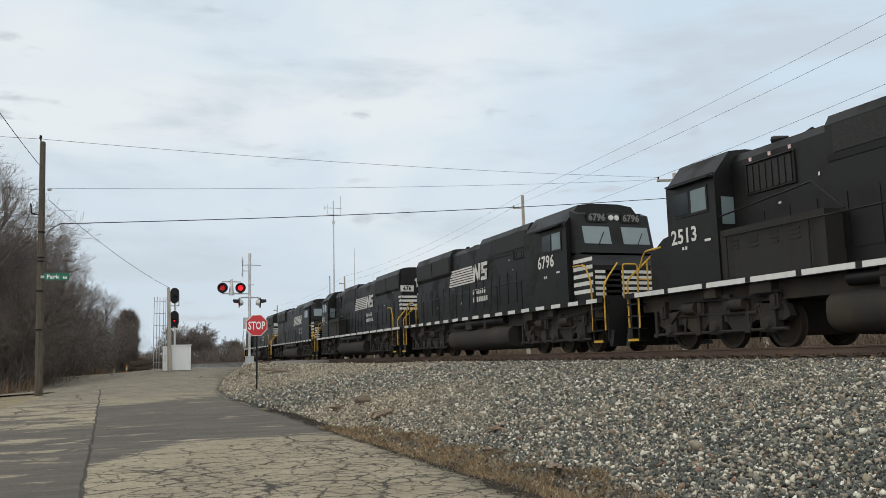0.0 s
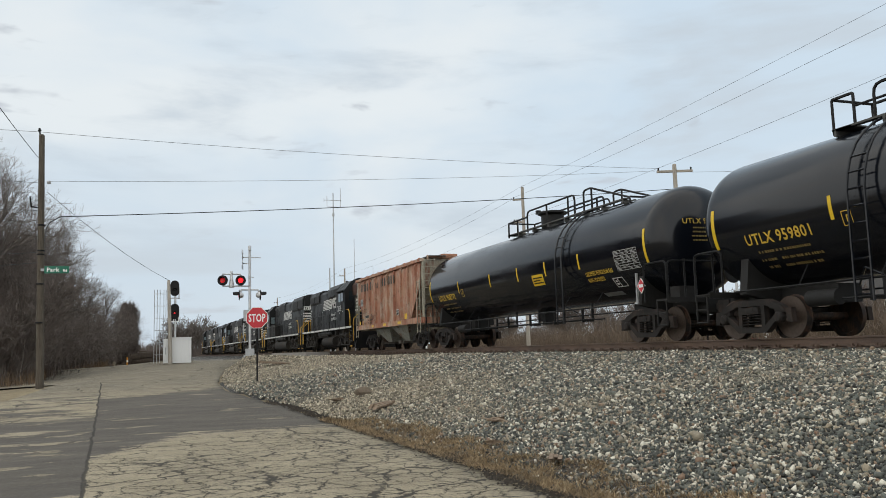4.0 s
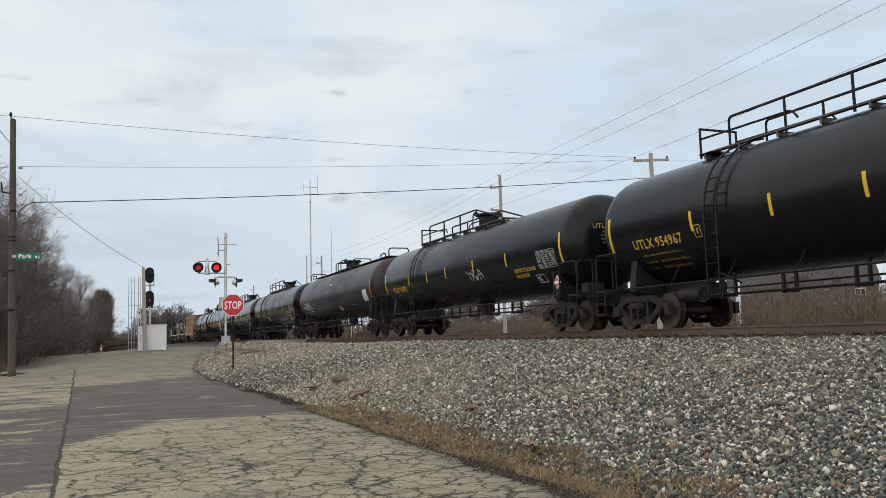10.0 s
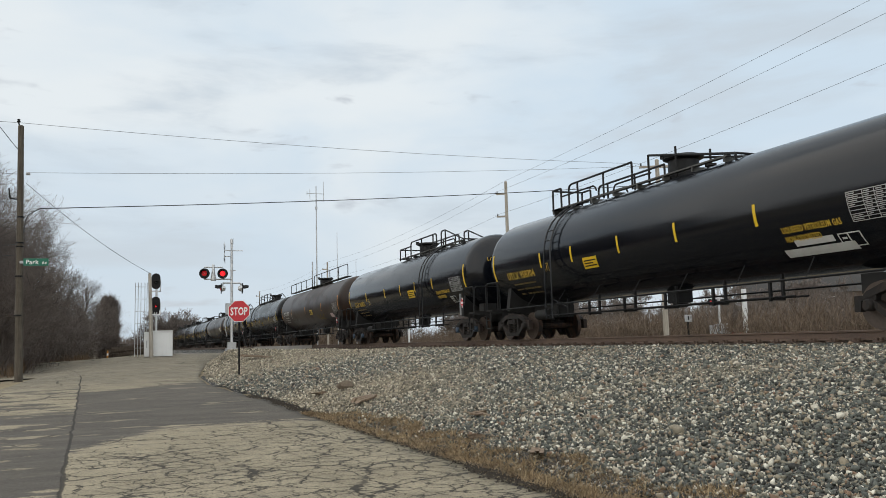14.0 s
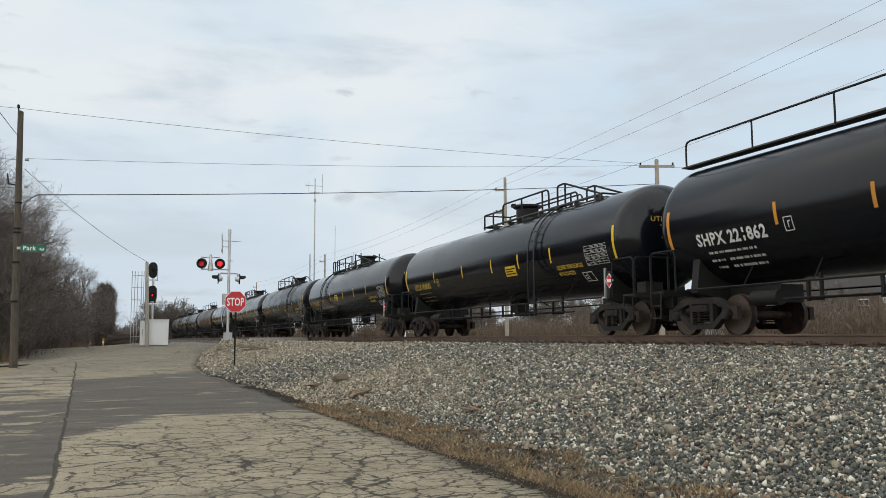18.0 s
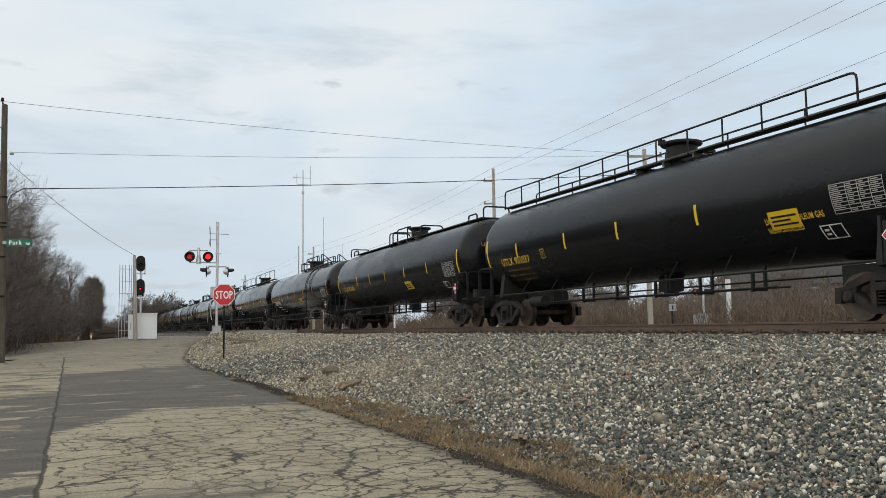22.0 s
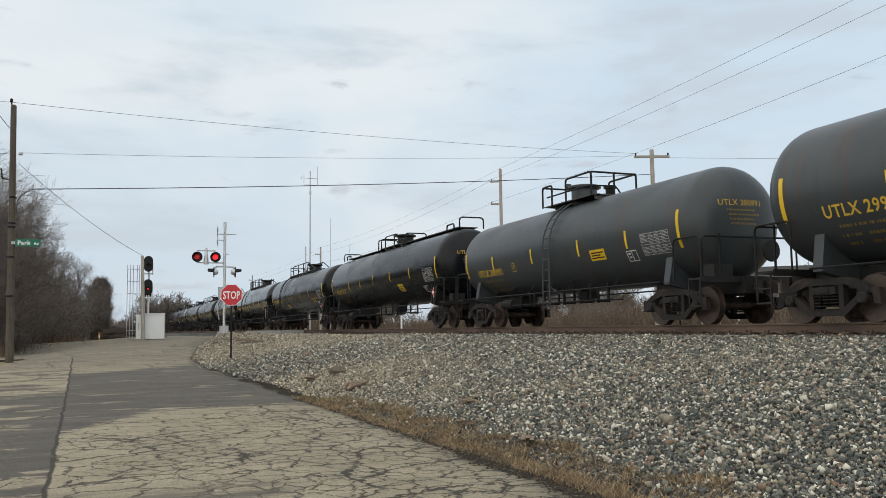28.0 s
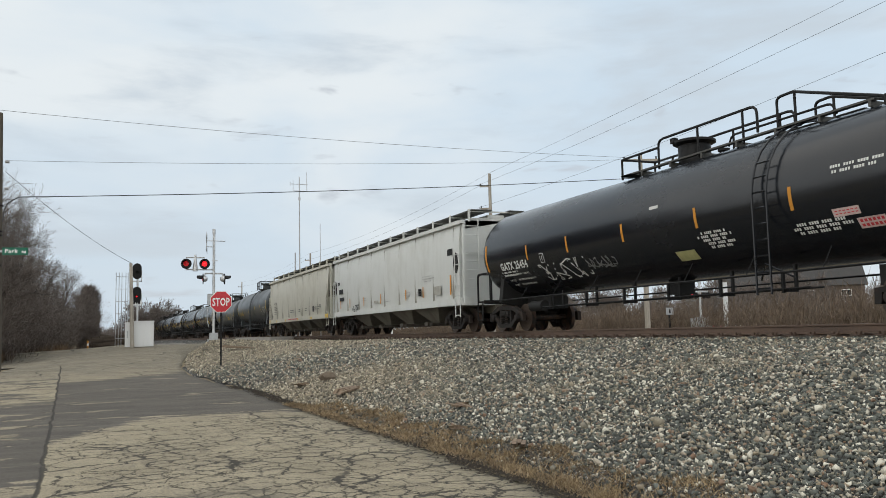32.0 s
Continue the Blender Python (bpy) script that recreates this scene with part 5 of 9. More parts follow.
# ---- covered hoppers ----
def covered_hopper(name, label, lead, ln, side, slope, bays, ribs, top=4.20, sill=1.02, curved=True, end=None, open_=1.25):
    """A covered hopper: bowed or ribbed sides, open slope-sheet ends with ladders, chutes between the trucks, roof walk on top."""
    car = thing(name, label, "hopper car", "hopper cars of the train", (0, lead - ln / 2, 0))
    half = ln / 2
    W = 1.56
    # body side: full at the top, cut back to the slope sheet at the ends
    bm = bmesh.new()
    ny = 24
    prof = [(W - 0.02, sill + 0.22), (W + (0.04 if curved else 0), sill + 1.0), (W + (0.05 if curved else 0), (sill + top) / 2 + 0.3), (W, top - 0.35), (W - 0.10, top - 0.02), (W - 0.6, top + 0.10), (0, top + 0.18)]
    full = prof + [(-x, z) for x, z in prof[-2::-1]]
    body = [(x, z) for x, z in full]
    # the ends slope inwards from the roof to the sill; the side sheet ends in a slanted edge
    def ring(y):
        return [bm.verts.new((x, y, z)) for x, z in body]
    ys = [half - 0.30] + [half - 0.30 - (ln - 0.6) * i / ny for i in range(1, ny)] + [-half + 0.30]
    rings = []
    for y in ys:
        r = []
        for x, z in body:
            f = (z - sill) / (top - sill)
            lim = half - 0.30 - open_ * max(0.0, 0.62 - f) / 0.62 if f < 0.62 else half - 0.30
            r.append(bm.verts.new((x, max(-lim, min(lim, y)), z)))
        rings.append(r)
    for a, b in zip(rings, rings[1:]):
        for i in range(len(body) - 1):
            try:
                bm.faces.new((a[i], a[i + 1], b[i + 1], b[i]))
            except ValueError:
                pass
    for r in (rings[0], rings[-1]):
        bm.faces.new(r)
    part("body", bm, side, car, smooth=True)
    if ribs:
        n = ribs
        for i in range(n):
            y = half - 0.9 - (ln - 1.8) * i / (n - 1)
            w = 0.06 if not curved else 0.011
            d = 0.11 if not curved else 0.012
            rb = bmesh.new()
            zb = sill + 0.25 + (1.2 if (i in (0, n - 1) and not curved) else 0)
            prism(rb, [(-(W + (0.06 if curved else 0.01)) - d, zb), (-(W + (0.03 if curved else 0)) + 0.05, zb), (-(W - 0.02), top - 0.1), (-(W) - d, top - 0.3)], "y", y - w, y + w)
            part("side_rib", rb, side if not curved else HOPPER_SEAM, car)
    # sills and top chord
    for s in (-1, 1):
        part("side_sill", boxes((s * (W - 0.06), s * (W + 0.06), -half + 0.05, half - 0.05, sill, sill + 0.27)) if s > 0 else boxes((-(W + 0.06), -(W - 0.06), -half + 0.05, half - 0.05, sill, sill + 0.27)), side, car, bevel=0.01)
        x0, x1 = (W - 0.1, W + 0.07) if s > 0 else (-W - 0.07, -W + 0.1)
        part("top_chord", boxes((x0, x1, -half + 0.05, half - 0.05, top - 0.14, top)), side, car, bevel=0.015)
    # ends
    for s in (-1, 1):
        ys_ = s * (half - 0.30)
        sl = bmesh.new()
        a = [(-W + 0.1, s * (half - 0.34), top - 1.25), (W - 0.1, s * (half - 0.34), top - 1.25), (W - 0.1, s * (half - 0.32 - open_), sill + 0.25), (-W + 0.1, s * (half - 0.32 - open_), sill + 0.25)]
        v0 = [sl.verts.new(p) for p in a]
        v1 = [sl.verts.new((p[0], p[1] - s * 0.05, p[2] - 0.03)) for p in a]
        sl.faces.new(v0)
        sl.faces.new(v1[::-1])
        for i in range(4):
            sl.faces.new((v0[i], v0[(i + 1) % 4], v1[(i + 1) % 4], v1[i]))
        part("slope_sheet", sl, slope, car)
        part("end_wall", boxes((-W + 0.05, W - 0.05, min(ys_, ys_ - s * 0.05), max(ys_, ys_ - s * 0.05) + 0.012, top - 1.3, top + 0.02)), end or side, car)
        for x in (-W + 0.03, W - 0.13):
            y = s * (half - 0.14)
            part("corner_post", boxes((x, x + 0.10, y - 0.08, y + 0.08, sill, top)), end or side, car)
            part("end_strut", boxes((x, x + 0.07, y - s * 0.95 - 0.04, y - s * 0.95 + 0.04, sill + 0.2, sill + 1.9)), side, car)
        part("end_sill", boxes((-W, W, min(s * half, s * (half - 0.22)), max(s * half, s * (half - 0.22)), sill - 0.02, sill + 0.26)), side, car, bevel=0.01)
        part("end_deck", boxes((-1.3, 1.3, min(s * (half - 0.1), s * (half - 1.7)), max(s * (half - 0.1), s * (half - 1.7)), sill - 0.05, sill + 0.03)), slope, car)
        part("brake_box", boxes((-0.9, -0.3, s * (half - 0.75) - 0.2, s * (half - 0.75) + 0.2, sill, sill + 0.5), (0.2, 0.8, s * (half - 0.7) - 0.15, s * (half - 0.7) + 0.15, sill, sill + 0.7)), slope, car, bevel=0.02)
        # ladders on the side and the end
        for x in (-W - 0.09,):
            yl = s * (half - 0.42)
            stl = rods(0.02, [(x, yl - 0.22, sill - 0.45), (x, yl - 0.22, sill + 2.0)], [(x, yl + 0.22, sill - 0.45), (x, yl + 0.22, sill + 2.0)])
            part("ladder", stl, end or side, car)
            for i in range(7):
                part("rung", rods(0.016, [(x, yl - 0.22, sill - 0.38 + i * 0.38), (x, yl + 0.22, sill - 0.38 + i * 0.38)]), end or side, car)
        for i in range(9):
            part("end_rung", rods(0.016, [(-W + 0.1, s * (half + 0.02), sill + 0.3 + i * 0.33), (-W + 0.62, s * (half + 0.02), sill + 0.3 + i * 0.33)]), end or side, car)
        part("end_stile", rods(0.02, [(-W + 0.62, s * (half + 0.02), sill + 0.2), (-W + 0.62, s * (half + 0.02), top)]), end or side, car)
        part("stub_sill", boxes((-0.3, 0.3, min(s * (half + 0.1), s * (half - 3.0)), max(s * (half + 0.1), s * (half - 3.0)), 0.72, sill)), slope, car)
        truck(car, s * (half - 1.75))
        coupler(car, s * (half + 0.05), s)
    # chutes
    inner = ln - 2 * 3.0
    for i in range(bays):
        y = inner / 2 - inner * (i + 0.5) / bays
        w = inner / bays * 0.46
        bm = bmesh.new()
        up = [(-1.35, y - w, sill + 0.02), (1.35, y - w, sill + 0.02), (1.35, y + w, sill + 0.02), (-1.35, y + w, sill + 0.02)]
        dn = [(-0.85, y - 0.34, 0.42), (0.85, y - 0.34, 0.42), (0.85, y + 0.34, 0.42), (-0.85, y + 0.34, 0.42)]
        u = [bm.verts.new(p) for p in up]
        d = [bm.verts.new(p) for p in dn]
        bm.faces.new(u)
        bm.faces.new(d[::-1])
        for j in range(4):
            bm.faces.new((u[j], u[(j + 1) % 4], d[(j + 1) % 4], d[j]))
        ch = part("hopper_chute", bm, PALE_CHUTE if not curved else SLOPE_GREY, car)
        part("outlet_gate", boxes((-1.2, 1.2, y - 0.38, y + 0.38, 0.33, 0.43), (-1.32, -1.2, y - 0.2, y + 0.2, 0.30, 0.46)), CHUTE, ch)
    part("centre_sill", boxes((-0.25, 0.25, -half + 2, half - 2, 0.72, sill)), slope, car)
    # roof walk
    up = 0.36 if curved else 0.10
    part("roof_walk", boxes((0.35, 1.0, -half - 0.1, half + 0.1, top + up, top + up + 0.035)), GRATE, car, "long grating walk on the roof")
    n = 11
    for i in range(n):
        y = half - 0.1 - (ln - 0.2) * i / (n - 1)
        part("walk_support", boxes((-1.28, -1.22, y - 0.05, y + 0.05, top - 0.05, top + up + 0.06), (-1.22, 1.22, y - 0.025, y + 0.025, top + up - 0.05, top + up - 0.002), (1.22, 1.28, y - 0.05, y + 0.05, top - 0.05, top + up)), side, car)
    part("side_walk", boxes((-1.2, -0.35, -half - 0.05, half + 0.05, top + up, top + up + 0.035)), GRATE, car, "long grating walk on the roof")
    for i in range(4 if bays > 2 else 3):
        k = 4 if bays > 2 else 3
        y = half - ln * (i + 0.5) / k
        part("roof_hatch", boxes((-0.35, 0.35, y - ln / k * 0.42, y + ln / k * 0.42, top + 0.14, top + 0.26)), side, car, bevel=0.03)
    return car, half


def flat_rects(car, name, x, half, rects, mat, label=""):
    vs, fs = strips(rects, lambda u, v: (x, half - u, v), 9)
    return part(name, flat_mesh(name, vs, fs, mat), None, car, label)


# ---- locomotives ----
def loco_truck(car, y, axles=3):
    base = boxes((-0.9, 0.9, -0.4, 0.4, 0.5, 0.95))
    L = 2.35 if axles == 3 else 1.55
    t = part("truck", cached(("lbol", axles), lambda: finish("truck", base, LOCO_TRUCK, bevel=0.03)) if ("lbol", axles) not in _cache else _cache[("lbol", axles)], None, car)
    t.location = (0, y, 0)
    pos = (-1.75, 0.0, 1.75) if axles == 3 else (-1.37, 1.37)

    def frame_mesh():
        bm = bmesh.new()
        top = [(-L, 0.66), (-L + 0.1, 0.92), (-L * 0.6, 0.98), (-L * 0.35, 1.10), (L * 0.35, 1.10), (L * 0.6, 0.98), (L - 0.1, 0.92), (L, 0.66)]
        bot = [(L * 0.93, 0.58), (L * 0.55, 0.62), (L * 0.42, 0.44), (L * 0.22, 0.44), (L * 0.12, 0.66), (-L * 0.12, 0.66), (-L * 0.22, 0.44), (-L * 0.42, 0.44), (-L * 0.55, 0.62), (-L * 0.93, 0.58)]
        prism(bm, top + bot, "x", -0.09, 0.09)
        return finish("truck_frame", bm, LOCO_TRUCK, bevel=0.03)

    def gear_mesh():
        bm = bmesh.new()
        for p in (0.0,):
            box(bm, -0.12, 0.10, p - 0.24, p + 0.24, 0.34, 0.80)
            lathe(bm, [(0.0, -0.2), (0.10, -0.2), (0.16, -0.12), (0.16, 0)], "x", 12, (0, p, 0.52))
            for q in (-0.33, 0.33):
                lathe(bm, [(0.085, 0), (0.085, 0.24)], "z", 10, (0, p + q, 0.62))
        return finish("axle_box", bm, LOCO_TRUCK)

    for s in (-1, 1):
        o = part("truck_frame", cached(("lframe", axles), frame_mesh), None, t)
        o.location = (s * 1.12, 0, 0)
        for p in pos:
            o = part("axle_box", cached("lgear", gear_mesh), None, t)
            o.matrix_basis = pose(s * 1.16, p, 0, 0, 0, 0 if s < 0 else 180)
        for p in (-L * 0.37, L * 0.37):
            o = part("brake_cylinder", cached("lbc", lambda: finish("brake_cylinder", cyl(bmesh.new(), (0, -0.24, 0), (0, 0.24, 0), 0.14, 12), LOCO_TRUCK, smooth=True)), None, t)
            o.location = (s * 1.30, p, 1.0)
        for p in pos:
            w = part("wheel", cached("lwheel", lambda: finish("wheel", wheel_mesh(0.508), LOCO_TRUCK, smooth=True)), None, t)
            w.matrix_basis = pose(s * 0.755, p, 0.508, 0, 0, 0 if s < 0 else 180)
    for s in (-1, 1):
        for p in pos:
            for q in (-0.36, 0.36):
                o = part("spring", cached("lspring", lambda: finish("spring", lathe(bmesh.new(), [(0.09, 0.80), (0.11, 0.84), (0.085, 0.88), (0.11, 0.93), (0.085, 0.98), (0.11, 1.03), (0.09, 1.08)], "z", 10), LOCO_TRUCK)), None, t)
                o.location = (s * 1.14, p + q, 0)
            o = part("sand_pipe", cached("lsand", lambda: finish("sand_pipe", rods(0.022, rounded([(0, 0, 1.35), (0, 0, 0.75), (0, 0.16, 0.42), (0, 0.2, 0.16)], 0.1)), LOCO_TRUCK)), None, t)
            o.location = (s * 0.98, p + 0.42, 0)
            o = part("brake_lever", cached("llever", lambda: finish("brake_lever", boxes((-0.03, 0.03, -0.05, 0.05, 0.36, 1.0), (-0.06, 0.05, -0.09, 0.09, 0.34, 0.44)), LOCO_TRUCK, bevel=0.01)), None, t)
            o.location = (s * 1.26, p + 0.62, 0)
        for p in (-L * 0.86, -L * 0.2, L * 0.2, L * 0.86):
            o = part("frame_bracket", cached("lbrk", lambda: finish("frame_bracket", boxes((-0.1, 0.1, -0.13, 0.13, 0.82, 1.24), (-0.14, 0.12, -0.07, 0.07, 0.90, 1.12)), LOCO_TRUCK, bevel=0.02)), None, t)
            o.location = (s * 1.22, p, 0)
    for p in pos:
        o = part("traction_motor", cached("lmotor", lambda: finish("traction_motor", boxes((-0.6, 0.6, -0.55, 0.55, 0.26, 1.0)), LOCO_TRUCK, bevel=0.06)), None, t)
        o.location = (0, p + 0.3, 0)
    part("air_line", cached(("lair", axles), lambda: finish("air_line", rods(0.028, rounded([(-1.34, -L, 1.2), (-1.36, -L * 0.5, 1.12), (-1.36, L * 0.4, 1.16), (-1.3, L * 0.7, 0.7), (-1.2, L * 0.95, 0.5)], 0.15)), DARK_STEEL)), None, t)
    part("brake_rigging", cached(("lrig", axles), lambda: finish("brake_rigging", rods(0.035, [(-1.28, -L, 0.40), (-1.28, L, 0.40)], [(-1.26, -L * 0.6, 0.78), (-1.26, L * 0.6, 0.84)], [(-1.28, -L * 0.5, 0.4), (-1.2, -L * 0.5, 0.8)], [(-1.28, L * 0.5, 0.4), (-1.2, L * 0.5, 0.8)]), LOCO_TRUCK)), None, t)
    return t


def locomotive(name, label, lead, ln, cab_north, number, axles=3, wide=False, rust=False, blister=0, logo=True, detail=True, high_nose=False, logo_u=9.7, dash=(0.62, 0.5)):
    """A hood locomotive. In its own frame the cab end points to -y; turned about when the cab leads to the north."""
    car = thing(name, label, "locomotive", "locomotives of the train", (0, lead - ln / 2, 0))
    half = ln / 2
    q = -1 if cab_north else 1            # which way the cab end points: -y * q
    W, DZ = 1.52, 1.56

    def Y(y):
        return y * q

    def bx(bm, x0, x1, y0, y1, z0, z1):
        a, b = sorted((Y(y0), Y(y1)))
        box(bm, x0, x1, a, b, z0, z1)

    def bxs(*l):
        bm = bmesh.new()
        for b in l:
            bx(bm, *b)
        return bm

    body = LOCO_BLACK
    # frame, walkway, white-edged sill
    part("underframe", bxs((-1.2, 1.2, -half + 0.4, half - 0.4, 1.02, 1.42)), LOCO_TRUCK, car)
    part("walkway", bxs((-W, W, -half, half, 1.42, DZ)), body, car, bevel=0.01)
    x = -W - 0.008
    rects = []
    u = 0.5
    while u < ln - 0.6:
        w = dash[0]
        rects.append((u, u + w, DZ - 0.13, DZ - 0.01))
        u += w + dash[1]
    flat_rects(car, "sill_stripe", x, half, rects, DECAL_WHITE, "dusty white edge stripes")
    # fuel tank and trucks
    t = bmesh.new()
    ov = [(1.46 * math.copysign(abs(math.cos(a)) ** 0.6, math.cos(a)), 0.68 + (0.47 if axles == 3 else 0.40) * math.copysign(abs(math.sin(a)) ** 0.6, math.sin(a))) for a in np.linspace(0, 2 * math.pi, 28, endpoint=False)]
    prism(t, ov, "y", *sorted((Y(-ln * 0.155), Y(ln * 0.165 if axles == 3 else ln * 0.05))))
    part("fuel_tank", t, LOCO_TRUCK, car, "dust-coated fuel tank", smooth=True)
    part("air_reservoir", cyl(bmesh.new(), (-1.28, Y(-ln * 0.13), 1.28), (-1.28, Y(ln * 0.14), 1.28), 0.15, 14), body, car, smooth=True)
    tk = half - (3.45 if axles == 3 else 2.75)
    rng = random.Random(hash_of(label) + 3)
    for i in range(6):
        y = Y(-half + 1.4 + (ln - 2.8) * (i + rng.uniform(0.2, 0.8)) / 6)
        w = rng.uniform(0.12, 0.35)
        part("equipment_box", boxes((-1.42, -1.15, y - w, y + w, rng.uniform(1.0, 1.2), 1.44)), LOCO_TRUCK, car, bevel=0.02)
    for s in (-1, 1):
        loco_truck(car, s * tk, axles)
        e = s * half
        part("pilot", boxes((-1.35, 1.35, min(e - s * 0.05, e + s * 0.05), max(e - s * 0.05, e + s * 0.05), 0.30, 1.44)), body, car, bevel=0.01)
        pl = bmesh.new()
        prism(pl, [(-1.30, 0.62), (-1.38, 0.16), (1.38, 0.16), (1.30, 0.62)], "y", *sorted((e + s * 0.08, e + s * 0.26)))
        part("snow_plough", pl, body, car)
        coupler(car, e - s * 0.15, s)
        for sx in (-1, 1):
            st = bmesh.new()
            for i in range(4):
                box(st, min(sx * 1.15, sx * 1.50), max(sx * 1.15, sx * 1.50), min(e - s * 0.05, e - s * 0.55), max(e - s * 0.05, e - s * 0.55), 0.28 + i * 0.32, 0.32 + i * 0.32)
            box(st, min(sx * 1.44, sx * 1.50), max(sx * 1.44, sx * 1.50), min(e - s * 0.55, e - s * 0.60), max(e - s * 0.55, e - s * 0.60), 0.28, DZ)
            part("step_well", st, body, car)
            part("step_edge", boxes((min(sx * 1.5, sx * 1.515), max(sx * 1.5, sx * 1.515), min(e - s * 0.05, e - s * 0.55), max(e - s * 0.05, e - s * 0.55), 0.27, 0.335)), HAND_YELLOW, car)
            part("corner_handrail", rods(0.026, rounded([(sx * 1.48, e - s * 0.62, 0.62), (sx * 1.48, e - s * 0.62, 2.05), (sx * 1.46, e - s * 0.98, 2.62), (sx * 1.46, e - s * 1.7, 2.64)], 0.14)), HAND_YELLOW, car, "yellow grab rail")
            part("corner_handrail", rods(0.026, rounded([(sx * 1.42, e - s * 0.02, 0.62), (sx * 1.42, e - s * 0.02, 1.95), (sx * 0.75, e - s * 0.30, 2.62)], 0.14)), HAND_YELLOW, car)
        part("end_railing", rods(0.024, rounded([(-0.75, e - s * 0.02, DZ), (-0.75, e - s * 0.02, 2.55), (-0.25, e - s * 0.02, 2.55), (-0.25, e - s * 0.02, 2.1), (0.25, e - s * 0.02, 2.1), (0.25, e - s * 0.02, 2.55), (0.75, e - s * 0.02, 2.55), (0.75, e - s * 0.02, DZ)], 0.08)), HAND_YELLOW, car)
    # hood lengths from the cab end
    cab0 = -half + (2.05 if wide else 2.1 if axles == 2 else 2.08)   # front of the cab
    cab1 = cab0 + (3.0 if wide else 2.35 if axles == 2 else 1.9)
    end = half - (0.80 if axles == 3 and not wide else 0.95)
    HW, HT = 0.92, (4.42 if axles == 2 else 4.58)
    up = HT - 4.42
    hood = bmesh.new()
    prism(hood, [(-HW, DZ), (-HW, HT - 0.22), (-HW + 0.14, HT - 0.02), (0, HT + 0.03), (HW - 0.14, HT - 0.02), (HW, HT - 0.22), (HW, DZ)], "y", *sorted((Y(cab1), Y(end))))
    part("long_hood", hood, body, car, bevel=0.03)
    if detail:
        # door seams, latches, louvres along the hood
        n = int((end - cab1) / 0.78)
        for i in range(n):
            y = cab1 + 0.25 + i * 0.78
            part("hood_door", bxs((-HW - 0.016, -HW, y + 0.04, y + 0.72, DZ + 0.35, 3.05)), body, car)
        for i in range(7):
            y = cab1 + 0.55 + i * 0.2
            part("louvre", bxs((-HW - 0.02, -HW, y, y + 0.15, 3.55, 4.15)), GRILLE, car)
        part("grille_frame", rods(0.02, [(-HW - 0.02, Y(cab1 + 0.5), 3.5), (-HW - 0.02, Y(cab1 + 2.0), 3.5), (-HW - 0.02, Y(cab1 + 2.0), 4.2), (-HW - 0.02, Y(cab1 + 0.5), 4.2), (-HW - 0.02, Y(cab1 + 0.5), 3.5)]), body, car)
        if axles == 3 and not wide:
            # dusty blower duct along the walkway behind the cab, with sets of louvres
            part("blower_duct", bxs((-1.40, -HW, cab1, cab1 + 3.15, DZ - 0.02, 2.72)), LOCO_DUST, car, "dust-coated duct along the walkway", bevel=0.03)
            for i in range(4):
                for j in range(3):
                    part("duct_louvre", bxs((-1.415, -1.40, cab1 + 0.35 + i * 0.62, cab1 + 0.62 + i * 0.62, 2.22 + j * 0.1, 2.26 + j * 0.1)), GRILLE, car)
            for i in range(3):
                part("warning_label", bxs((-HW - 0.012, -HW, cab1 + 0.60 + i * 0.62, cab1 + 0.68 + i * 0.62, 4.26, 4.35)), PINK_NOTICE, car, "small red and white warning label")
            rails = [(-1.42, Y(cab1 + 0.05), 3.05), (-1.42, Y(cab1 + 2.9), 3.3), (-1.46, Y(cab1 + 3.7), 2.62)]
            part("duct_handrail", rods(0.02, rails), body, car)
    # radiator section flares out at the rear end
    fl, fm = (0.10, 0.03) if axles == 3 else (0.06, 0.12)
    rz0 = 3.55 if axles == 3 else 3.62
    rad = bmesh.new()
    r0, r1 = end - (4.85 if axles == 3 else 3.6), end - 0.12
    prism(rad, [(-HW - 0.02, rz0), (-HW - fl, rz0 + 0.12), (-HW - fl, 4.25 + up), (-HW + 0.02, 4.52 + up), (HW - 0.02, 4.52 + up), (HW + fl, 4.25 + up), (HW + fl, rz0 + 0.12), (HW + 0.02, rz0)], "y", *sorted((Y(r0), Y(r1))))
    part("radiator_housing", rad, LOCO_RUST if rust else body, car, bevel=0.02)
    for a, b in ((r0 + 0.12, (r0 + r1) / 2 - 0.08), ((r0 + r1) / 2 + 0.08, r1 - 0.12)):
        part("radiator_grille", bxs((-HW - fl - 0.022, -HW - fl, a, b, rz0 + 0.16, 4.22 + up)), GRILLE, car)
    for i in range(3 if axles == 3 else 2):
        part("roof_fan", lathe(bmesh.new(), [(0.58, 4.46 + up), (0.58, 4.62 + up), (0.52, 4.66 + up), (0.0, 4.66 + up)], "z", 20, (0, Y(r0 + 0.85 + i * 1.5), 0)), body, car, smooth=True)
    mid = bmesh.new()
    m0, m1 = cab1 + (0.7 if axles == 2 or wide else 2.9), cab1 + (5.2 if wide else 6.2 if axles == 3 else 4.4)
    prism(mid, [(-HW - 0.02, 3.72), (-HW - fm, 3.85), (-HW - fm, 4.32 + up), (-HW + 0.1, 4.60 + up * 0.6), (HW - 0.1, 4.60 + up * 0.6), (HW + fm, 4.32 + up), (HW + fm, 3.85), (HW + 0.02, 3.72)], "y", *sorted((Y(m0), Y(m1))))
    part("brake_housing", mid, body, car, bevel=0.02)
    part("brake_grille", bxs((-HW - fm - 0.02, -HW - fm, m0 + 0.2, m0 + (3.0 if axles == 3 else 1.9), 3.88, 4.28 + up)), GRILLE, car)
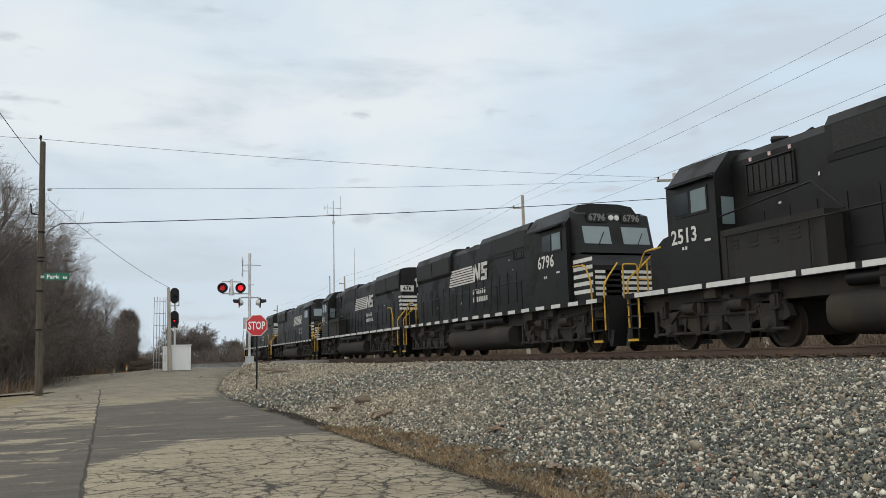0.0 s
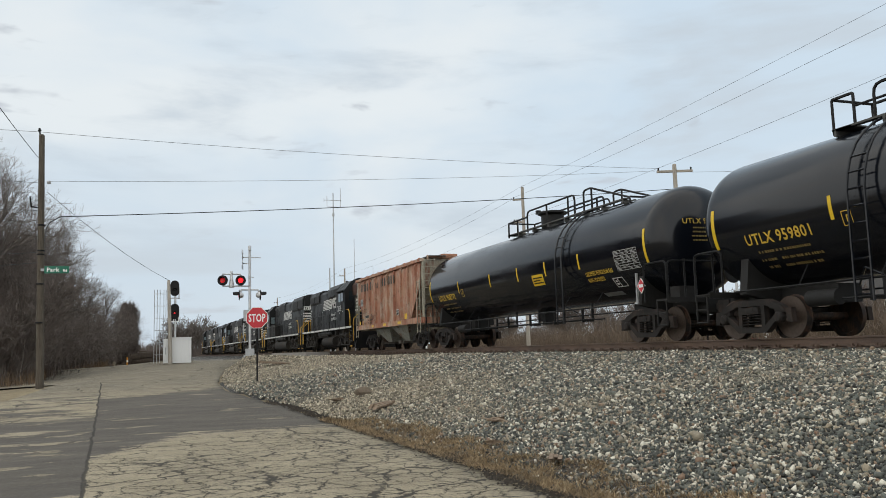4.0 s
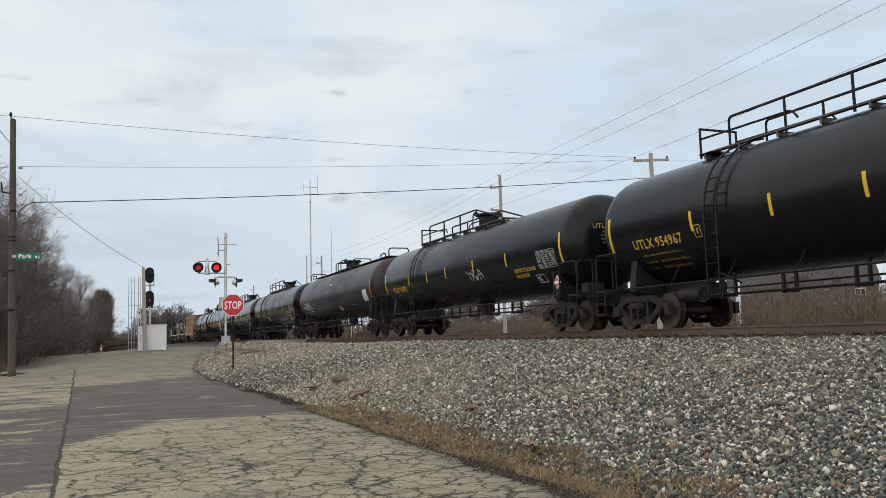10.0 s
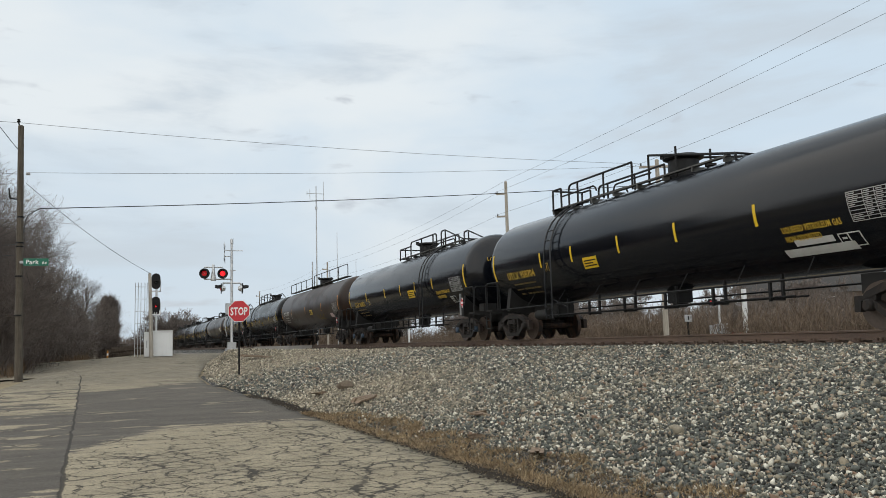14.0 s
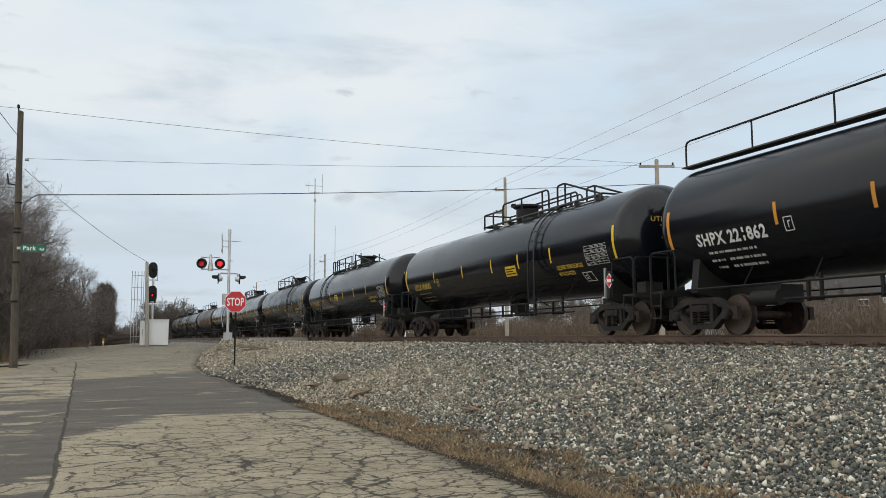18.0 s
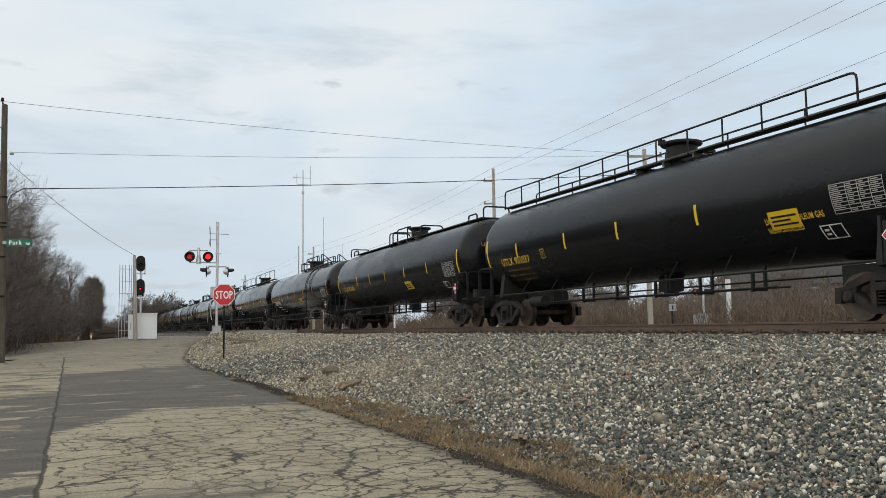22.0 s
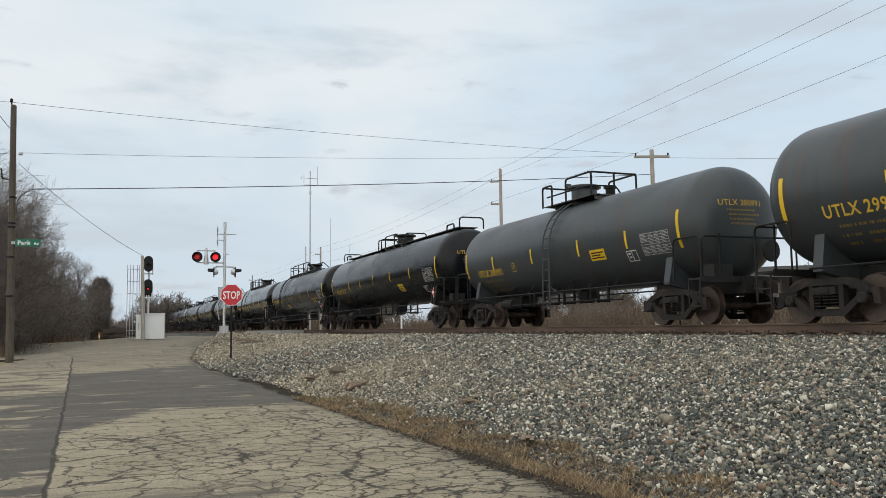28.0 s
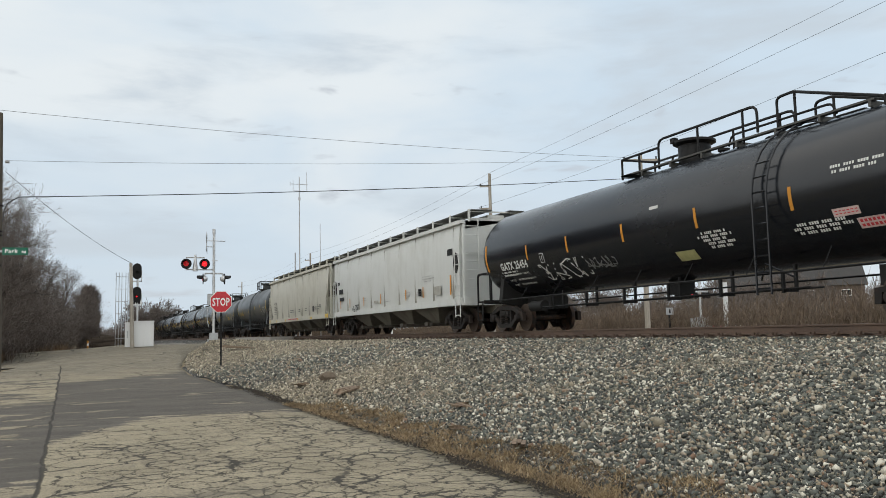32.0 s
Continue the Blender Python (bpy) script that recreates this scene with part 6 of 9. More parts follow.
    for i in range(2):
        part("exhaust_stack", boxes((-0.35, 0.35, Y(m1 + 0.8 + i * 1.1) - 0.25, Y(m1 + 0.8 + i * 1.1) + 0.25, HT - 0.02, HT + 0.16)), body, car, bevel=0.02)
    for yy in (m1 + 0.3, r0 - 0.4):
        part("lifting_eye", lathe(bmesh.new(), [(0.05, -0.03), (0.11, -0.03), (0.11, 0.03), (0.05, 0.03)], "y", 12, (-0.3, Y(yy), 4.62 if yy < m1 + 0.5 else HT + 0.12)), body, car)
    # cab
    CW = 1.46
    cab = bmesh.new()
    prism(cab, [(-CW, DZ), (-CW, 3.92 + up), (-CW + 0.48, 4.52 + up * 0.9), (-0.5, 4.64 + up * 0.6), (0.5, 4.64 + up * 0.6), (CW - 0.48, 4.52 + up * 0.9), (CW, 3.92 + up), (CW, DZ)], "y", *sorted((Y(cab0), Y(cab1))))
    part("cab", cab, body, car, bevel=0.025)
    for a, b in ((cab0 + 0.35, cab0 + 0.92), (cab0 + 1.02, cab0 + 1.58)):
        wf = part("window_frame", bxs((-CW - 0.02, -CW - 0.004, a - 0.05, b + 0.05, 3.16 + up * 0.5, 3.82 + up * 0.5)), body, car)
        part("window_pane", bxs((-CW - 0.03, -CW - 0.02, a, b, 3.22 + up * 0.5, 3.76 + up * 0.5)), GLASS if (a < cab0 + 0.5) != wide else SKYLIT_GLASS, wf)
    part("window_shade", bxs((-CW - 0.16, -CW, cab0 + 0.25, min(cab0 + 1.95, cab1 - 0.05), 3.86 + up, 3.90 + up)), body, car)
    part("drip_rail", bxs((-CW - 0.03, -CW - 0.0, cab0, cab1, 3.93 + up, 3.97 + up)), body, car)
    # cab back door recess
    part("rear_cab_window", bxs((-1.30, -0.95, cab1, cab1 + 0.012, 2.9, 3.55)), SKYLIT_GLASS, car)
    # nose
    nose0 = -half + (0.75 if axles == 2 or wide else 0.5)
    NW, NT = (1.30, 3.02) if wide else (0.95, 3.0)
    nose = bmesh.new()
    if high_nose:
        NT = 3.75
        prism(nose, [(-HW, DZ), (-HW, HT - 0.22), (-HW + 0.14, HT - 0.02), (0, HT + 0.03), (HW - 0.14, HT - 0.02), (HW, HT - 0.22), (HW, DZ)], "y", *sorted((Y(nose0), Y(cab0))))
        top_ = bmesh.new()
        prism(top_, [(-HW - 0.006, 3.55), (-HW - 0.006, HT - 0.22), (-HW + 0.13, HT - 0.012), (0, HT + 0.037), (HW - 0.13, HT - 0.012), (HW + 0.006, HT - 0.22), (HW + 0.006, 3.55)], "y", *sorted((Y(nose0 - 0.006), Y(cab0 - 0.02))))
        part("nose_top", top_, LOCO_RUST, car, "rust-stained top of the high nose")
    else:
        prism(nose, [(Y(cab0), DZ), (Y(cab0), NT + 0.10), (Y(nose0 + (cab0 - nose0) * 0.4), NT - 0.05), (Y(nose0), NT - 0.42), (Y(nose0), DZ)], "x", -NW, NW)
    part("nose", nose, body, car, "low front hood", bevel=0.05)
    if wide:
        hump = bmesh.new()
        prism(hump, [(Y(cab0), 3.0), (Y(cab0), 4.46), (Y(cab0 - 0.42), 4.30), (Y(cab0 - 0.72), 3.05)], "x", -1.30, 1.30)
        part("cab_front", hump, body, car, bevel=0.03)
        for sx in (-1, 1):
            wv = bmesh.new()
            a, b = sorted((sx * 0.22, sx * 1.18))
            vs = [wv.verts.new(p) for p in ((a, Y(cab0 - 0.668), 3.34), (b, Y(cab0 - 0.668), 3.34), (b, Y(cab0 - 0.53), 3.90), (a, Y(cab0 - 0.53), 3.90))]
            vs2 = [wv.verts.new(v.co + Vector((0, 0.02 * q, 0.01))) for v in vs]
            wv.faces.new(vs)
            wv.faces.new(vs2[::-1])
            for i in range(4):
                wv.faces.new((vs[i], vs[(i + 1) % 4], vs2[(i + 1) % 4], vs2[i]))
            part("windscreen", wv, SKYLIT_GLASS, car, "pale reflecting windscreen pane")
        for sx in (-0.7, 0.7):
            part("wiper", rods(0.012, [(sx, Y(cab0 - 0.70), 3.30), (sx + 0.25, Y(cab0 - 0.60), 3.72)]), DARK_STEEL, car)
        part("nose_door", bxs((-0.9, -0.35, nose0 - 0.012, nose0, DZ + 0.1, 2.5)), body, car)
        ny = cab0 - 0.46
        nb_z = 4.20
    else:
        for sx in (-1, 1):
            a, b = sorted((sx * 0.55, sx * 1.15))
            part("windscreen", bxs((a, b, cab0 - 0.02, cab0, 3.25, 3.85)), GLASS, car)
        ny = cab0 - 0.03
        nb_z = 4.28
    if high_nose:
        ny, nb_z = nose0 - 0.03, 3.62
    # number boards and headlights on both ends
    for s_end, yb, zb in ((-1, ny, nb_z), (1, end + 0.012, 3.62)):
        yy = Y(yb)
        way = 1 if (yy > 0) else -1
        for sx in (-1, 1):
            xa = sx * 0.62
            # the east board is grey instead of white: its shade is in the colour
            nb = part("number_board", boxes((xa - 0.36, xa + 0.36, min(yy, yy + way * 0.05), max(yy, yy + way * 0.05), zb - 0.16, zb + 0.16)), DARK_STEEL if (wide and s_end < 0) else DECAL_WHITE if sx * -1 > 0 else DECAL_GREY, car, "number board with bold numerals", bevel=0.015)
            if number:
                vs, fs = letters(number, 0.30, 1.02, 0.012)
                w = max(v[0] for v in vs)
                part("board_number", flat_mesh("board_number", [(way * -1 * (a - w / 2) * -1 * -1 + xa if way > 0 else (a - w / 2) + xa, yy + way * 0.056, zb - 0.10 + b) for a, b, _ in vs], fs, DECAL_GREY if (wide and s_end < 0) else GRILLE), None, nb)
        for dx in (-0.10, 0.10):
            part("headlight", lathe(bmesh.new(), [(0.0, 0), (0.085, 0), (0.085, 0.05), (0.0, 0.06)] if way > 0 else [(0.0, 0), (0.085, 0), (0.085, -0.05), (0.0, -0.06)], "y", 14, (dx, yy, zb if zb > 4 else zb + 0.46)), DECAL_WHITE, car, smooth=True)
    # white stripes on nose and hood end
    for (yy, hw, z0, z1) in ((nose0 - 0.012, (NW if not high_nose else HW) - 0.04, 2.50 if high_nose else DZ + 0.12, 3.34 if high_nose else NT - 0.5), (end + 0.010, HW - 0.02, 2.50, 3.34)):
        y_ = Y(yy)
        for i in range(4 if hw < 1.2 else 5):
            n_ = 4 if hw < 1.2 else 5
            z = z0 + (z1 - z0) * i / n_
            part("white_stripe", boxes((-hw, hw, min(y_, y_ + 0.004), max(y_, y_ + 0.004), z, z + (z1 - z0) / n_ * 0.55)), DECAL_WHITE, car)
    for i in range(5 if wide else 4):
        z = DZ + 0.22 + i * 0.24 if wide else 2.52 + i * 0.21
        if high_nose:
            part("white_stripe", bxs((-HW - 0.012, -HW - 0.004, nose0, nose0 + 0.62 - 0.09 * i, 2.52 + i * 0.21, 2.63 + i * 0.21)), DECAL_WHITE, car)
        if wide:
            part("white_stripe", bxs((-NW - 0.006, -NW, nose0 + 0.05, cab0 - 0.1, z, z + 0.12)), DECAL_WHITE, car)
        else:
            part("white_stripe", bxs((-HW - 0.012, -HW - 0.004, end - 0.35 - 0.06 * i, end, z, z + 0.11)), DECAL_WHITE, car)
    for y_ in ((Y(end + 0.014),) if not high_nose else (Y(end + 0.014), Y(nose0 - 0.016))):
        part("emblem_field", boxes((-0.05, 0.62, min(y_, y_ + 0.004), max(y_, y_ + 0.004), 2.5, 3.36)), DECAL_WHITE, car, "plain white field with a dark emblem")
        bm = bmesh.new()
        w_ = 1 if y_ > 0 else -1
        prism(bm, [(0.12, 2.58), (0.30, 2.84), (0.26, 3.12), (0.40, 3.30), (0.47, 3.10), (0.42, 2.86), (0.50, 2.62), (0.36, 2.74), (0.24, 2.66)], "y", *sorted((y_ + w_ * 0.005, y_ + w_ * 0.009)))
        part("emblem_mark", bm, DARK_STEEL, car)
    # side lettering
    if number:
        cab_left = max(Y(cab0), Y(cab1))
        yl = cab_left - (1.0 if wide else 0.45 if axles == 2 else 0.14)
        side_text("road_number", number, 0.56 if wide else 0.50, DECAL_WHITE, car, -CW - 0.02, yl, 2.80 if wide else 2.62, spacing=1.05, bold=0.012)
        flat_rects(car, "stencil", -CW - 0.018, half, [(half - yl + 0.42, half - yl + 0.50, 2.44, 2.52), (half - yl + 0.54, half - yl + 0.62, 2.44, 2.52), (half - yl + 1.30, half - yl + 1.52, 2.54, 2.60)], DECAL_WHITE)
    if logo:
        xl = -HW - 0.042
        left = half - logo_u
        rects = []
        for i in range(7):
            z = 3.02 + i * 0.106
            rects.append((half - left + 0.05 * i, half - left + 2.86 - 0.015 * i, z, z + 0.068))
        flat_rects(car, "emblem_stripe", xl, half, rects, DECAL_WHITE, "slanted white bars of the railway's emblem")
        bm = bmesh.new()
        for k_, w in ((2.80, 0.22), (3.34, 0.22)):
            y = left - k_
            prism(bm, [(y, 3.02), (y - w, 3.02), (y - w - 0.10, 3.74), (y - 0.10, 3.74)], "x", xl - 0.004, xl)
        prism(bm, [(left - 2.90, 3.74), (left - 3.14, 3.74), (left - 3.56, 3.02), (left - 3.32, 3.02)], "x", xl - 0.004, xl)
        for zz, sh in ((3.02, 0.0), (3.30, 0.04), (3.59, 0.08)):
            prism(bm, [(left - 3.66 - sh, zz), (left - 4.26 - sh, zz), (left - 4.29 - sh, zz + 0.15), (left - 3.69 - sh, zz + 0.15)], "x", xl - 0.004, xl)
        prism(bm, [(left - 3.72, 3.37), (left - 3.92, 3.37), (left - 3.96, 3.62), (left - 3.76, 3.62)], "x", xl - 0.004, xl)
        prism(bm, [(left - 4.06, 3.10), (left - 4.27, 3.10), (left - 4.30, 3.38), (left - 4.10, 3.38)], "x", xl - 0.004, xl)
        part("emblem", bm, DECAL_WHITE, car, "blocky white emblem")
        rects = []
        rng = random.Random(hash_of(name + str(number)))
        for row in range(2):
            u = half - left + 2.75
            for i in range(7 if row == 0 else 8):
                rects.append((u, u + 0.115, 2.50 - row * 0.32, 2.70 - row * 0.32))
                u += 0.20
        flat_rects(car, "lettering", xl, half, rects, DECAL_WHITE, "two rows of white block lettering")
    # side handrail
    part("side_handrail", rods(0.02, [(-W + 0.04, Y(cab1 + 0.2), 2.55), (-W + 0.04, Y(end - 0.2), 2.55)]), body, car)
    n = 7
    for i in range(n):
        y = cab1 + 0.3 + (end - cab1 - 0.6) * i / (n - 1)
        part("stanchion", rods(0.02, [(-W + 0.04, Y(y), DZ), (-W + 0.04, Y(y), 2.55)]), body, car)
    # roof rail at the hood end, small marks along the hood
    part("roof_grab", rods(0.018, rounded([(-0.55, Y(end - 0.1), HT - 0.02), (-0.55, Y(end - 0.1), HT + 0.16), (0.45, Y(end - 0.1), HT + 0.16), (0.45, Y(end - 0.1), HT - 0.02)], 0.05)), DARK_STEEL, car)
    if detail:
        rng = random.Random(hash_of(label))
        marks = []
        for i in range(9):
            u = (half - Y(cab1)) + (1 if not cab_north else 1) * 0.0 + rng.uniform(0.06, 0.94) * (Y(cab1) - Y(end)) if cab_north else (half - Y(end)) + rng.uniform(0.06, 0.94) * (Y(end) - Y(cab1))
            z = rng.choice((2.2, 2.9, 3.12, 3.5))
            marks.append((u, u + rng.uniform(0.04, 0.1), z, z + rng.uniform(0.04, 0.08)))
        flat_rects(car, "notice_print", -HW - 0.035, half, marks, DECAL_WHITE)
    # horn, bell, antenna
    horn = bmesh.new()
    for i, xx in enumerate((-0.3, 0.0, 0.3)):
        cyl(horn, (xx, Y(cab1 + 1.2), 4.74), (xx, Y(cab1 + 1.2) + 0.45 * (1 if i != 1 else -1), 4.78), 0.03, 8, 0.10)
    part("air_horn", horn, DARK_STEEL, car)
    part("roof_box", bxs((-0.4, 0.4, cab0 + 0.6, cab0 + 1.5, 4.55, 4.76)), body, car, bevel=0.03)
    return car


def hash_of(s):
    return sum((i + 1) * ord(c) for i, c in enumerate(s))


# ---- the train, from its head to the last car seen ----
def build_train():
    T = []
    T.append(locomotive("locomotive", "black hood locomotive with white stripes at the head of the train", 105.4, 21.2, True, "", detail=False))
    T.append(locomotive("locomotive", "black wide-cab locomotive with white nose stripes", 83.6, 21.2, False, "", wide=True, detail=False))
    T.append(locomotive("locomotive", "black hood locomotive with white emblem and striped hood end", 61.6, 20.35, True, "676", dash=(1.3, 0.18)))
    T.append(locomotive("locomotive", "black wide-cab locomotive with white emblem and yellow grab rails", 40.25, 19.3, False, "6796", wide=True, logo_u=5.45))
    T.append(locomotive("locomotive", "black hood locomotive with white emblem and dusty trucks", 19.75, 20.35, True, "2513", logo_u=9.45, dash=(1.35, 0.16)))
    T.append(locomotive("locomotive", "sooty black four-axle locomotive with rust on its hood", -1.55, 16.75, False, "2835", axles=2, rust=False, high_nose=True, logo_u=5.8, dash=(1.5, 0.12)))
    car, half = covered_hopper("covered_hopper", "rusted red-brown covered hopper with pale stained ends", -19.75, 12.4, HOPPER_RUST, HOPPER_END, 2, 10, top=4.22, sill=1.2, curved=False, end=HOPPER_END, open_=1.9)
    for n, u, w, h in ((7, 1.45, 0.17, 0.42), (3, 4.35, 0.14, 0.30), (7, 5.55, 0.20, 0.44)):
        rects = []
        for i in range(n):
            rects.append((u, u + w, 3.40, 3.40 + h))
            u += w * 2.0
        flat_rects(car, "lettering", -1.66, half, rects, FADED_GREEN, "row of dark block lettering")
    flat_rects(car, "paint_patch", -1.655, half, [(1.30, 1.85, 2.56, 2.96)], PALE_PATCH)
    side_text("car_number", "NW", 0.40, FADED_GREEN, car, -1.66, half - 1.36, 2.62)
    side_text("car_number", "182 517", 0.40, FADED_GREEN, car, -1.66, half - 1.30, 2.10, spacing=1.12)
    flat_rects(car, "stencil", -1.655, half, [(2.35, 3.05, 1.84, 1.98)], FADED_GREEN)
    flat_rects(car, "stencil", -1.655, half, [(1.6, 2.0, 1.72, 1.84)], FADED_GREEN)
    flat_rects(car, "data_stencil", -1.655, half, [(2.9 + i * 0.12, 2.97 + i * 0.12, 1.66 - 0.16 * j, 1.74 - 0.16 * j) for i in range(7) for j in range(2)], FADED_GREEN)
    for a, b, c, d in ((0.98, 1.30, 1.50, 1.70), (3.55, 3.95, 1.27, 1.40), (5.85, 6.40, 1.27, 1.40), (8.50, 9.05, 1.27, 1.40), (9.80, 10.25, 1.48, 1.74)):
        flat_rects(car, "patch", -1.655 if c > 1.4 else -1.625, half, [(a, b, c, d)], YELLOW_SHEET, "yellow reflective patch")
    flat_rects(car, "stencil_box", -1.655, half, [(8.45, 8.85, 1.72, 2.02)], DECAL_WHITE, "white framed stencil box")
    for r in ((8.48, 8.82, 1.75, 1.86), (8.48, 8.63, 1.89, 1.99), (8.66, 8.82, 1.89, 1.99)):
        flat_rects(car, "box_mark", -1.659, half, [r], DARK_STEEL)
    scrawl(car, lambda u, v, l=0: (-1.66, half - u, v), lambda z: z, 9, 3.75, 1.62, 0.7, 0.4, SPRAY_RED)
    T.append(car)
    Y, W_, O = DECAL_YELLOW, DECAL_WHITE, DECAL_ORANGE
    b1 = (3.5, 6.8, 9.25, 11.37, 13.6)
    b2 = (3.25, 5.35, 7.65, 10.4, 13.2)
    b3 = (3.5, 5.7, 8.75, 11.1, 13.55)

    def gl(num, lead, lab, bars=None, lad=4.3, st=(6.7, 2.2, 0.80, 0.34, 0.1), plat=(2.87, 11.45), style="slant", mat=T_GLOSS, lc=17.15, **k):
        bars = bars or (b3 if style == "slant" else b2)
        k.setdefault("dome", 9.3 if plat[0] > 5 else 9.05)
        T.append(tank_car("tank_car", lab, lead, lc, mat, "UTLX", num, Y, YELLOW_SHEET, bars, style, ladder=lad, plat=plat, sticker=st, cap=k.pop("cap", None), **k))

    def patch(rects, m, nm="paint_patch", lab=""):
        return lambda car, surf, arc, lay, lc, half: lay(nm, [(a, b, arc(c), arc(d)) for a, b, c, d in rects], m, lab)

    gl("958772", -33.0, "glossy black pressure tank car with yellow bars", bars=b1, lad=12.65, st=(10.3, 2.0, 0.82, 0.36, 0.1), plat=(6.74, 15.0), extra=patch([(14.05, 15.05, 1.40, 1.50)], DECAL_GREY))
    gl("959801", -53.0, "glossy black pressure tank car with a side ladder")
    gl("959868", -73.3, "glossy black tank car with a white painted-out patch", lc=16.85, bars=(3.5, 5.7, 8.65, 10.9, 13.3), extra=patch([(13.9, 15.1, 1.50, 1.66)], W_))
    gl("955713", -93.4, "dull black pressure tank car with yellow lettering", mat=T_MATT, plat=(2.74, 11.46), st=(5.65, 1.68, 0.78, 0.30, -0.25), style="wing")

    def e_extra(car, surf, arc, lay, lc, half):
        lay("paint_patch", [(4.3, 4.55, arc(1.95), arc(2.08)), (4.75, 4.9, arc(1.88), arc(2.12)), (4.9, 5.2, arc(1.86), arc(1.96)), (6.2, 6.35, arc(2.55), arc(2.8))], DECAL_GREY)
        lay("stencil", [(7.9 + 0.1 * i, 7.97 + 0.1 * i, arc(3.30), arc(3.34)) for i in range(9)] + [(8.2 + 0.1 * i, 8.27 + 0.1 * i, arc(3.22), arc(3.26)) for i in range(4)] + [(12.7 + 0.1 * i, 12.77 + 0.1 * i, arc(1.84), arc(1.88)) for i in range(8)] + [(0.7 + 0.1 * i, 0.77 + 0.1 * i, arc(2.12), arc(2.18)) for i in range(22)] + [(0.8 + 0.1 * i, 0.87 + 0.1 * i, arc(2.0), arc(2.06)) for i in range(24)], W_)
        lay("notice", [(15.4, 16.2, arc(1.95), arc(2.55))], DECAL_WHITE)
        lay("notice", [(9.70, 10.38, arc(1.64), arc(1.90))], PALE_YELLOW)
        for u in (3.05, 5.95, 8.65, 11.45):
            vs, fs = strips([(u, u + 0.09, arc(1.30), arc(1.62))], lambda p, q: surf(p - 0.45 * (q - arc(1.45)), q))
            part("reflector", flat_mesh("reflector", vs, fs, O), None, car)

    T.append(tank_car("tank_car", "grimy worn black tank car with rust streaks", -113.45, 16.9, T_WORN, "EPCX", "3341", W_, O, (), "hoops", dome=8.5, plat=(7.2, 10.2), num_z=-0.52, gas=False, panel=False, placard=False, extra=e_extra))
    gl("955581", -133.1, "dull black tank car with sprayed scrawls", mat=T_MATT, bars=(3.38, 5.68, 7.84, 10.61, 13.4), plat=(2.8, 11.5), st=None, style="wing",
       extra=lambda car, surf, arc, lay, lc, half: (scrawl(car, surf, arc, 3, 5.6, 1.38, 3.1, 0.42, SPRAY_RED), scrawl(car, surf, arc, 8, 10.05, 2.0, 1.2, 0.42, PALE_PATCH), lay("paint_patch", [(5.9, 6.15, arc(1.45), arc(1.55))], DECAL_GREY)))
    gl("954967", -153.0, "dull black pressure tank car with handrails by the manway", mat=T_MATT, bars=(3.4, 5.95, 8.3, 10.8, 13.4), plat=(2.8, 11.5), style="wing", st=(9.2, 1.9, 0.5, 0.28, 0), gas=False)
    T.append(tank_car("tank_car", "rusty brown tank car with a stepped railing on top", -172.9, 18.3, T_BROWN, "EPCX", "3387", W_, O, (3.9, 8.8, 13.8), "step", num_z=-0.36, num_s=1.2, plat=(7.0, 11.0), sticker=(10.2, 2.12, 0.8, 0.32, 0), gas=False,
                      extra=lambda car, surf, arc, lay, lc, half: (scrawl(car, surf, arc, 21, 3.6, 1.72, 2.6, 0.42, DECAL_GREY), scrawl(car, surf, arc, 22, 12.2, 1.7, 1.8, 0.4, DECAL_DIM), lay("notice", [(15.7, 16.5, arc(1.75), arc(2.0))], PINK_NOTICE))))
    gl("958822", -194.0, "new-looking glossy black pressure tank car", bars=b1, lad=12.65, st=(10.3, 2.05, 0.85, 0.34, 0.1), plat=(6.74, 15.0), cap=1)
    gl("958704", -214.0, "glossy black tank car with a white painted-out patch", bars=(3.5, 5.45, 7.95, 10.45, 13.2), st=(6.0, 2.0, 0.75, 0.32, 0.1), extra=patch([(13.6, 15.4, 1.55, 1.70), (14.0, 15.0, 1.74, 1.86)], W_))
    gl("955684", -233.9, "dull black pressure tank car with yellow lettering", mat=T_MATT, lad=12.2, st=(10.0, 1.8, 0.8, 0.34, -0.2), plat=(2.8, 11.5), style="wing")
    gl("958639", -253.3, "glossy black pressure tank car with end railings", lad=4.0)
    gl("958683", -273.6, "glossy black pressure tank car with a long platform", lad=12.65, bars=(3.5, 6.55, 9.25, 11.37, 13.6), st=(10.3, 2.05, 0.82, 0.34, 0.1), plat=(6.74, 15.0))
    T.append(tank_car("tank_car", "satin black tank car with white lettering and stepped railing", -293.2, 16.75, T_SATIN, "SHPX", "221862", W_, O, (3.54, 5.95, 8.1, 10.75, 13.4), "step", num_s=1.15, plat=(7.0, 11.0), sticker=(8.5, 1.75, 0.6, 0.26, 0), gas=False,
                      extra=lambda car, surf, arc, lay, lc, half: [side_text("lettering", s, 0.24, W_, car, 0, 0, 0, lambda a, b, z=z: surf(13.9 + a * 0.7, arc(z) + b), 1.0) for s, z in (("ODORIZED", 2.62), ("LIQUEFIED", 2.34), ("PETROLEUM GAS", 2.06))]))
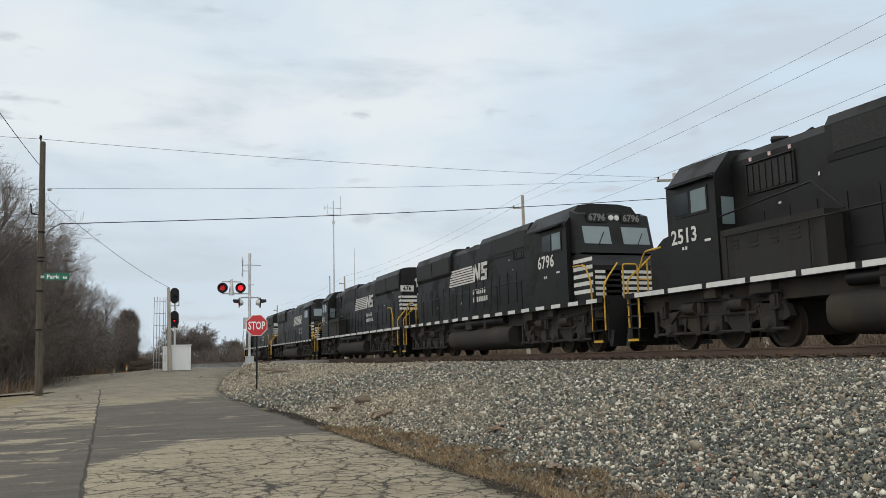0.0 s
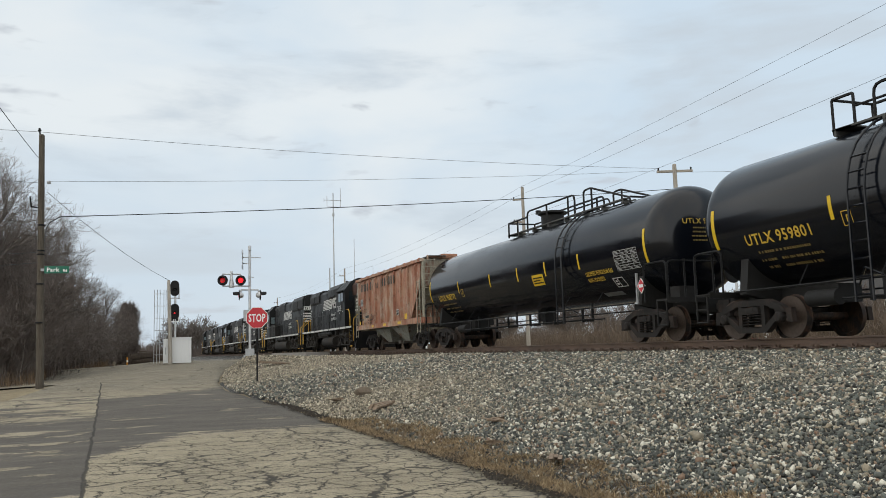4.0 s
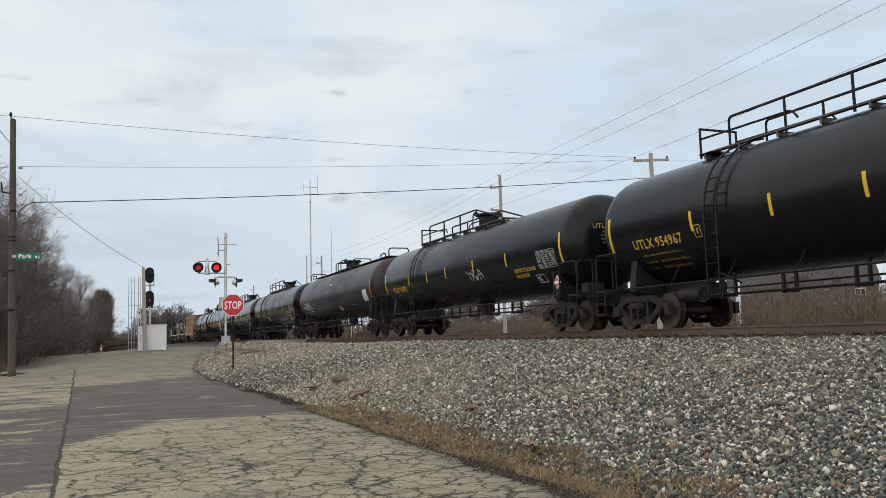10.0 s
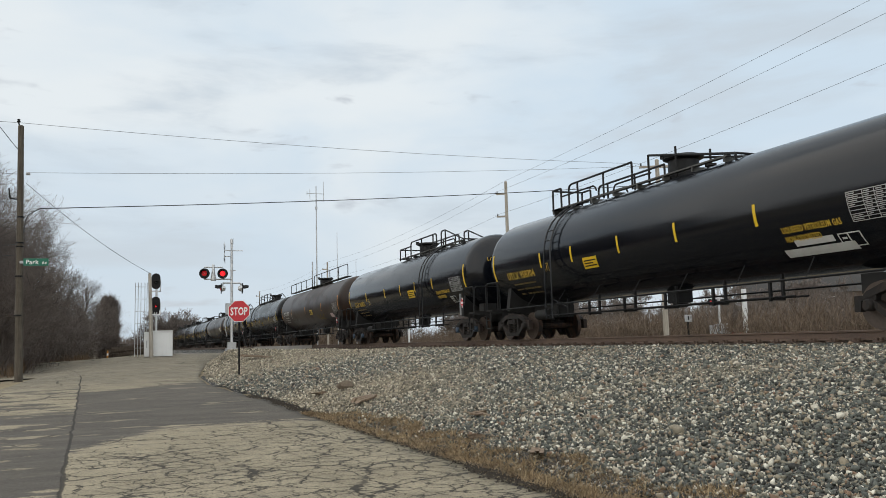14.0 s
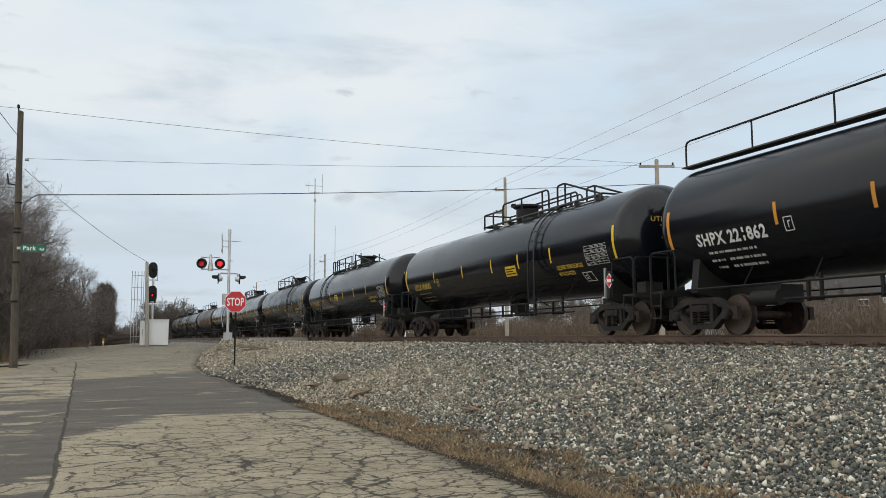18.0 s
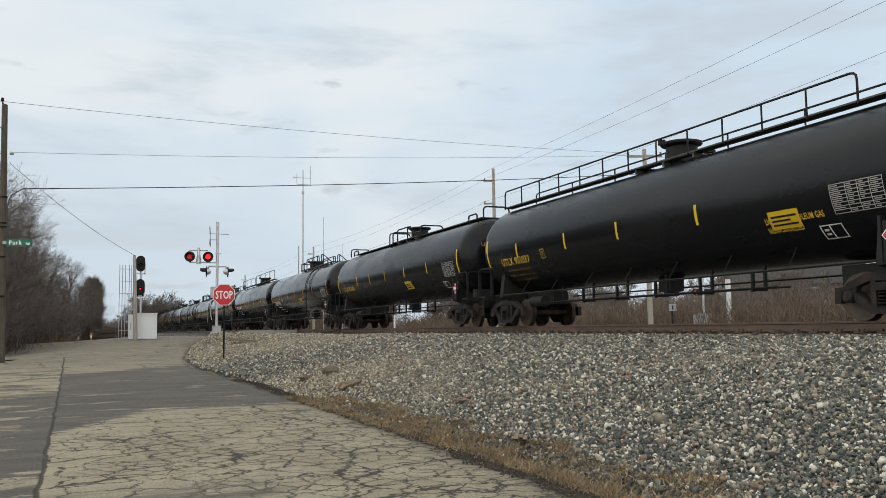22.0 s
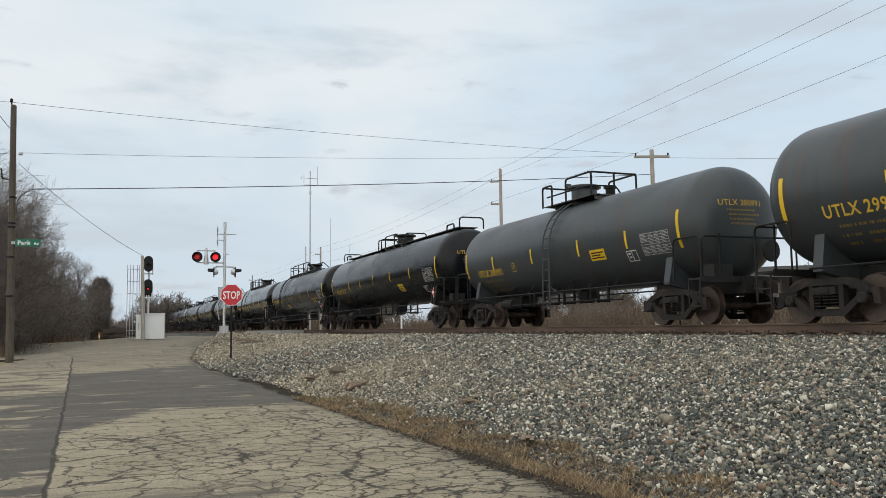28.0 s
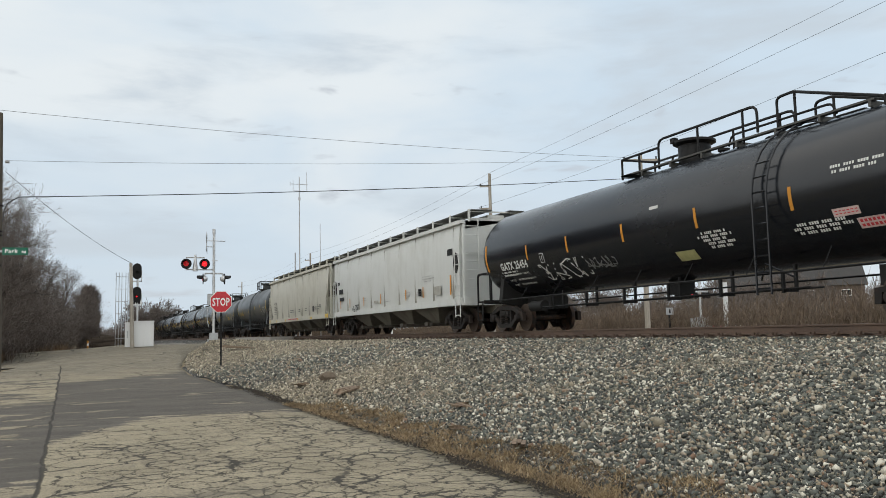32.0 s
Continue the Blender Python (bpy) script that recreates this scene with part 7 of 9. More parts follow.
    T.append(tank_car("tank_car", "satin black tank car with white lettering and twin railings", -312.45, 17.2, T_SATIN, "SHQX", "50883", W_, O, (3.0, 6.0, 8.3, 10.9, 13.6), "slant", num_z=-0.80, num_s=1.15, num_u=0.75, plat=(6.6, 14.9), ladder=12.6, sticker=(9.2, 1.8, 0.9, 0.34, 0), gas=False,
                      extra=lambda car, surf, arc, lay, lc, half: [side_text("lettering", s, 0.22, W_, car, 0, 0, 0, lambda a, b, z=z: surf(10.3 + a * 0.62, arc(z) + b), 1.05) for s, z in (("LIQUEFIED PETROLEUM GAS", 2.1), ("NON-ODORIZED", 1.84))]))
    gl("950380", -332.5, "dull black tank car with a bare running board on top", mat=T_MATT, bars=(3.7, 5.9, 8.35, 11.1, 13.9), lad=None, st=(10.9, 1.75, 0.8, 0.34, -0.15), plat=(7.0, 10.4), style="hoops", gas=False)
    gl("901037", -352.4, "dull black tank car with a railing along its whole length", mat=T_MATT, lc=16.5, bars=(2.2, 5.25, 7.95, 11.15), lad=None, st=(13.3, 1.9, 0.8, 0.36, 0), plat=(7.4, 10.2), dome=8.9, style="full")
    gl("954857", -373.2, "dull black pressure tank car with faded lettering", mat=T_MATT, bars=(3.48, 5.96, 8.32, 10.79, 13.4), st=(11.2, 2.25, 0.75, 0.34, 0), plat=(2.8, 11.5), style="wing")
    gl("958799", -393.0, "glossy black pressure tank car with a side ladder", lad=4.3, bars=(3.5, 5.6, 7.95, 10.45, 13.2), st=(6.05, 1.95, 0.72, 0.32, 0.1))
    gl("955737", -413.0, "dull black pressure tank car with yellow lettering", mat=T_MATT, num_u=0.72, num_z=-0.56, st=(5.42, 1.66, 0.58, 0.28, -0.2), plat=(3.0, 11.46), style="wing")
    gl("950377", -432.8, "dull black tank car with hooped ladder heads", mat=T_MATT, bars=(3.7, 5.9, 8.35, 11.1, 13.9), lad=None, st=(12.0, 1.75, 0.7, 0.34, -0.15), plat=(7.0, 10.4), style="hoops", gas=False)
    gk = dict(R=1.42, zc=2.48, gas=False, placard=False)
    T.append(tank_car("tank_car", "short blue-grey tank car with a square cage on top", -453.1, 12.75, T_GREY, "UTLX", "200991", Y, YELLOW_SHEET, (2.3, 5.2, 8.1, 10.55), "cage", ladder=6.5, dome=6.3, plat=(5.0, 8.0), sticker=(8.7, 1.85, 0.75, 0.3, 0.0), **gk))
    T.append(tank_car("tank_car", "short blue-grey tank car with a caged valve platform", -469.3, 14.1, T_GREY, "UTLX", "299006", Y, YELLOW_SHEET, (2.5, 5.75, 9.1, 11.6), "cage", ladder=7.8, dome=7.2, plat=(6.65, 8.35), **dict(gk, R=1.5, zc=2.64)))
    car, half = covered_hopper("covered_hopper", "cream covered hopper with bowed sides and grating roof walk", -485.7, 18.2, HOPPER_CREAM, SLOPE_GREY, 4, 9)
    side_text("car_number", "GPLX", 0.36, DARK_STEEL, car, -1.625, half - 2.05, 2.30)
    side_text("car_number", "76198", 0.46, DARK_STEEL, car, -1.625, half - 2.05, 1.92)
    flat_rects(car, "data_stencil", -1.622, half, [(2.1, 3.4, 1.80, 1.85), (2.1, 3.2, 1.66, 1.71)] + [(u, u + 0.5, z, z + 0.05) for u in (7.6, 8.2, 10.2, 12.0, 14.6, 15.3) for z in (1.62, 1.74)], DECAL_GREY)
    flat_rects(car, "red_stencil", -1.64, half, [(6.9 + i * 0.22, 7.06 + i * 0.22, 1.12, 1.2) for i in range(14)], RED_PLACARD)
    flat_rects(car, "patch", -1.64, half, [(0.15, 0.7, 1.05, 1.27), (17.2, 17.9, 1.05, 1.27), (2.9, 3.1, 1.05, 1.2), (6.0, 6.25, 1.05, 1.2), (9.9, 10.2, 1.05, 1.2), (13.6, 14.0, 1.05, 1.2)], YELLOW_SHEET)
    flat_rects(car, "consolidated_stencil", -1.624, half, [(14.1, 14.45, 1.5, 1.85), (15.9, 16.1, 1.7, 1.9)], DARK_STEEL)
    T.append(car)
    car, half = covered_hopper("covered_hopper", "white covered hopper with bowed sides and orange reflectors", -504.7, 18.3, HOPPER_WHITE, SLOPE_GREY, 4, 9, open_=0.12)
    for s_ in (-1, 1):
        # no hole is cut: a dark oval plate paints the opening's shade
        bm = bmesh.new()
        ov = [(s_ * (half - 0.62) + 0.20 * math.cos(a), 2.62 + 0.40 * math.sin(a)) for a in np.linspace(0, 2 * math.pi, 14, endpoint=False)]
        prism(bm, ov, "x", -1.634, -1.60)
        part("end_opening", bm, UNDER, car, "dark rounded opening in the side sheet")
    flat_rects(car, "stencil", -1.626, half, [(1.1, 1.5, 2.75, 2.9), (1.35, 2.1, 2.25, 2.5), (1.45, 2.3, 1.85, 2.05), (13.7, 14.05, 1.55, 1.85), (16.9, 17.4, 2.95, 3.2)], DARK_STEEL, "black stencilled boxes")
    flat_rects(car, "reflector", -1.628, half, [(u, u + 0.1, 1.45, 1.9) for u in (1.6, 3.4, 5.9, 8.6, 12.1, 14.2)] + [(17.1, 17.22, 1.45, 2.2)], DECAL_ORANGE)
    flat_rects(car, "paint_patch", -1.624, half, [(15.5, 16.2, 1.5, 1.85), (7.6, 8.3, 1.5, 1.62)], HOPPER_SEAM)
    flat_rects(car, "data_stencil", -1.626, half, [(u + i * 0.13, u + i * 0.13 + 0.09, z, z + 0.035) for u, m_, z in ((14.2, 8, 2.3), (14.2, 10, 2.2), (14.4, 6, 2.1), (13.5, 5, 1.72), (13.5, 5, 1.62), (11.9, 6, 1.75), (11.9, 5, 1.65), (5.6, 6, 1.8), (5.6, 6, 1.7), (9.2, 7, 1.5)) for i in range(m_)], PALE_PATCH)
    scrawl(car, lambda u, v, l=0: (-1.63, half - u, v), lambda z: z, 5, 4.1, 1.2, 0.9, 0.35, DARK_STEEL)
    T.append(car)

    def z_extra(car, surf, arc, lay, lc, half):
        scrawl(car, surf, arc, 31, 3.6, 1.55, 2.6, 0.7, W_)
        scrawl(car, surf, arc, 33, 6.3, 1.7, 1.2, 0.4, DECAL_GREY)
        lay("notice", [(10.0, 10.7, arc(1.60), arc(1.82))], PALE_YELLOW)
        lay("notice", [(14.85, 15.45, arc(2.00), arc(2.15))], PINK_NOTICE)
        lay("notice", [(15.3, 15.9, arc(1.74), arc(1.93))], PINK_NOTICE)
        lay("notice_print", [(14.9 + 0.09 * i, 14.96 + 0.09 * i, arc(2.04), arc(2.11)) for i in range(6)] + [(15.35 + 0.09 * i, 15.41 + 0.09 * i, arc(z), arc(z + 0.05)) for i in range(6) for z in (1.77, 1.85)], RED_PLACARD)
        lay("stencil", [(9.4, 9.75, arc(2.92), arc(3.0))] + [(a + 0.062 * i, a + 0.062 * i + (0.045 if (i * 7 + m_) % 5 else 0.0), arc(z), arc(z + 0.055)) for a, m_, z in ((11.15, 13, 2.10), (11.0, 18, 2.02), (11.15, 12, 1.94), (11.2, 15, 1.86), (11.3, 11, 1.78), (13.85, 20, 1.94), (13.8, 24, 1.86), (13.9, 16, 1.78), (14.9, 20, 2.9), (15.0, 16, 2.8), (0.9, 18, 1.95), (0.95, 17, 1.85)) for i in range(m_)], W_)
    T.append(tank_car("tank_car", "blue-black tank car with white lettering and scrawls", -524.8, 17.3, T_NAVY, "GATX", "25454", W_, O, (2.95, 5.4, 8.2, 11.1, 13.95), "slant", ladder=13.3, dome=9.43, plat=(7.04, 15.3), gas=False, panel=False, extra=z_extra))
    return T


TRAIN = build_train()


# ---- things beside the track ----
def wire(name, a, b, sag, r, label, mat=None, n=18):
    a, b = Vector(a), Vector(b)
    pts = []
    for i in range(n + 1):
        t = i / n
        p = a.lerp(b, t)
        p.z -= sag * 4 * t * (1 - t)
        pts.append(p)
    return single(name, rods(r, pts, n=5), mat or WIRE, label, "wire", "overhead wires")


def utility_pole(at, h, r, mat, label, lean=(0, 0), arms=(), group="utility poles"):
    """A round wooden pole with cross-arms (height, half length or span, turn) and their insulators."""
    t = thing("utility_pole", label, "utility pole", group, at)
    bm = bmesh.new()
    prof = [(r * 1.05, -0.6), (r, 0.0), (r * 0.9, h * 0.4), (r * 0.72, h - 0.04), (r * 0.5, h), (0.0, h)]
    lathe(bm, prof, "z", 14)
    for v in bm.verts:
        v.co.x += lean[0] * v.co.z / h
        v.co.y += lean[1] * v.co.z / h
    part("pole_shaft", bm, mat, t, smooth=True)
    for z, a, b, turn in arms:
        m = Matrix.Translation((lean[0] * z / h, lean[1] * z / h, z)) @ Matrix.Rotation(radians(turn), 4, "Z")
        bm = bmesh.new()
        box(bm, a, b, -0.06, 0.06, -0.06, 0.06, m)
        arm = part("cross_arm", bm, mat, t)
        for x in (a + 0.08, b - 0.08):
            ins = bmesh.new()
            lathe(ins, [(0.025, 0.06), (0.06, 0.10), (0.03, 0.13), (0.06, 0.17), (0.02, 0.21)], "z", 8)
            bmesh.ops.transform(ins, matrix=m @ Matrix.Translation((x, 0, 0)), verts=ins.verts)
            part("insulator", ins, DARK_STEEL, arm)
    return t


def corner_pole():
    x, y = -17.55, 35.8
    z0 = float(level(y))
    h = 8.86 - z0
    t = utility_pole((x, y, z0), h, 0.145, POLE_WOOD, "weathered wooden pole with wires and a street sign", lean=(-0.15, -1.3 * 0.12))
    part("pole_top_pin", rods(0.03, [(-0.2, -0.1, h - 0.1), (-0.24, -0.1, h + 0.14)]), DARK_STEEL, t)
    ins = lathe(bmesh.new(), [(0.03, 0), (0.07, 0.04), (0.04, 0.09), (0.06, 0.12), (0.0, 0.16)], "z", 10, (-0.24, -0.1, h + 0.12))
    part("insulator", ins, DARK_STEEL, t)
    for z in (6.95, 5.9):
        part("insulator_spool", cyl(bmesh.new(), (0.08, -0.15, z - z0), (0.22, -0.15, z - z0), 0.06, 10), STEEL, t)
    part("wire_drop", rods(0.02, rounded([(0.05, -0.17, 4.6 - z0), (0.12, -0.2, 5.3 - z0), (0.6, -0.15, 5.58 - z0)], 0.4)), WIRE, t)
    for i, z in enumerate((5.2, 4.2, 4.05, 2.9, 1.4)):
        part("pole_band", lathe(bmesh.new(), [(0.142, z - z0), (0.148, z - z0 + 0.03), (0.142, z - z0 + 0.06)], "z", 14, (-0.08, -0.1, 0)), DARK_STEEL, t)
    part("lamp_bracket", rods(0.03, [(-0.05, -0.1, 5.9 - z0), (-0.45, -0.2, 5.95 - z0)], [(-0.45, -0.2, 5.95 - z0), (-0.5, -0.2, 6.35 - z0)]), DARK_STEEL, t)
    # street name sign fixed to the pole
    s = thing("street_sign", "green street name sign with white letters on the pole", "street sign", "", (x - 0.05, y - 0.2, 3.47), rz=-6)
    part("sign_panel", boxes((0.13, 1.02, -0.035, -0.02, -0.14, 0.14)), GREEN_SIGN, s, bevel=0.004)
    part("sign_bracket", boxes((0.0, 0.16, -0.03, 0.0, -0.05, 0.05)), STEEL, s)
    for body, size, x0, nm in (("Park", 0.235, 0.21, "letters"), ("Rd", 0.13, 0.80, "letters")):
        vs, fs = letters(body, size, 1.08, 0.003)
        part(nm, flat_mesh(nm, [(x0 + a, -0.039, -0.075 + b) for a, b, _ in vs], fs, WHITE_SHEET), None, s)
    return t


corner_pole()

# line of poles east of the track, and the pole that takes the wires over the track
utility_pole((12.9, 36.8, -0.9), 10.35, 0.15, PALE_POLE, "grey wooden pole with one cross-arm", arms=((9.95, -0.95, 0.95, -22),))
utility_pole((12.9, 55.4, -0.9), 12.7, 0.15, PALE_POLE, "tall pale pole with short side arms", arms=((11.75, -0.75, 0.1, -30), (10.05, -0.75, 0.1, -30)))
utility_pole((12.9, -8.0, -0.9), 13.9, 0.16, PALE_POLE, "tall pale pole with short side arms", arms=((12.6, -0.75, 0.1, -30), (10.9, -0.75, 0.1, -30)))
utility_pole((12.9, 112.0, -0.9), 12.2, 0.15, PALE_POLE, "tall pale pole far along the track", arms=((11.2, -0.75, 0.1, -30),))
utility_pole((12.9, 170.0, -0.9), 12.0, 0.15, PALE_POLE, "tall pale pole far along the track", arms=((11.0, -0.75, 0.1, -30),))

for a, b, z0, z1, sg in (((12.9, 55.4), (12.9, -8.0), 11.85, 14.6, 0.55), ((12.0, 55.8), (12.3, -8.0), 10.9, 13.7, 0.8), ((12.0, 55.8), (12.3, -8.0), 9.2, 11.9, 0.9)):
    wire("overhead_wire", (*a, z0), (*b, z1), sg, 0.0075, "thin power line wire sloping to the far poles")
for z0, z1, x in ((11.85, 11.3, 12.9), (10.9, 10.3, 12.2), (9.2, 9.0, 12.2)):
    wire("overhead_wire", (x, 55.4, z0), (x, 112, z1), 0.7, 0.0075, "thin power line wire along the track")
    wire("overhead_wire", (x, 112, z1), (x, 170, z1 - 0.2), 0.7, 0.0075, "thin power line wire along the track")
PT = (-17.75, 35.6)
wire("overhead_wire", (*PT, 8.95), (12.5, 37.6, 9.35), 0.22, 0.008, "thin wire strung over the road and track")
wire("overhead_wire", (-17.4, 35.6, 6.98), (12.6, 37.4, 9.2), 0.18, 0.007, "thin wire strung over the road and track")
wire("overhead_cable", (-16.95, 35.6, 5.58), (12.9, 37.0, 8.12), 0.16, 0.017, "thick black cable strung over the road and track", DARK_STEEL)
utility_pole((52.0, 18.0, -0.9), 10.4, 0.15, PALE_POLE, "grey wooden pole east of the track")
wire("overhead_wire", (12.9, 36.8, 9.0), (52.0, 18.0, 9.2), 0.5, 0.008, "thin wire to the east")
wire("service_wire", (-17.45, 35.6, 6.55), (-12.34, 50.5, 4.36), 0.25, 0.011, "wire from the pole down to the signal post")
wire("overhead_wire", (*PT, 8.95), (-45.0, 30.0, 9.5), 0.5, 0.008, "thin wire to the west")
utility_pole((-45.0, 30.0, -1.5), 11.1, 0.16, POLE_WOOD, "weathered wooden pole farther west on the line")
wire("overhead_wire", (-17.75, 35.6, 7.85), (-19.4, 2.0, 9.0), 0.55, 0.012, "slack wire rising from the pole")
utility_pole((-19.4, 2.0, -1.8), 10.9, 0.16, POLE_WOOD, "weathered wooden pole beside the road")
for z, d in ((4.15, 0.9), (3.75, 1.1), (6.9, 0.3), (5.8, 0.5)):
    wire("overhead_wire", (-17.7, 35.6, z), (-45.0, 30.0, z + 1.1), d, 0.010, "slack communication wire to the west")


def stop_sign():
    x, y = -10.05, 30.3
    z0 = float(bed_z(np.array(x), np.array(y)))
    t = thing("stop_sign", "red octagonal stop sign on a dark steel post", "stop sign", "", (x, y, z0), rz=-17)
    part("post", boxes((-0.03, 0.03, -0.012, 0.012, -0.5, 2.55), (-0.012, 0.012, -0.03, 0.012, -0.5, 2.55)), DARK_STEEL, t, "dark steel channel post")
    zc_, R8 = 2.28, 0.405
    def octo(r):
        return [(r * math.cos(radians(22.5 + 45 * i)), zc_ + r * math.sin(radians(22.5 + 45 * i))) for i in range(8)]
    panel = part("sign_panel", prism(bmesh.new(), octo(R8), "y", -0.034, -0.03), WHITE_SHEET, t, "white-edged octagonal panel")
    part("red_field", prism(bmesh.new(), octo(R8 - 0.022), "y", -0.038, -0.034), RED_SIGN, panel)
    vs, fs = letters("STOP", 0.36, 1.04, 0.008)
    w, h = max(v[0] for v in vs), max(v[1] for v in vs)
    part("letters", flat_mesh("letters", [((a - w / 2) * 0.60 / w, -0.042, zc_ - 0.14 + b * 0.28 / h) for a, b, _ in vs], fs, WHITE_SHEET), None, panel)
    return t


stop_sign()


def flasher(parent, at, yaw, lens, disc=0.25):
    """One crossing lamp: round black background, hood, lens, mounting."""
    m = Matrix.Translation(at) @ Matrix.Rotation(radians(yaw), 4, "Z")
    def put(name, bm, mat, lab="", par=parent):
        bmesh.ops.transform(bm, matrix=m, verts=bm.verts)
        return part(name, bm, mat, par, lab, smooth=True)
    lamp = put("lamp_background", lathe(bmesh.new(), [(0.0, 0.02), (disc, 0.02), (disc + 0.01, 0.0), (disc, -0.02), (0.13, -0.02)], "y", 24), DARK_STEEL, "round black lamp background")
    put("lens", lathe(bmesh.new(), [(0.0, -0.05), (0.08, -0.045), (0.135, -0.025), (0.0, -0.02)], "y", 20), lens, "red lamp lens", lamp)
    hood = bmesh.new()
    n = 14
    for r0, r1 in ((0.175, 0.17),):
        a = [hood.verts.new((r0 * math.cos(math.pi * i / n), -0.02, r0 * math.sin(math.pi * i / n))) for i in range(n + 1)]
        b = [hood.verts.new((r1 * math.cos(math.pi * i / n), -0.30 if 0 < i < n else -0.18, r1 * math.sin(math.pi * i / n))) for i in range(n + 1)]
        c = [hood.verts.new(((r1 - 0.012) * math.cos(math.pi * i / n), -0.29 if 0 < i < n else -0.18, (r1 - 0.012) * math.sin(math.pi * i / n))) for i in range(n + 1)]
        for i in range(n):
            hood.faces.new((a[i], a[i + 1], b[i + 1], b[i]))
            hood.faces.new((b[i], b[i + 1], c[i + 1], c[i]))
    put("hood", hood, DARK_STEEL, "", lamp)
    put("lamp_housing", lathe(bmesh.new(), [(0.0, 0.22), (0.10, 0.20), (0.15, 0.10), (0.16, 0.02)], "y", 14), ALU, "", lamp)
    return lamp


def crossing_mast():
    x, y = -8.72, 42.8
    t = thing("crossing_signal", "aluminium level-crossing mast with flashing red lamps", "crossing signal", "crossing signals", (x, y, float(bed_z(np.array(x), np.array(y)))))
    z0 = t.location.z
    T = 5.45 - z0
    part("mast", lathe(bmesh.new(), [(0.075, 0.0), (0.066, 0.6), (0.066, T - 0.25), (0.078, T - 0.24), (0.078, T), (0.0, T)], "z", 16), ALU, t, smooth=True)
    part("mast_base", boxes((-0.28, 0.28, -0.28, 0.28, -0.4, 0.12), (-0.2, 0.2, -0.18, 0.18, 0.12, 0.42)), STEEL, t, bevel=0.02)
    part("control_box", boxes((-0.30, -0.08, -0.12, 0.12, 1.8, 2.35), (0.08, 0.24, -0.1, 0.12, 2.0, 2.4)), STEEL, t, bevel=0.02)
    part("conduit", rods(0.025, rounded([(-0.3, -0.1, 1.7), (-0.35, -0.12, 1.2), (-0.25, -0.1, 0.7)], 0.2)), STEEL, t)
    zl = 3.68 - z0
    part("lamp_arm", rods(0.035, [(0.05, 0, zl - 0.28), (-1.35, -0.02, zl - 0.28)], [(-0.9, 0, zl - 0.28), (-0.9, 0, zl + 0.42)], [(-1.35, 0, zl + 0.32), (-0.45, 0, zl + 0.32)]), ALU, t)
    part("junction_box", lathe(bmesh.new(), [(0.12, zl - 0.36), (0.13, zl - 0.2), (0.08, zl + 0.1), (0.06, zl + 0.46)], "z", 12, (-0.9, 0.02, 0)), ALU, t, smooth=True)
    flasher(t, (-1.34, -0.08, zl), -14, LAMP_DIM)
    flasher(t, (-0.46, -0.08, zl), -14, LAMP_RED)
    z2 = zl - 0.72
    part("lamp_arm", rods(0.04, [(-0.42, 0, z2 + 0.25), (0.42, 0, z2 + 0.25)], [(-0.42, 0, z2 + 0.25), (-0.5, 0, z2)], [(0.42, 0, z2 + 0.25), (0.5, 0, z2)]), ALU, t)
    flasher(t, (-0.52, 0, z2 - 0.02), -95, LAMP_DIM, 0.26)
    flasher(t, (0.52, 0, z2 - 0.02), 88, LAMP_DIM, 0.26)
    # crossbuck seen on its edge
    m = Matrix.Translation((-0.36, 0.0, 4.75 - z0)) @ Matrix.Rotation(radians(80), 4, "Z")
    for a in (45, -45):
        bm = bmesh.new()
        box(bm, -0.61, 0.61, -0.012, 0.012, -0.115, 0.115, m @ Matrix.Rotation(radians(a), 4, "Y"))
        part("crossbuck_blade", bm, STEEL, t, "weathered crossbuck blade")
    part("crossbuck_rod", rods(0.022, [(-0.38, 0, 4.85 - z0), (0.55, 0, 4.85 - z0)], [(-0.38, 0, 4.55 - z0), (0, 0, 4.55 - z0)], [(-0.1, 0, 3.85 - z0), (0.2, 0, 3.85 - z0)]), ALU, t)


crossing_mast()


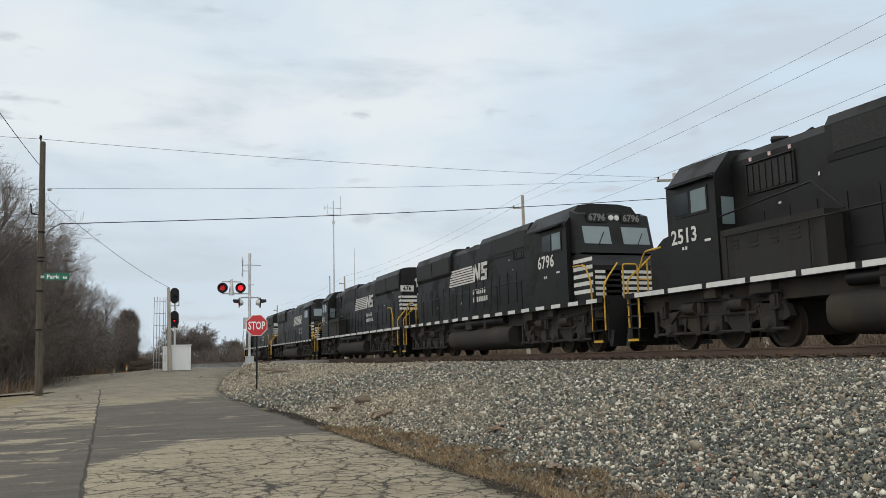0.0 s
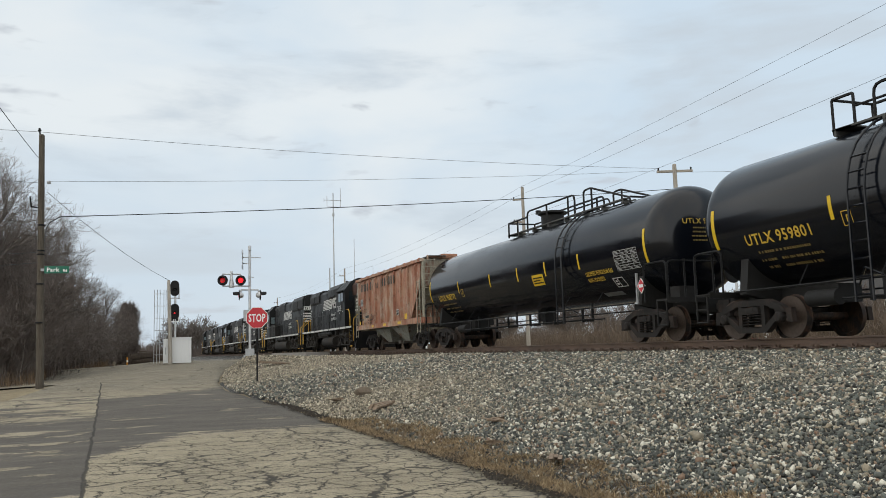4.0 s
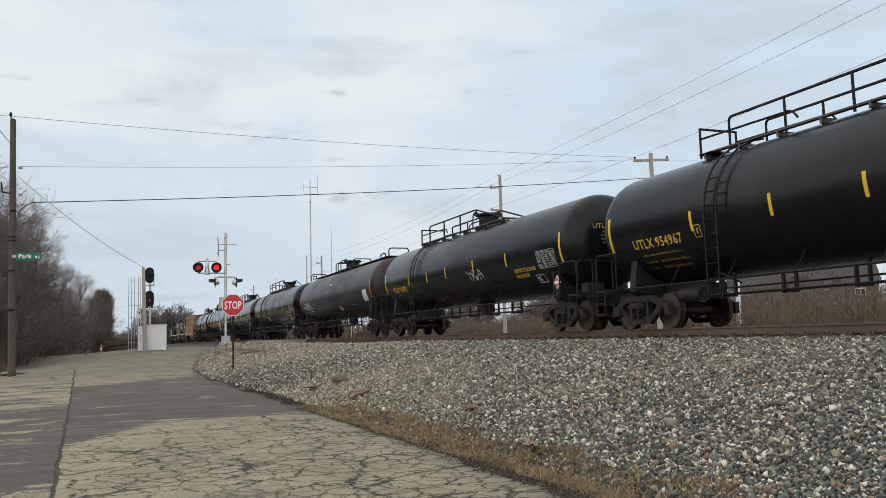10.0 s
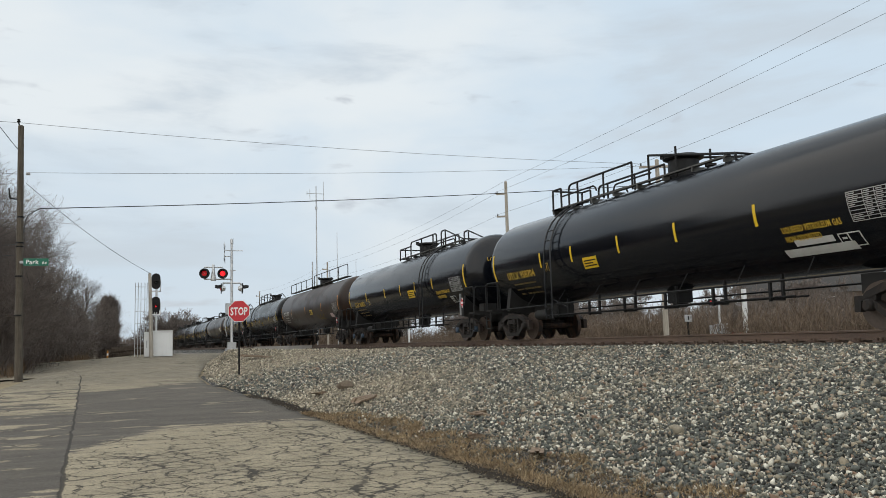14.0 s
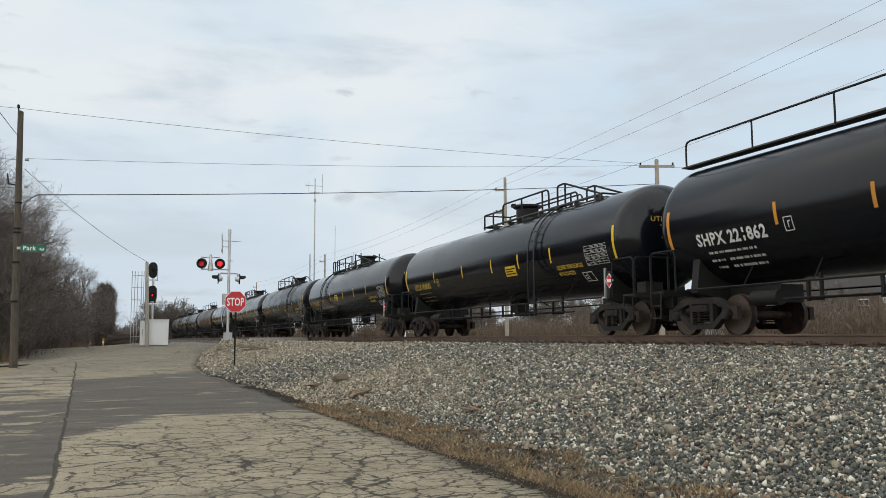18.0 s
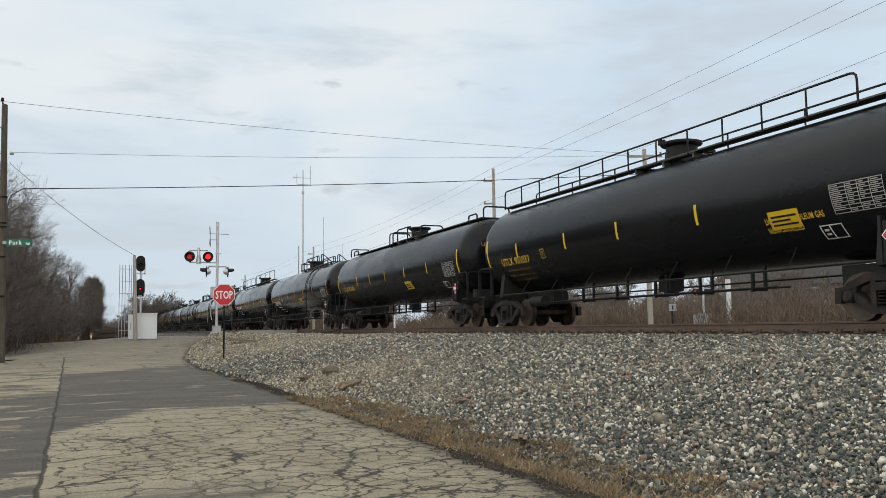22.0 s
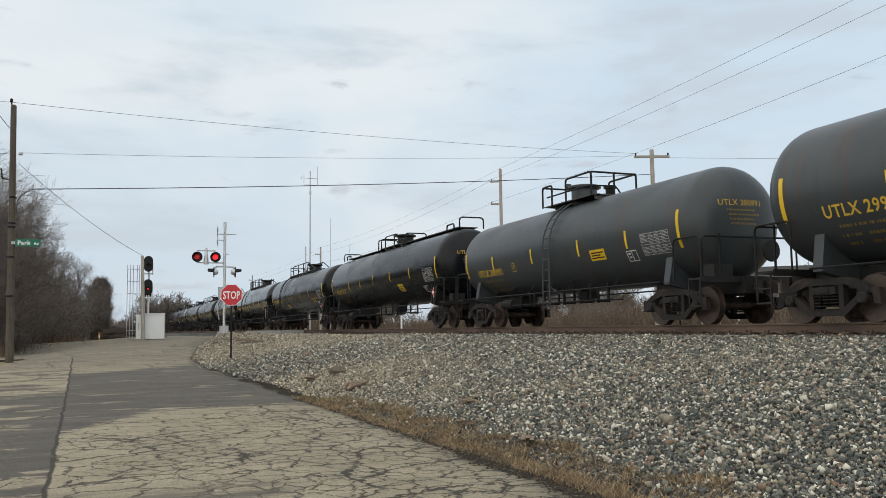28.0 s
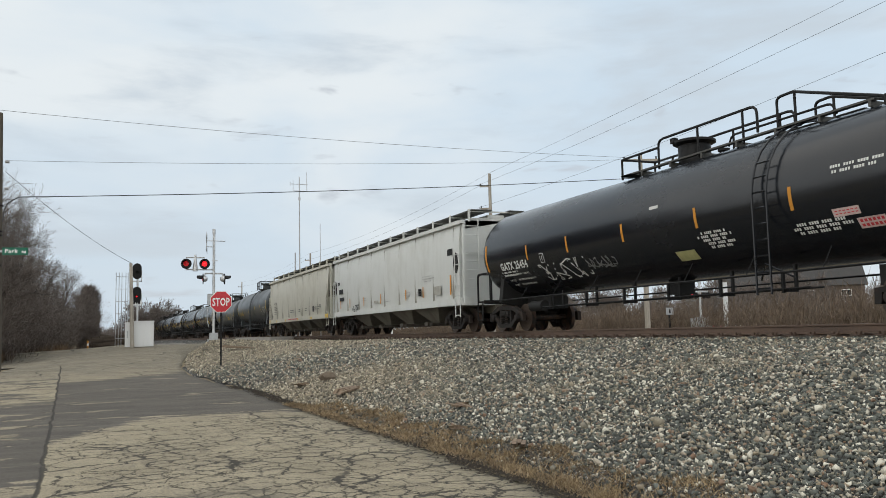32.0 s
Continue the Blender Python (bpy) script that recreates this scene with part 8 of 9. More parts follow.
def train_signal():
    x, y = -12.0, 52.0
    z0 = float(level(y)) + 0.0
    p = utility_pole((-12.21, 50.55, z0), 4.36 - z0, 0.12, PALE_POLE, "short grey wooden post that takes the service wire", lean=(-0.13, 0), group="")
    t = thing("railway_signal", "two-headed railway signal showing red over a dwarf panel", "railway signal", "", (x, y, z0))
    part("mast", cyl(bmesh.new(), (0.1, 0, 0), (0.1, 0, 3.75 - z0), 0.06, 12), ALU, t, smooth=True)
    for zc_, nm in ((4.0, "signal_head"), (2.62, "signal_head")):
        z = zc_ - z0
        bm = bmesh.new()
        pts = [(0.06 + 0.25 * math.cos(a), z + 0.22 + 0.25 * math.sin(a)) for a in np.linspace(0, math.pi, 9)] + [(0.06 + 0.25 * math.cos(a), z - 0.22 + 0.25 * math.sin(a)) for a in np.linspace(math.pi, 2 * math.pi, 9)]
        prism(bm, pts, "y", -0.06, -0.02)
        h = part(nm, bm, DARK_STEEL, t, "black oval signal background")
        part("lamp_case", boxes((-0.08, 0.2, -0.02, 0.3, z - 0.35, z + 0.35)), DARK_STEEL, h, bevel=0.03)
        part("lens", lathe(bmesh.new(), [(0.0, -0.09), (0.035, -0.085), (0.05, -0.06), (0.0, -0.06)], "y", 14, (0.06, 0, z - 0.1)), LAMP_RED if zc_ < 3 else GLASS, h, "small red lens")
        hood = bmesh.new()
        n = 10
        a = [hood.verts.new((0.06 + 0.12 * math.cos(math.pi * i / n), -0.06, z - 0.1 + 0.12 * math.sin(math.pi * i / n))) for i in range(n + 1)]
        b = [hood.verts.new((v.co.x, -0.26, v.co.z)) for v in a]
        for i in range(n):
            hood.faces.new((a[i], a[i + 1], b[i + 1], b[i]))
        part("hood", hood, DARK_STEEL, h)
        part("head_bracket", boxes((-0.3, 0.34, 0.05, 0.12, z - 0.62, z - 0.55), (0.28, 0.34, 0.05, 0.12, z - 0.62, z + 0.1)), ALU, h)
    part("marker_panel", boxes((-0.2, 0.32, -0.05, -0.02, 2.0 - z0, 2.28 - z0)), WHITE_SHEET, t, "small white panel with dark marks")
    part("panel_marks", boxes((-0.14, -0.02, -0.056, -0.05, 2.06 - z0, 2.22 - z0), (0.02, 0.08, -0.056, -0.05, 2.06 - z0, 2.22 - z0), (0.14, 0.26, -0.056, -0.05, 2.06 - z0, 2.22 - z0)), DARK_STEEL, t)
    # cage ladder beside the post
    l = thing("cage_ladder", "thin galvanised cage ladder behind the signal", "ladder", "", (-12.75, 52.4, z0))
    for dx in (-0.32, -0.16, 0.0, 0.22, 0.34):
        part("ladder_stile", rods(0.018, [(dx, 0.1 * math.sin(dx * 9), 0), (dx, 0.1 * math.sin(dx * 9), 3.95 - z0)]), STEEL, l)
    for i in range(6):
        zz = 0.5 + i * 0.72
        part("ladder_hoop", rods(0.014, [(-0.32, 0.02, zz), (-0.16, -0.1, zz), (0.0, 0, zz), (0.22, 0.1, zz), (0.34, 0.02, zz)]), STEEL, l)
    b = thing("signal_cabinet", "white steel signal cabinet with one wide door", "cabinet", "", (-11.66, 51.3, z0))
    part("body", boxes((-0.62, 0.62, -0.45, 0.45, 0.0, 1.42)), WHITE_CASE, b, bevel=0.02)
    part("roof", boxes((-0.65, 0.65, -0.5, 0.5, 1.42, 1.47)), WHITE_CASE, b, bevel=0.01)
    part("door", boxes((-0.60, 0.60, -0.458, -0.45, 0.05, 1.38)), WHITE_CASE, b)
    part("door_handle", boxes((-0.57, -0.53, -0.48, -0.458, 0.62, 0.78)), STEEL, b)
    side = thing("signal_cabinet", "narrow white steel cabinet beside the wooden post", "cabinet", "", (-12.44, 51.2, z0))
    part("body", boxes((-0.14, 0.16, -0.3, 0.3, 0.0, 1.40)), WHITE_CASE, side, bevel=0.015)
    part("latch", boxes((-0.05, 0.0, -0.33, -0.30, 0.5, 0.9)), STEEL, side)


train_signal()
single("concrete_slab", boxes((-0.9, 0.9, -0.5, 0.5, -0.12, 0.06)), CONCRETE, "pale concrete slab lying beside the crossing", "slab", at=(-9.6, 57.4, -0.36), bevel=0.02)


def tie_pile():
    """Old ties thrown in a heap beyond the road's crest."""
    rng = random.Random(6)
    me = cached("old_tie", lambda: finish("old_tie", boxes((-1.3, 1.3, -0.11, 0.11, -0.09, 0.09)), TIE_WOOD, bevel=0.012))
    for i in range(26):
        o = new("old_tie", me)
        lay = i // 7
        o.matrix_basis = pose(-13.4 + 0.35 * lay + rng.uniform(-0.9, 0.9), 72 + rng.uniform(-2, 3), -0.42 + 0.24 * lay, rng.uniform(-6, 6), rng.uniform(-7, 7), rng.uniform(-40, 40))
        tagged(o, "dark old railway tie thrown on a heap", "railway tie", "heap of old ties")


tie_pile()
mk = thing("marker_post", "small orange and white marker post", "marker post", "", (-14.65, 68.0, -0.62))
part("post", cyl(bmesh.new(), (0, 0, -0.2), (0, 0, 0.62), 0.06, 10), DECAL_ORANGE, mk, smooth=True)
part("white_band", cyl(bmesh.new(), (0, 0, 0.25), (0, 0, 0.42), 0.064, 10), WHITE_SHEET, mk, smooth=True)


def radio_mast(at, h, r, label, cross):
    t = thing("radio_mast", label, "radio mast", "radio masts", at)
    part("mast", cyl(bmesh.new(), (0, 0, -0.5), (0, 0, h), r, 10, r * 0.6), STEEL, t, smooth=True)
    if cross:
        z = h - 0.9
        part("antenna_boom", rods(0.03, [(-1.15, 0, z), (1.0, 0, z)], [(-0.7, 0, z - 0.8), (0.7, 0, z - 0.8)]), STEEL, t)
        for x, a, b in ((-0.75, -0.7, 0.5), (0.9, -0.9, 1.5), (-1.1, -0.2, 0.25)):
            part("dipole", rods(0.03, [(x, 0, z + a), (x, 0, z + b)]), STEEL, t)
        part("clamp", cyl(bmesh.new(), (0, 0, z - 1.9), (0, 0, z - 1.6), r * 1.5, 10), STEEL, t)
    return t


radio_mast((8.0, 97.0, -0.9), 19.8, 0.10, "tall thin radio mast with a small dipole antenna", True)
radio_mast((7.7, 98.0, -0.9), 10.8, 0.12, "short grey post beside the radio mast", False)
radio_mast((10.4, 96.6, -0.9), 14.2, 0.05, "thin whip antenna mast", False)
radio_mast((12.6, 96.3, -0.9), 11.0, 0.04, "thin whip antenna mast", False)


def gate_signal():
    """Far crossing: mast with lamps seen past the cars, and a lowered striped gate."""
    t = thing("crossing_gate", "far level-crossing signal with a lowered striped gate", "crossing signal", "crossing signals", (26.4, 48.8, -0.7))
    part("mast", cyl(bmesh.new(), (0, 0, 0), (0, 0, 5.0), 0.08, 12), ALU, t, smooth=True)
    part("gate_machine", boxes((-0.75, -0.45, -0.25, 0.25, 0.3, 1.35), (-0.3, 0.45, -0.3, 0.3, 0.2, 1.45)), STEEL, t, bevel=0.10)
    part("lamp_arm", rods(0.035, [(-0.75, 0, 3.25), (0.75, 0, 3.25)]), ALU, t)
    for dx in (-0.75, -0.35, 0.35, 0.75):
        part("lamp", lathe(bmesh.new(), [(0.0, -0.06), (0.2, -0.05), (0.24, 0.0), (0.14, 0.2), (0.0, 0.2)], "y", 18, (dx, 0, 3.0)), DARK_STEEL, t, smooth=True)
        part("lens", lathe(bmesh.new(), [(0.0, -0.08), (0.11, -0.07), (0.0, -0.05)], "y", 14, (dx, 0, 3.0)), LAMP_DIM if dx < -0.5 else DARK_STEEL, t)
    arm_z = 0.72
    for i in range(9):
        a = 0.6 + i * 0.36
        part("gate_arm", boxes((a, a + 0.36, -0.04, 0.04, arm_z - 0.06, arm_z + 0.07)), RED_SIGN if i % 2 else WHITE_SHEET, t)


gate_signal()
single("white_post", boxes((-0.17, 0.17, -0.08, 0.08, -0.3, 3.9)), WHITE_CASE, "plain white square post", "post", at=(28.1, 48.1, -0.7), bevel=0.02)
sp = thing("small_sign", "small weathered sign on a post in the grass", "sign", "", (24.3, 49.7, -0.8))
part("post", boxes((-0.05, 0.05, -0.05, 0.05, 0, 2.1)), DARK_STEEL, sp)
part("panel", boxes((-0.32, 0.32, -0.07, -0.05, 1.75, 2.25)), STEEL, sp)
part("panel_mark", boxes((-0.06, 0.06, -0.08, -0.07, 1.85, 2.15)), DARK_STEEL, sp)
utility_pole((22.7, 50.2, -0.9), 3.9, 0.13, PALE_POLE, "stub of a grey pole in the brush")
single("white_post", boxes((-0.06, 0.06, -0.06, 0.06, -0.3, 2.0)), WHITE_CASE, "thin white marker post beyond the track", "post", at=(9.0, 67.0, -0.9))


def house(at, rz, w, d, h, wall, roof, label, cols, rows):
    t = thing("house", label, "house", "far houses", at, rz=rz)
    part("wall", boxes((0, w, 0, d, -0.5, h)), wall, t)
    rf = bmesh.new()
    prism(rf, [(-0.4, h - 0.05), (d + 0.4, h - 0.05), (d / 2, h + d * 0.32)], "x", -0.4, w + 0.4)
    part("roof", rf, roof, t)
    for r_ in range(rows):
        for c in range(cols):
            x0 = (c + 0.5) * w / cols - 0.55
            z0 = 1.0 + r_ * 2.8
            wi = part("window", boxes((x0 - 0.1, x0 + 1.2, -0.04, 0.0, z0 - 0.1, z0 + 1.6)), WHITE_SHEET, t)
            for q in range(2):
                for p in range(2):
                    part("pane", boxes((x0 + 0.58 * p, x0 + 0.52 + 0.58 * p, -0.06, -0.04, z0 + 0.77 * q, z0 + 0.71 + 0.77 * q)), GLASS, wi)
    return t


WALL_BROWN = plain("brown_siding", (0.12, 0.095, 0.08), 0.85, 0, 0.3, 3)
WALL_TAN = plain("grey_siding", (0.20, 0.19, 0.175), 0.85, 0, 0.3, 3)
ROOF_DARK = plain("dark_shingles", (0.05, 0.047, 0.045), 0.9, 0, 0.3, 6)
house((66.0, 92.0, -0.8), -42, 18, 9, 6.0, WALL_BROWN, ROOF_DARK, "brown two-storey house behind bare brush", 4, 2)
house((86.0, 74.0, -0.8), -42, 16, 9, 6.0, WALL_TAN, ROOF_DARK, "grey two-storey house behind bare brush", 4, 2)


def parked_car(at, rz):
    paint = plain("silver_car_paint", (0.42, 0.47, 0.52), 0.25, 0.6, 0.1)
    t = thing("car", "silver parked car beyond the track", "car", "", at, rz=rz)
    bm = bmesh.new()
    prism(bm, [(-2.3, 0.35), (-2.3, 0.75), (-1.5, 0.92), (-0.9, 1.42), (0.7, 1.45), (1.4, 1.0), (2.25, 0.9), (2.3, 0.35)], "y", -0.88, 0.88)
    part("body", bm, paint, t, bevel=0.06)
    gl = bmesh.new()
    prism(gl, [(-1.38, 0.95), (-0.88, 1.36), (0.66, 1.38), (1.22, 1.0)], "y", -0.90, 0.90)
    part("side_windows", gl, GLASS, t)
    for x in (-1.45, 1.45):
        for y in (-0.82, 0.82):
            w = part("wheel", lathe(bmesh.new(), [(0, -0.1), (0.2, -0.1), (0.33, -0.09), (0.33, 0.09), (0, 0.1)], "y", 18, (x, y, 0.33)), DARK_STEEL, t, smooth=True)
            part("rim", lathe(bmesh.new(), [(0, -0.115), (0.19, -0.11), (0.19, 0.115), (0, 0.115)], "y", 14, (x, y, 0.33)), STEEL, w)
    return t


parked_car((49.2, 55.5, -0.55), 60)


def splinter(at, ln, w, rz, tilt, label, seed):
    rng = random.Random(seed)
    bm = bmesh.new()
    for i in range(3):
        y = (i - 1) * w * 0.6
        a, b = -ln / 2 + rng.uniform(0, 0.2), ln / 2 - rng.uniform(0, 0.3)
        prism(bm, [(a, 0.0), (a + 0.1, 0.04 + 0.02 * i), (b - 0.2, 0.05), (b, 0.012), (b - 0.05, 0.0)], "y", y - w * 0.28, y + w * 0.28)
    o = single("wood_scrap", bm, DRIFT, label, "wood scrap", "wood scraps on the ballast", at=at, bevel=0.008)
    o.rotation_euler = (radians(rng.uniform(-6, 6)), radians(tilt), radians(rz))
    return o


def on_bed(x, y, up=0.04):
    return (x, y, float(bed_z(np.array(x), np.array(y))) + up)


splinter(on_bed(-8.86, 18.2, 0.05), 1.15, 0.15, 36, -6, "splintered brown plank lying on the ballast", 1)
splinter(on_bed(-8.54, 12.7), 0.50, 0.13, -60, 3, "short dark piece of broken tie on the ballast", 2)
splinter(on_bed(-9.22, 11.3, 0.03), 0.42, 0.035, 0, 0, "pale thin stick lying in the stones", 3)
splinter(on_bed(-9.27, 20.9, 0.04), 0.28, 0.1, 20, 0, "small dark wood chip in the stones", 5)
splinter(on_bed(-9.25, 9.4, 0.04), 0.22, 0.09, 60, 0, "small dark wood chip in the stones", 6)
splinter(on_bed(-8.1, 37.6, 0.08), 1.9, 0.2, 10, 4, "dark weathered timber on the ballast mound", 4)
bm = bmesh.new()
bmesh.ops.create_icosphere(bm, subdivisions=2, radius=0.19)
for v in bm.verts:
    v.co = Vector((v.co.x * 1.25, v.co.y, v.co.z * 0.75)) * (1 + 0.25 * noise.noise(v.co * 7))
single("brown_rock", bm, plain("brown_rock", (0.16, 0.125, 0.09), 0.95, 0, 0.4, 20), "brown lump of rock on the ballast", "rock", at=on_bed(-8.6, 21.1, 0.08))


# ---- vegetation ----
def make_bark(name, a, b):
    k = Mat(name, a, 0.95)
    k.color(k.mix(k.ramp(k.noise(2.2, 5, 0.6), 0.35, 0.7), a, b))
    return k.m


BARK = make_bark("grey_brown_bark", (0.095, 0.082, 0.072), (0.15, 0.13, 0.115))
TWIG = make_bark("brown_twigs", (0.125, 0.103, 0.091), (0.20, 0.168, 0.149))
THICKET = make_bark("dark_thicket", (0.115, 0.092, 0.080), (0.18, 0.147, 0.128))
IVY = make_bark("brown_vine_leaves", (0.125, 0.104, 0.094), (0.20, 0.168, 0.152))
BRUSH = make_bark("tan_brush", (0.105, 0.077, 0.056), (0.185, 0.138, 0.098))


def make_blades(name, *cols):
    """Dead grass: every blade its own tone between straw and brown."""
    k = Mat(name, cols[0], 0.95)
    cr = k.node("ShaderNodeValToRGB")
    k.l.new(k.node("ShaderNodeNewGeometry").outputs["Random Per Island"], cr.inputs[0])
    e = cr.color_ramp.elements
    while len(e) < len(cols):
        e.new(0.5)
    for i, c in enumerate(cols):
        e[i].position, e[i].color = i / (len(cols) - 1), (*c, 1)
    c = k.mix(k.ramp(k.noise(1.6, 5, 0.65), 0.42, 0.66, 0, 0.6), cr.outputs[0], (0.085, 0.058, 0.034))
    k.color(c)
    return k.m


DRY_GRASS = make_blades("dry_grass", (0.11, 0.072, 0.040), (0.24, 0.165, 0.09), (0.33, 0.245, 0.14), (0.46, 0.36, 0.22))
WEEDS = make_blades("brown_weeds", (0.09, 0.058, 0.034), (0.19, 0.125, 0.075), (0.28, 0.195, 0.12))


def tubes(name, segs, mat, sides=3):
    """Tapered twigs from an array of (p, q, r0, r1)."""
    p, q, r0, r1 = (np.array(x, float) for x in segs)
    n = len(p)
    d = q - p
    d /= np.linalg.norm(d, axis=1)[:, None] + 1e-9
    ref = np.where(np.abs(d[:, 2:3]) > 0.9, np.array([[1.0, 0, 0]]), np.array([[0, 0, 1.0]]))
    u = np.cross(d, ref)
    u /= np.linalg.norm(u, axis=1)[:, None] + 1e-9
    v = np.cross(d, u)
    co = np.zeros((n, 2 * sides, 3))
    for i in range(sides):
        a = 2 * math.pi * i / sides
        o = u * math.cos(a) + v * math.sin(a)
        co[:, i] = p + o * r0[:, None]
        co[:, sides + i] = q + o * r1[:, None]
    quad = np.array([(i, (i + 1) % sides, sides + (i + 1) % sides, sides + i) for i in range(sides)])
    f = (quad[None] + 2 * sides * np.arange(n)[:, None, None]).reshape(-1)
    me = bpy.data.meshes.new(name)
    me.vertices.add(n * 2 * sides)
    me.vertices.foreach_set("co", co.reshape(-1).astype(np.float32))
    me.loops.add(len(f))
    me.loops.foreach_set("vertex_index", f.astype(np.int32))
    me.polygons.add(n * sides)
    me.polygons.foreach_set("loop_start", np.arange(0, len(f), 4, dtype=np.int32))
    me.update()
    me.validate()
    me.materials.append(mat)
    return me


def slivers(name, segs, mat):
    """Finest twigs: flat pointed slivers, each turned its own way, from an array of (p, q, r)."""
    p, q, r = (np.array(x, float) for x in segs)
    n = len(p)
    rng = np.random.default_rng(n)
    d = q - p
    d /= np.linalg.norm(d, axis=1)[:, None] + 1e-9
    u = np.cross(d, rng.normal(0, 1, (n, 3)))
    u /= np.linalg.norm(u, axis=1)[:, None] + 1e-9
    co = np.stack([p - u * r[:, None], p + u * r[:, None], q], 1)
    me = bpy.data.meshes.new(name)
    me.vertices.add(n * 3)
    me.vertices.foreach_set("co", co.reshape(-1).astype(np.float32))
    me.loops.add(3 * n)
    me.loops.foreach_set("vertex_index", np.arange(3 * n, dtype=np.int32))
    me.polygons.add(n)
    me.polygons.foreach_set("loop_start", np.arange(0, 3 * n, 3, dtype=np.int32))
    me.update()
    me.materials.append(mat)
    return me


def grow(seed, h, spread_, levels=5, bush=False, least=0.006, lift=0.12):
    """Branches of a bare tree as (p, q, r0, r1, level), brought to the height h."""
    rng = np.random.default_rng(seed)
    out = []
    kids_of = (13, 7, 6, 4, 4) if levels == 5 else (12, 7, 6, 6, 5)

    def branch(p, d, ln, r, lev):
        n = 1 if lev >= levels - 1 else (5, 4, 3, 2, 2)[min(lev, 4)]
        pts = [p]
        for i in range(n):
            d = d + rng.normal(0, 0.15, 3) + np.array([0, 0, lift if lev > 0 else 0.02])
            d = d / np.linalg.norm(d)
            pts.append(pts[-1] + d * ln / n)
        for i in range(n):
            out.append((pts[i], pts[i + 1], max(r * (1 - 0.55 * i / n), least * 1.3), max(r * (1 - 0.55 * (i + 1) / n), least), lev))
        if lev >= levels:
            return
        for k in range(kids_of[min(lev, 4)]):
            t = rng.uniform(0.28 if lev else 0.16, 1.0)
            i = min(int(t * n), n - 1)
            s = pts[i] + (pts[i + 1] - pts[i]) * (t * n - i)
            ax = pts[i + 1] - pts[i]
            ax = ax / np.linalg.norm(ax)
            side = rng.normal(0, 1, 3)
            side -= ax * (side @ ax)
            side /= np.linalg.norm(side)
            nd = ax * rng.uniform(0.55, 0.9) + side * spread_ * rng.uniform(0.6, 1.1)
            branch(s, nd / np.linalg.norm(nd), ln * rng.uniform(0.50, 0.72) * (1.15 - 0.35 * t), r * rng.uniform(0.35, 0.5), lev + 1)

    if bush:
        for _ in range(7):
            d = np.array([rng.normal(0, 0.35), rng.normal(0, 0.35), 1.0])
            branch(np.array([rng.normal(0, 0.3), rng.normal(0, 0.3), -0.1]), d / np.linalg.norm(d), h * rng.uniform(0.45, 0.65), 0.03, 1)
    else:
        branch(np.array([0, 0, -0.3]), np.array([0, 0, 1.0]), h * 0.5, h * 0.013, 0)
    top = np.percentile([b[1][2] for b in out], 99.5)
    k = h / top
    return [(p * k, q * k, r0, r1, lv) for p, q, r0, r1, lv in out]


def tree_model(seed, h, spread_, levels=5, bush=False, label="", name="bare_tree", least=0.006, lift=0.12):
    b = grow(seed, h, spread_, levels, bush, least, lift)
    t = thing(name, label, "tree" if not bush else "shrub", "bare trees" if not bush else "bare shrubs")
    big = [x[:4] for x in b if x[4] < 3]
    mid = [x[:4] for x in b if 3 <= x[4] < levels]
    fine = [x[:3] for x in b if x[4] == levels]
    part("trunk", tubes("trunk", list(zip(*big)), BARK, 5), None, t)
    if mid:
        part("crown", tubes("crown", list(zip(*mid)), TWIG, 3), None, t, "bare branches")
    part("crown", slivers("crown", list(zip(*fine)), TWIG), None, t, "fine bare twigs")
    return t


def plant(model, x, y, s=1.0, rz=None, z=None):
    z = float(land_z(np.array(float(x)), np.array(float(y)))) if z is None else z
    c = copy_thing(model, pose(x, y, z, 0, 0, random.uniform(0, 360) if rz is None else rz))
    c.scale = (s, s, s)
    return c


TREES = [tree_model(3, 12.0, 0.66, label="spreading leafless tree with long arching twigs", least=0.0042), tree_model(8, 12.0, 0.72, label="broad leafless tree at the edge of the thicket", lift=0.09, least=0.0042), tree_model(15, 12.0, 0.60, label="tall leafless tree with fine upswept twigs", lift=0.16, least=0.0042)]
BUSH = [tree_model(21, 5.5, 0.8, 4, True, "dense leafless brown shrub", "bare_shrub", 0.008), tree_model(22, 5.5, 0.95, 4, True, "dense leafless brown shrub", "bare_shrub", 0.008)]
FAR = [tree_model(31, 10.0, 0.9, 4, label="far bare tree with a rounded crown", least=0.028), tree_model(36, 10.0, 0.8, 4, label="far bare tree with a rounded crown", least=0.028)]
random.seed(5)
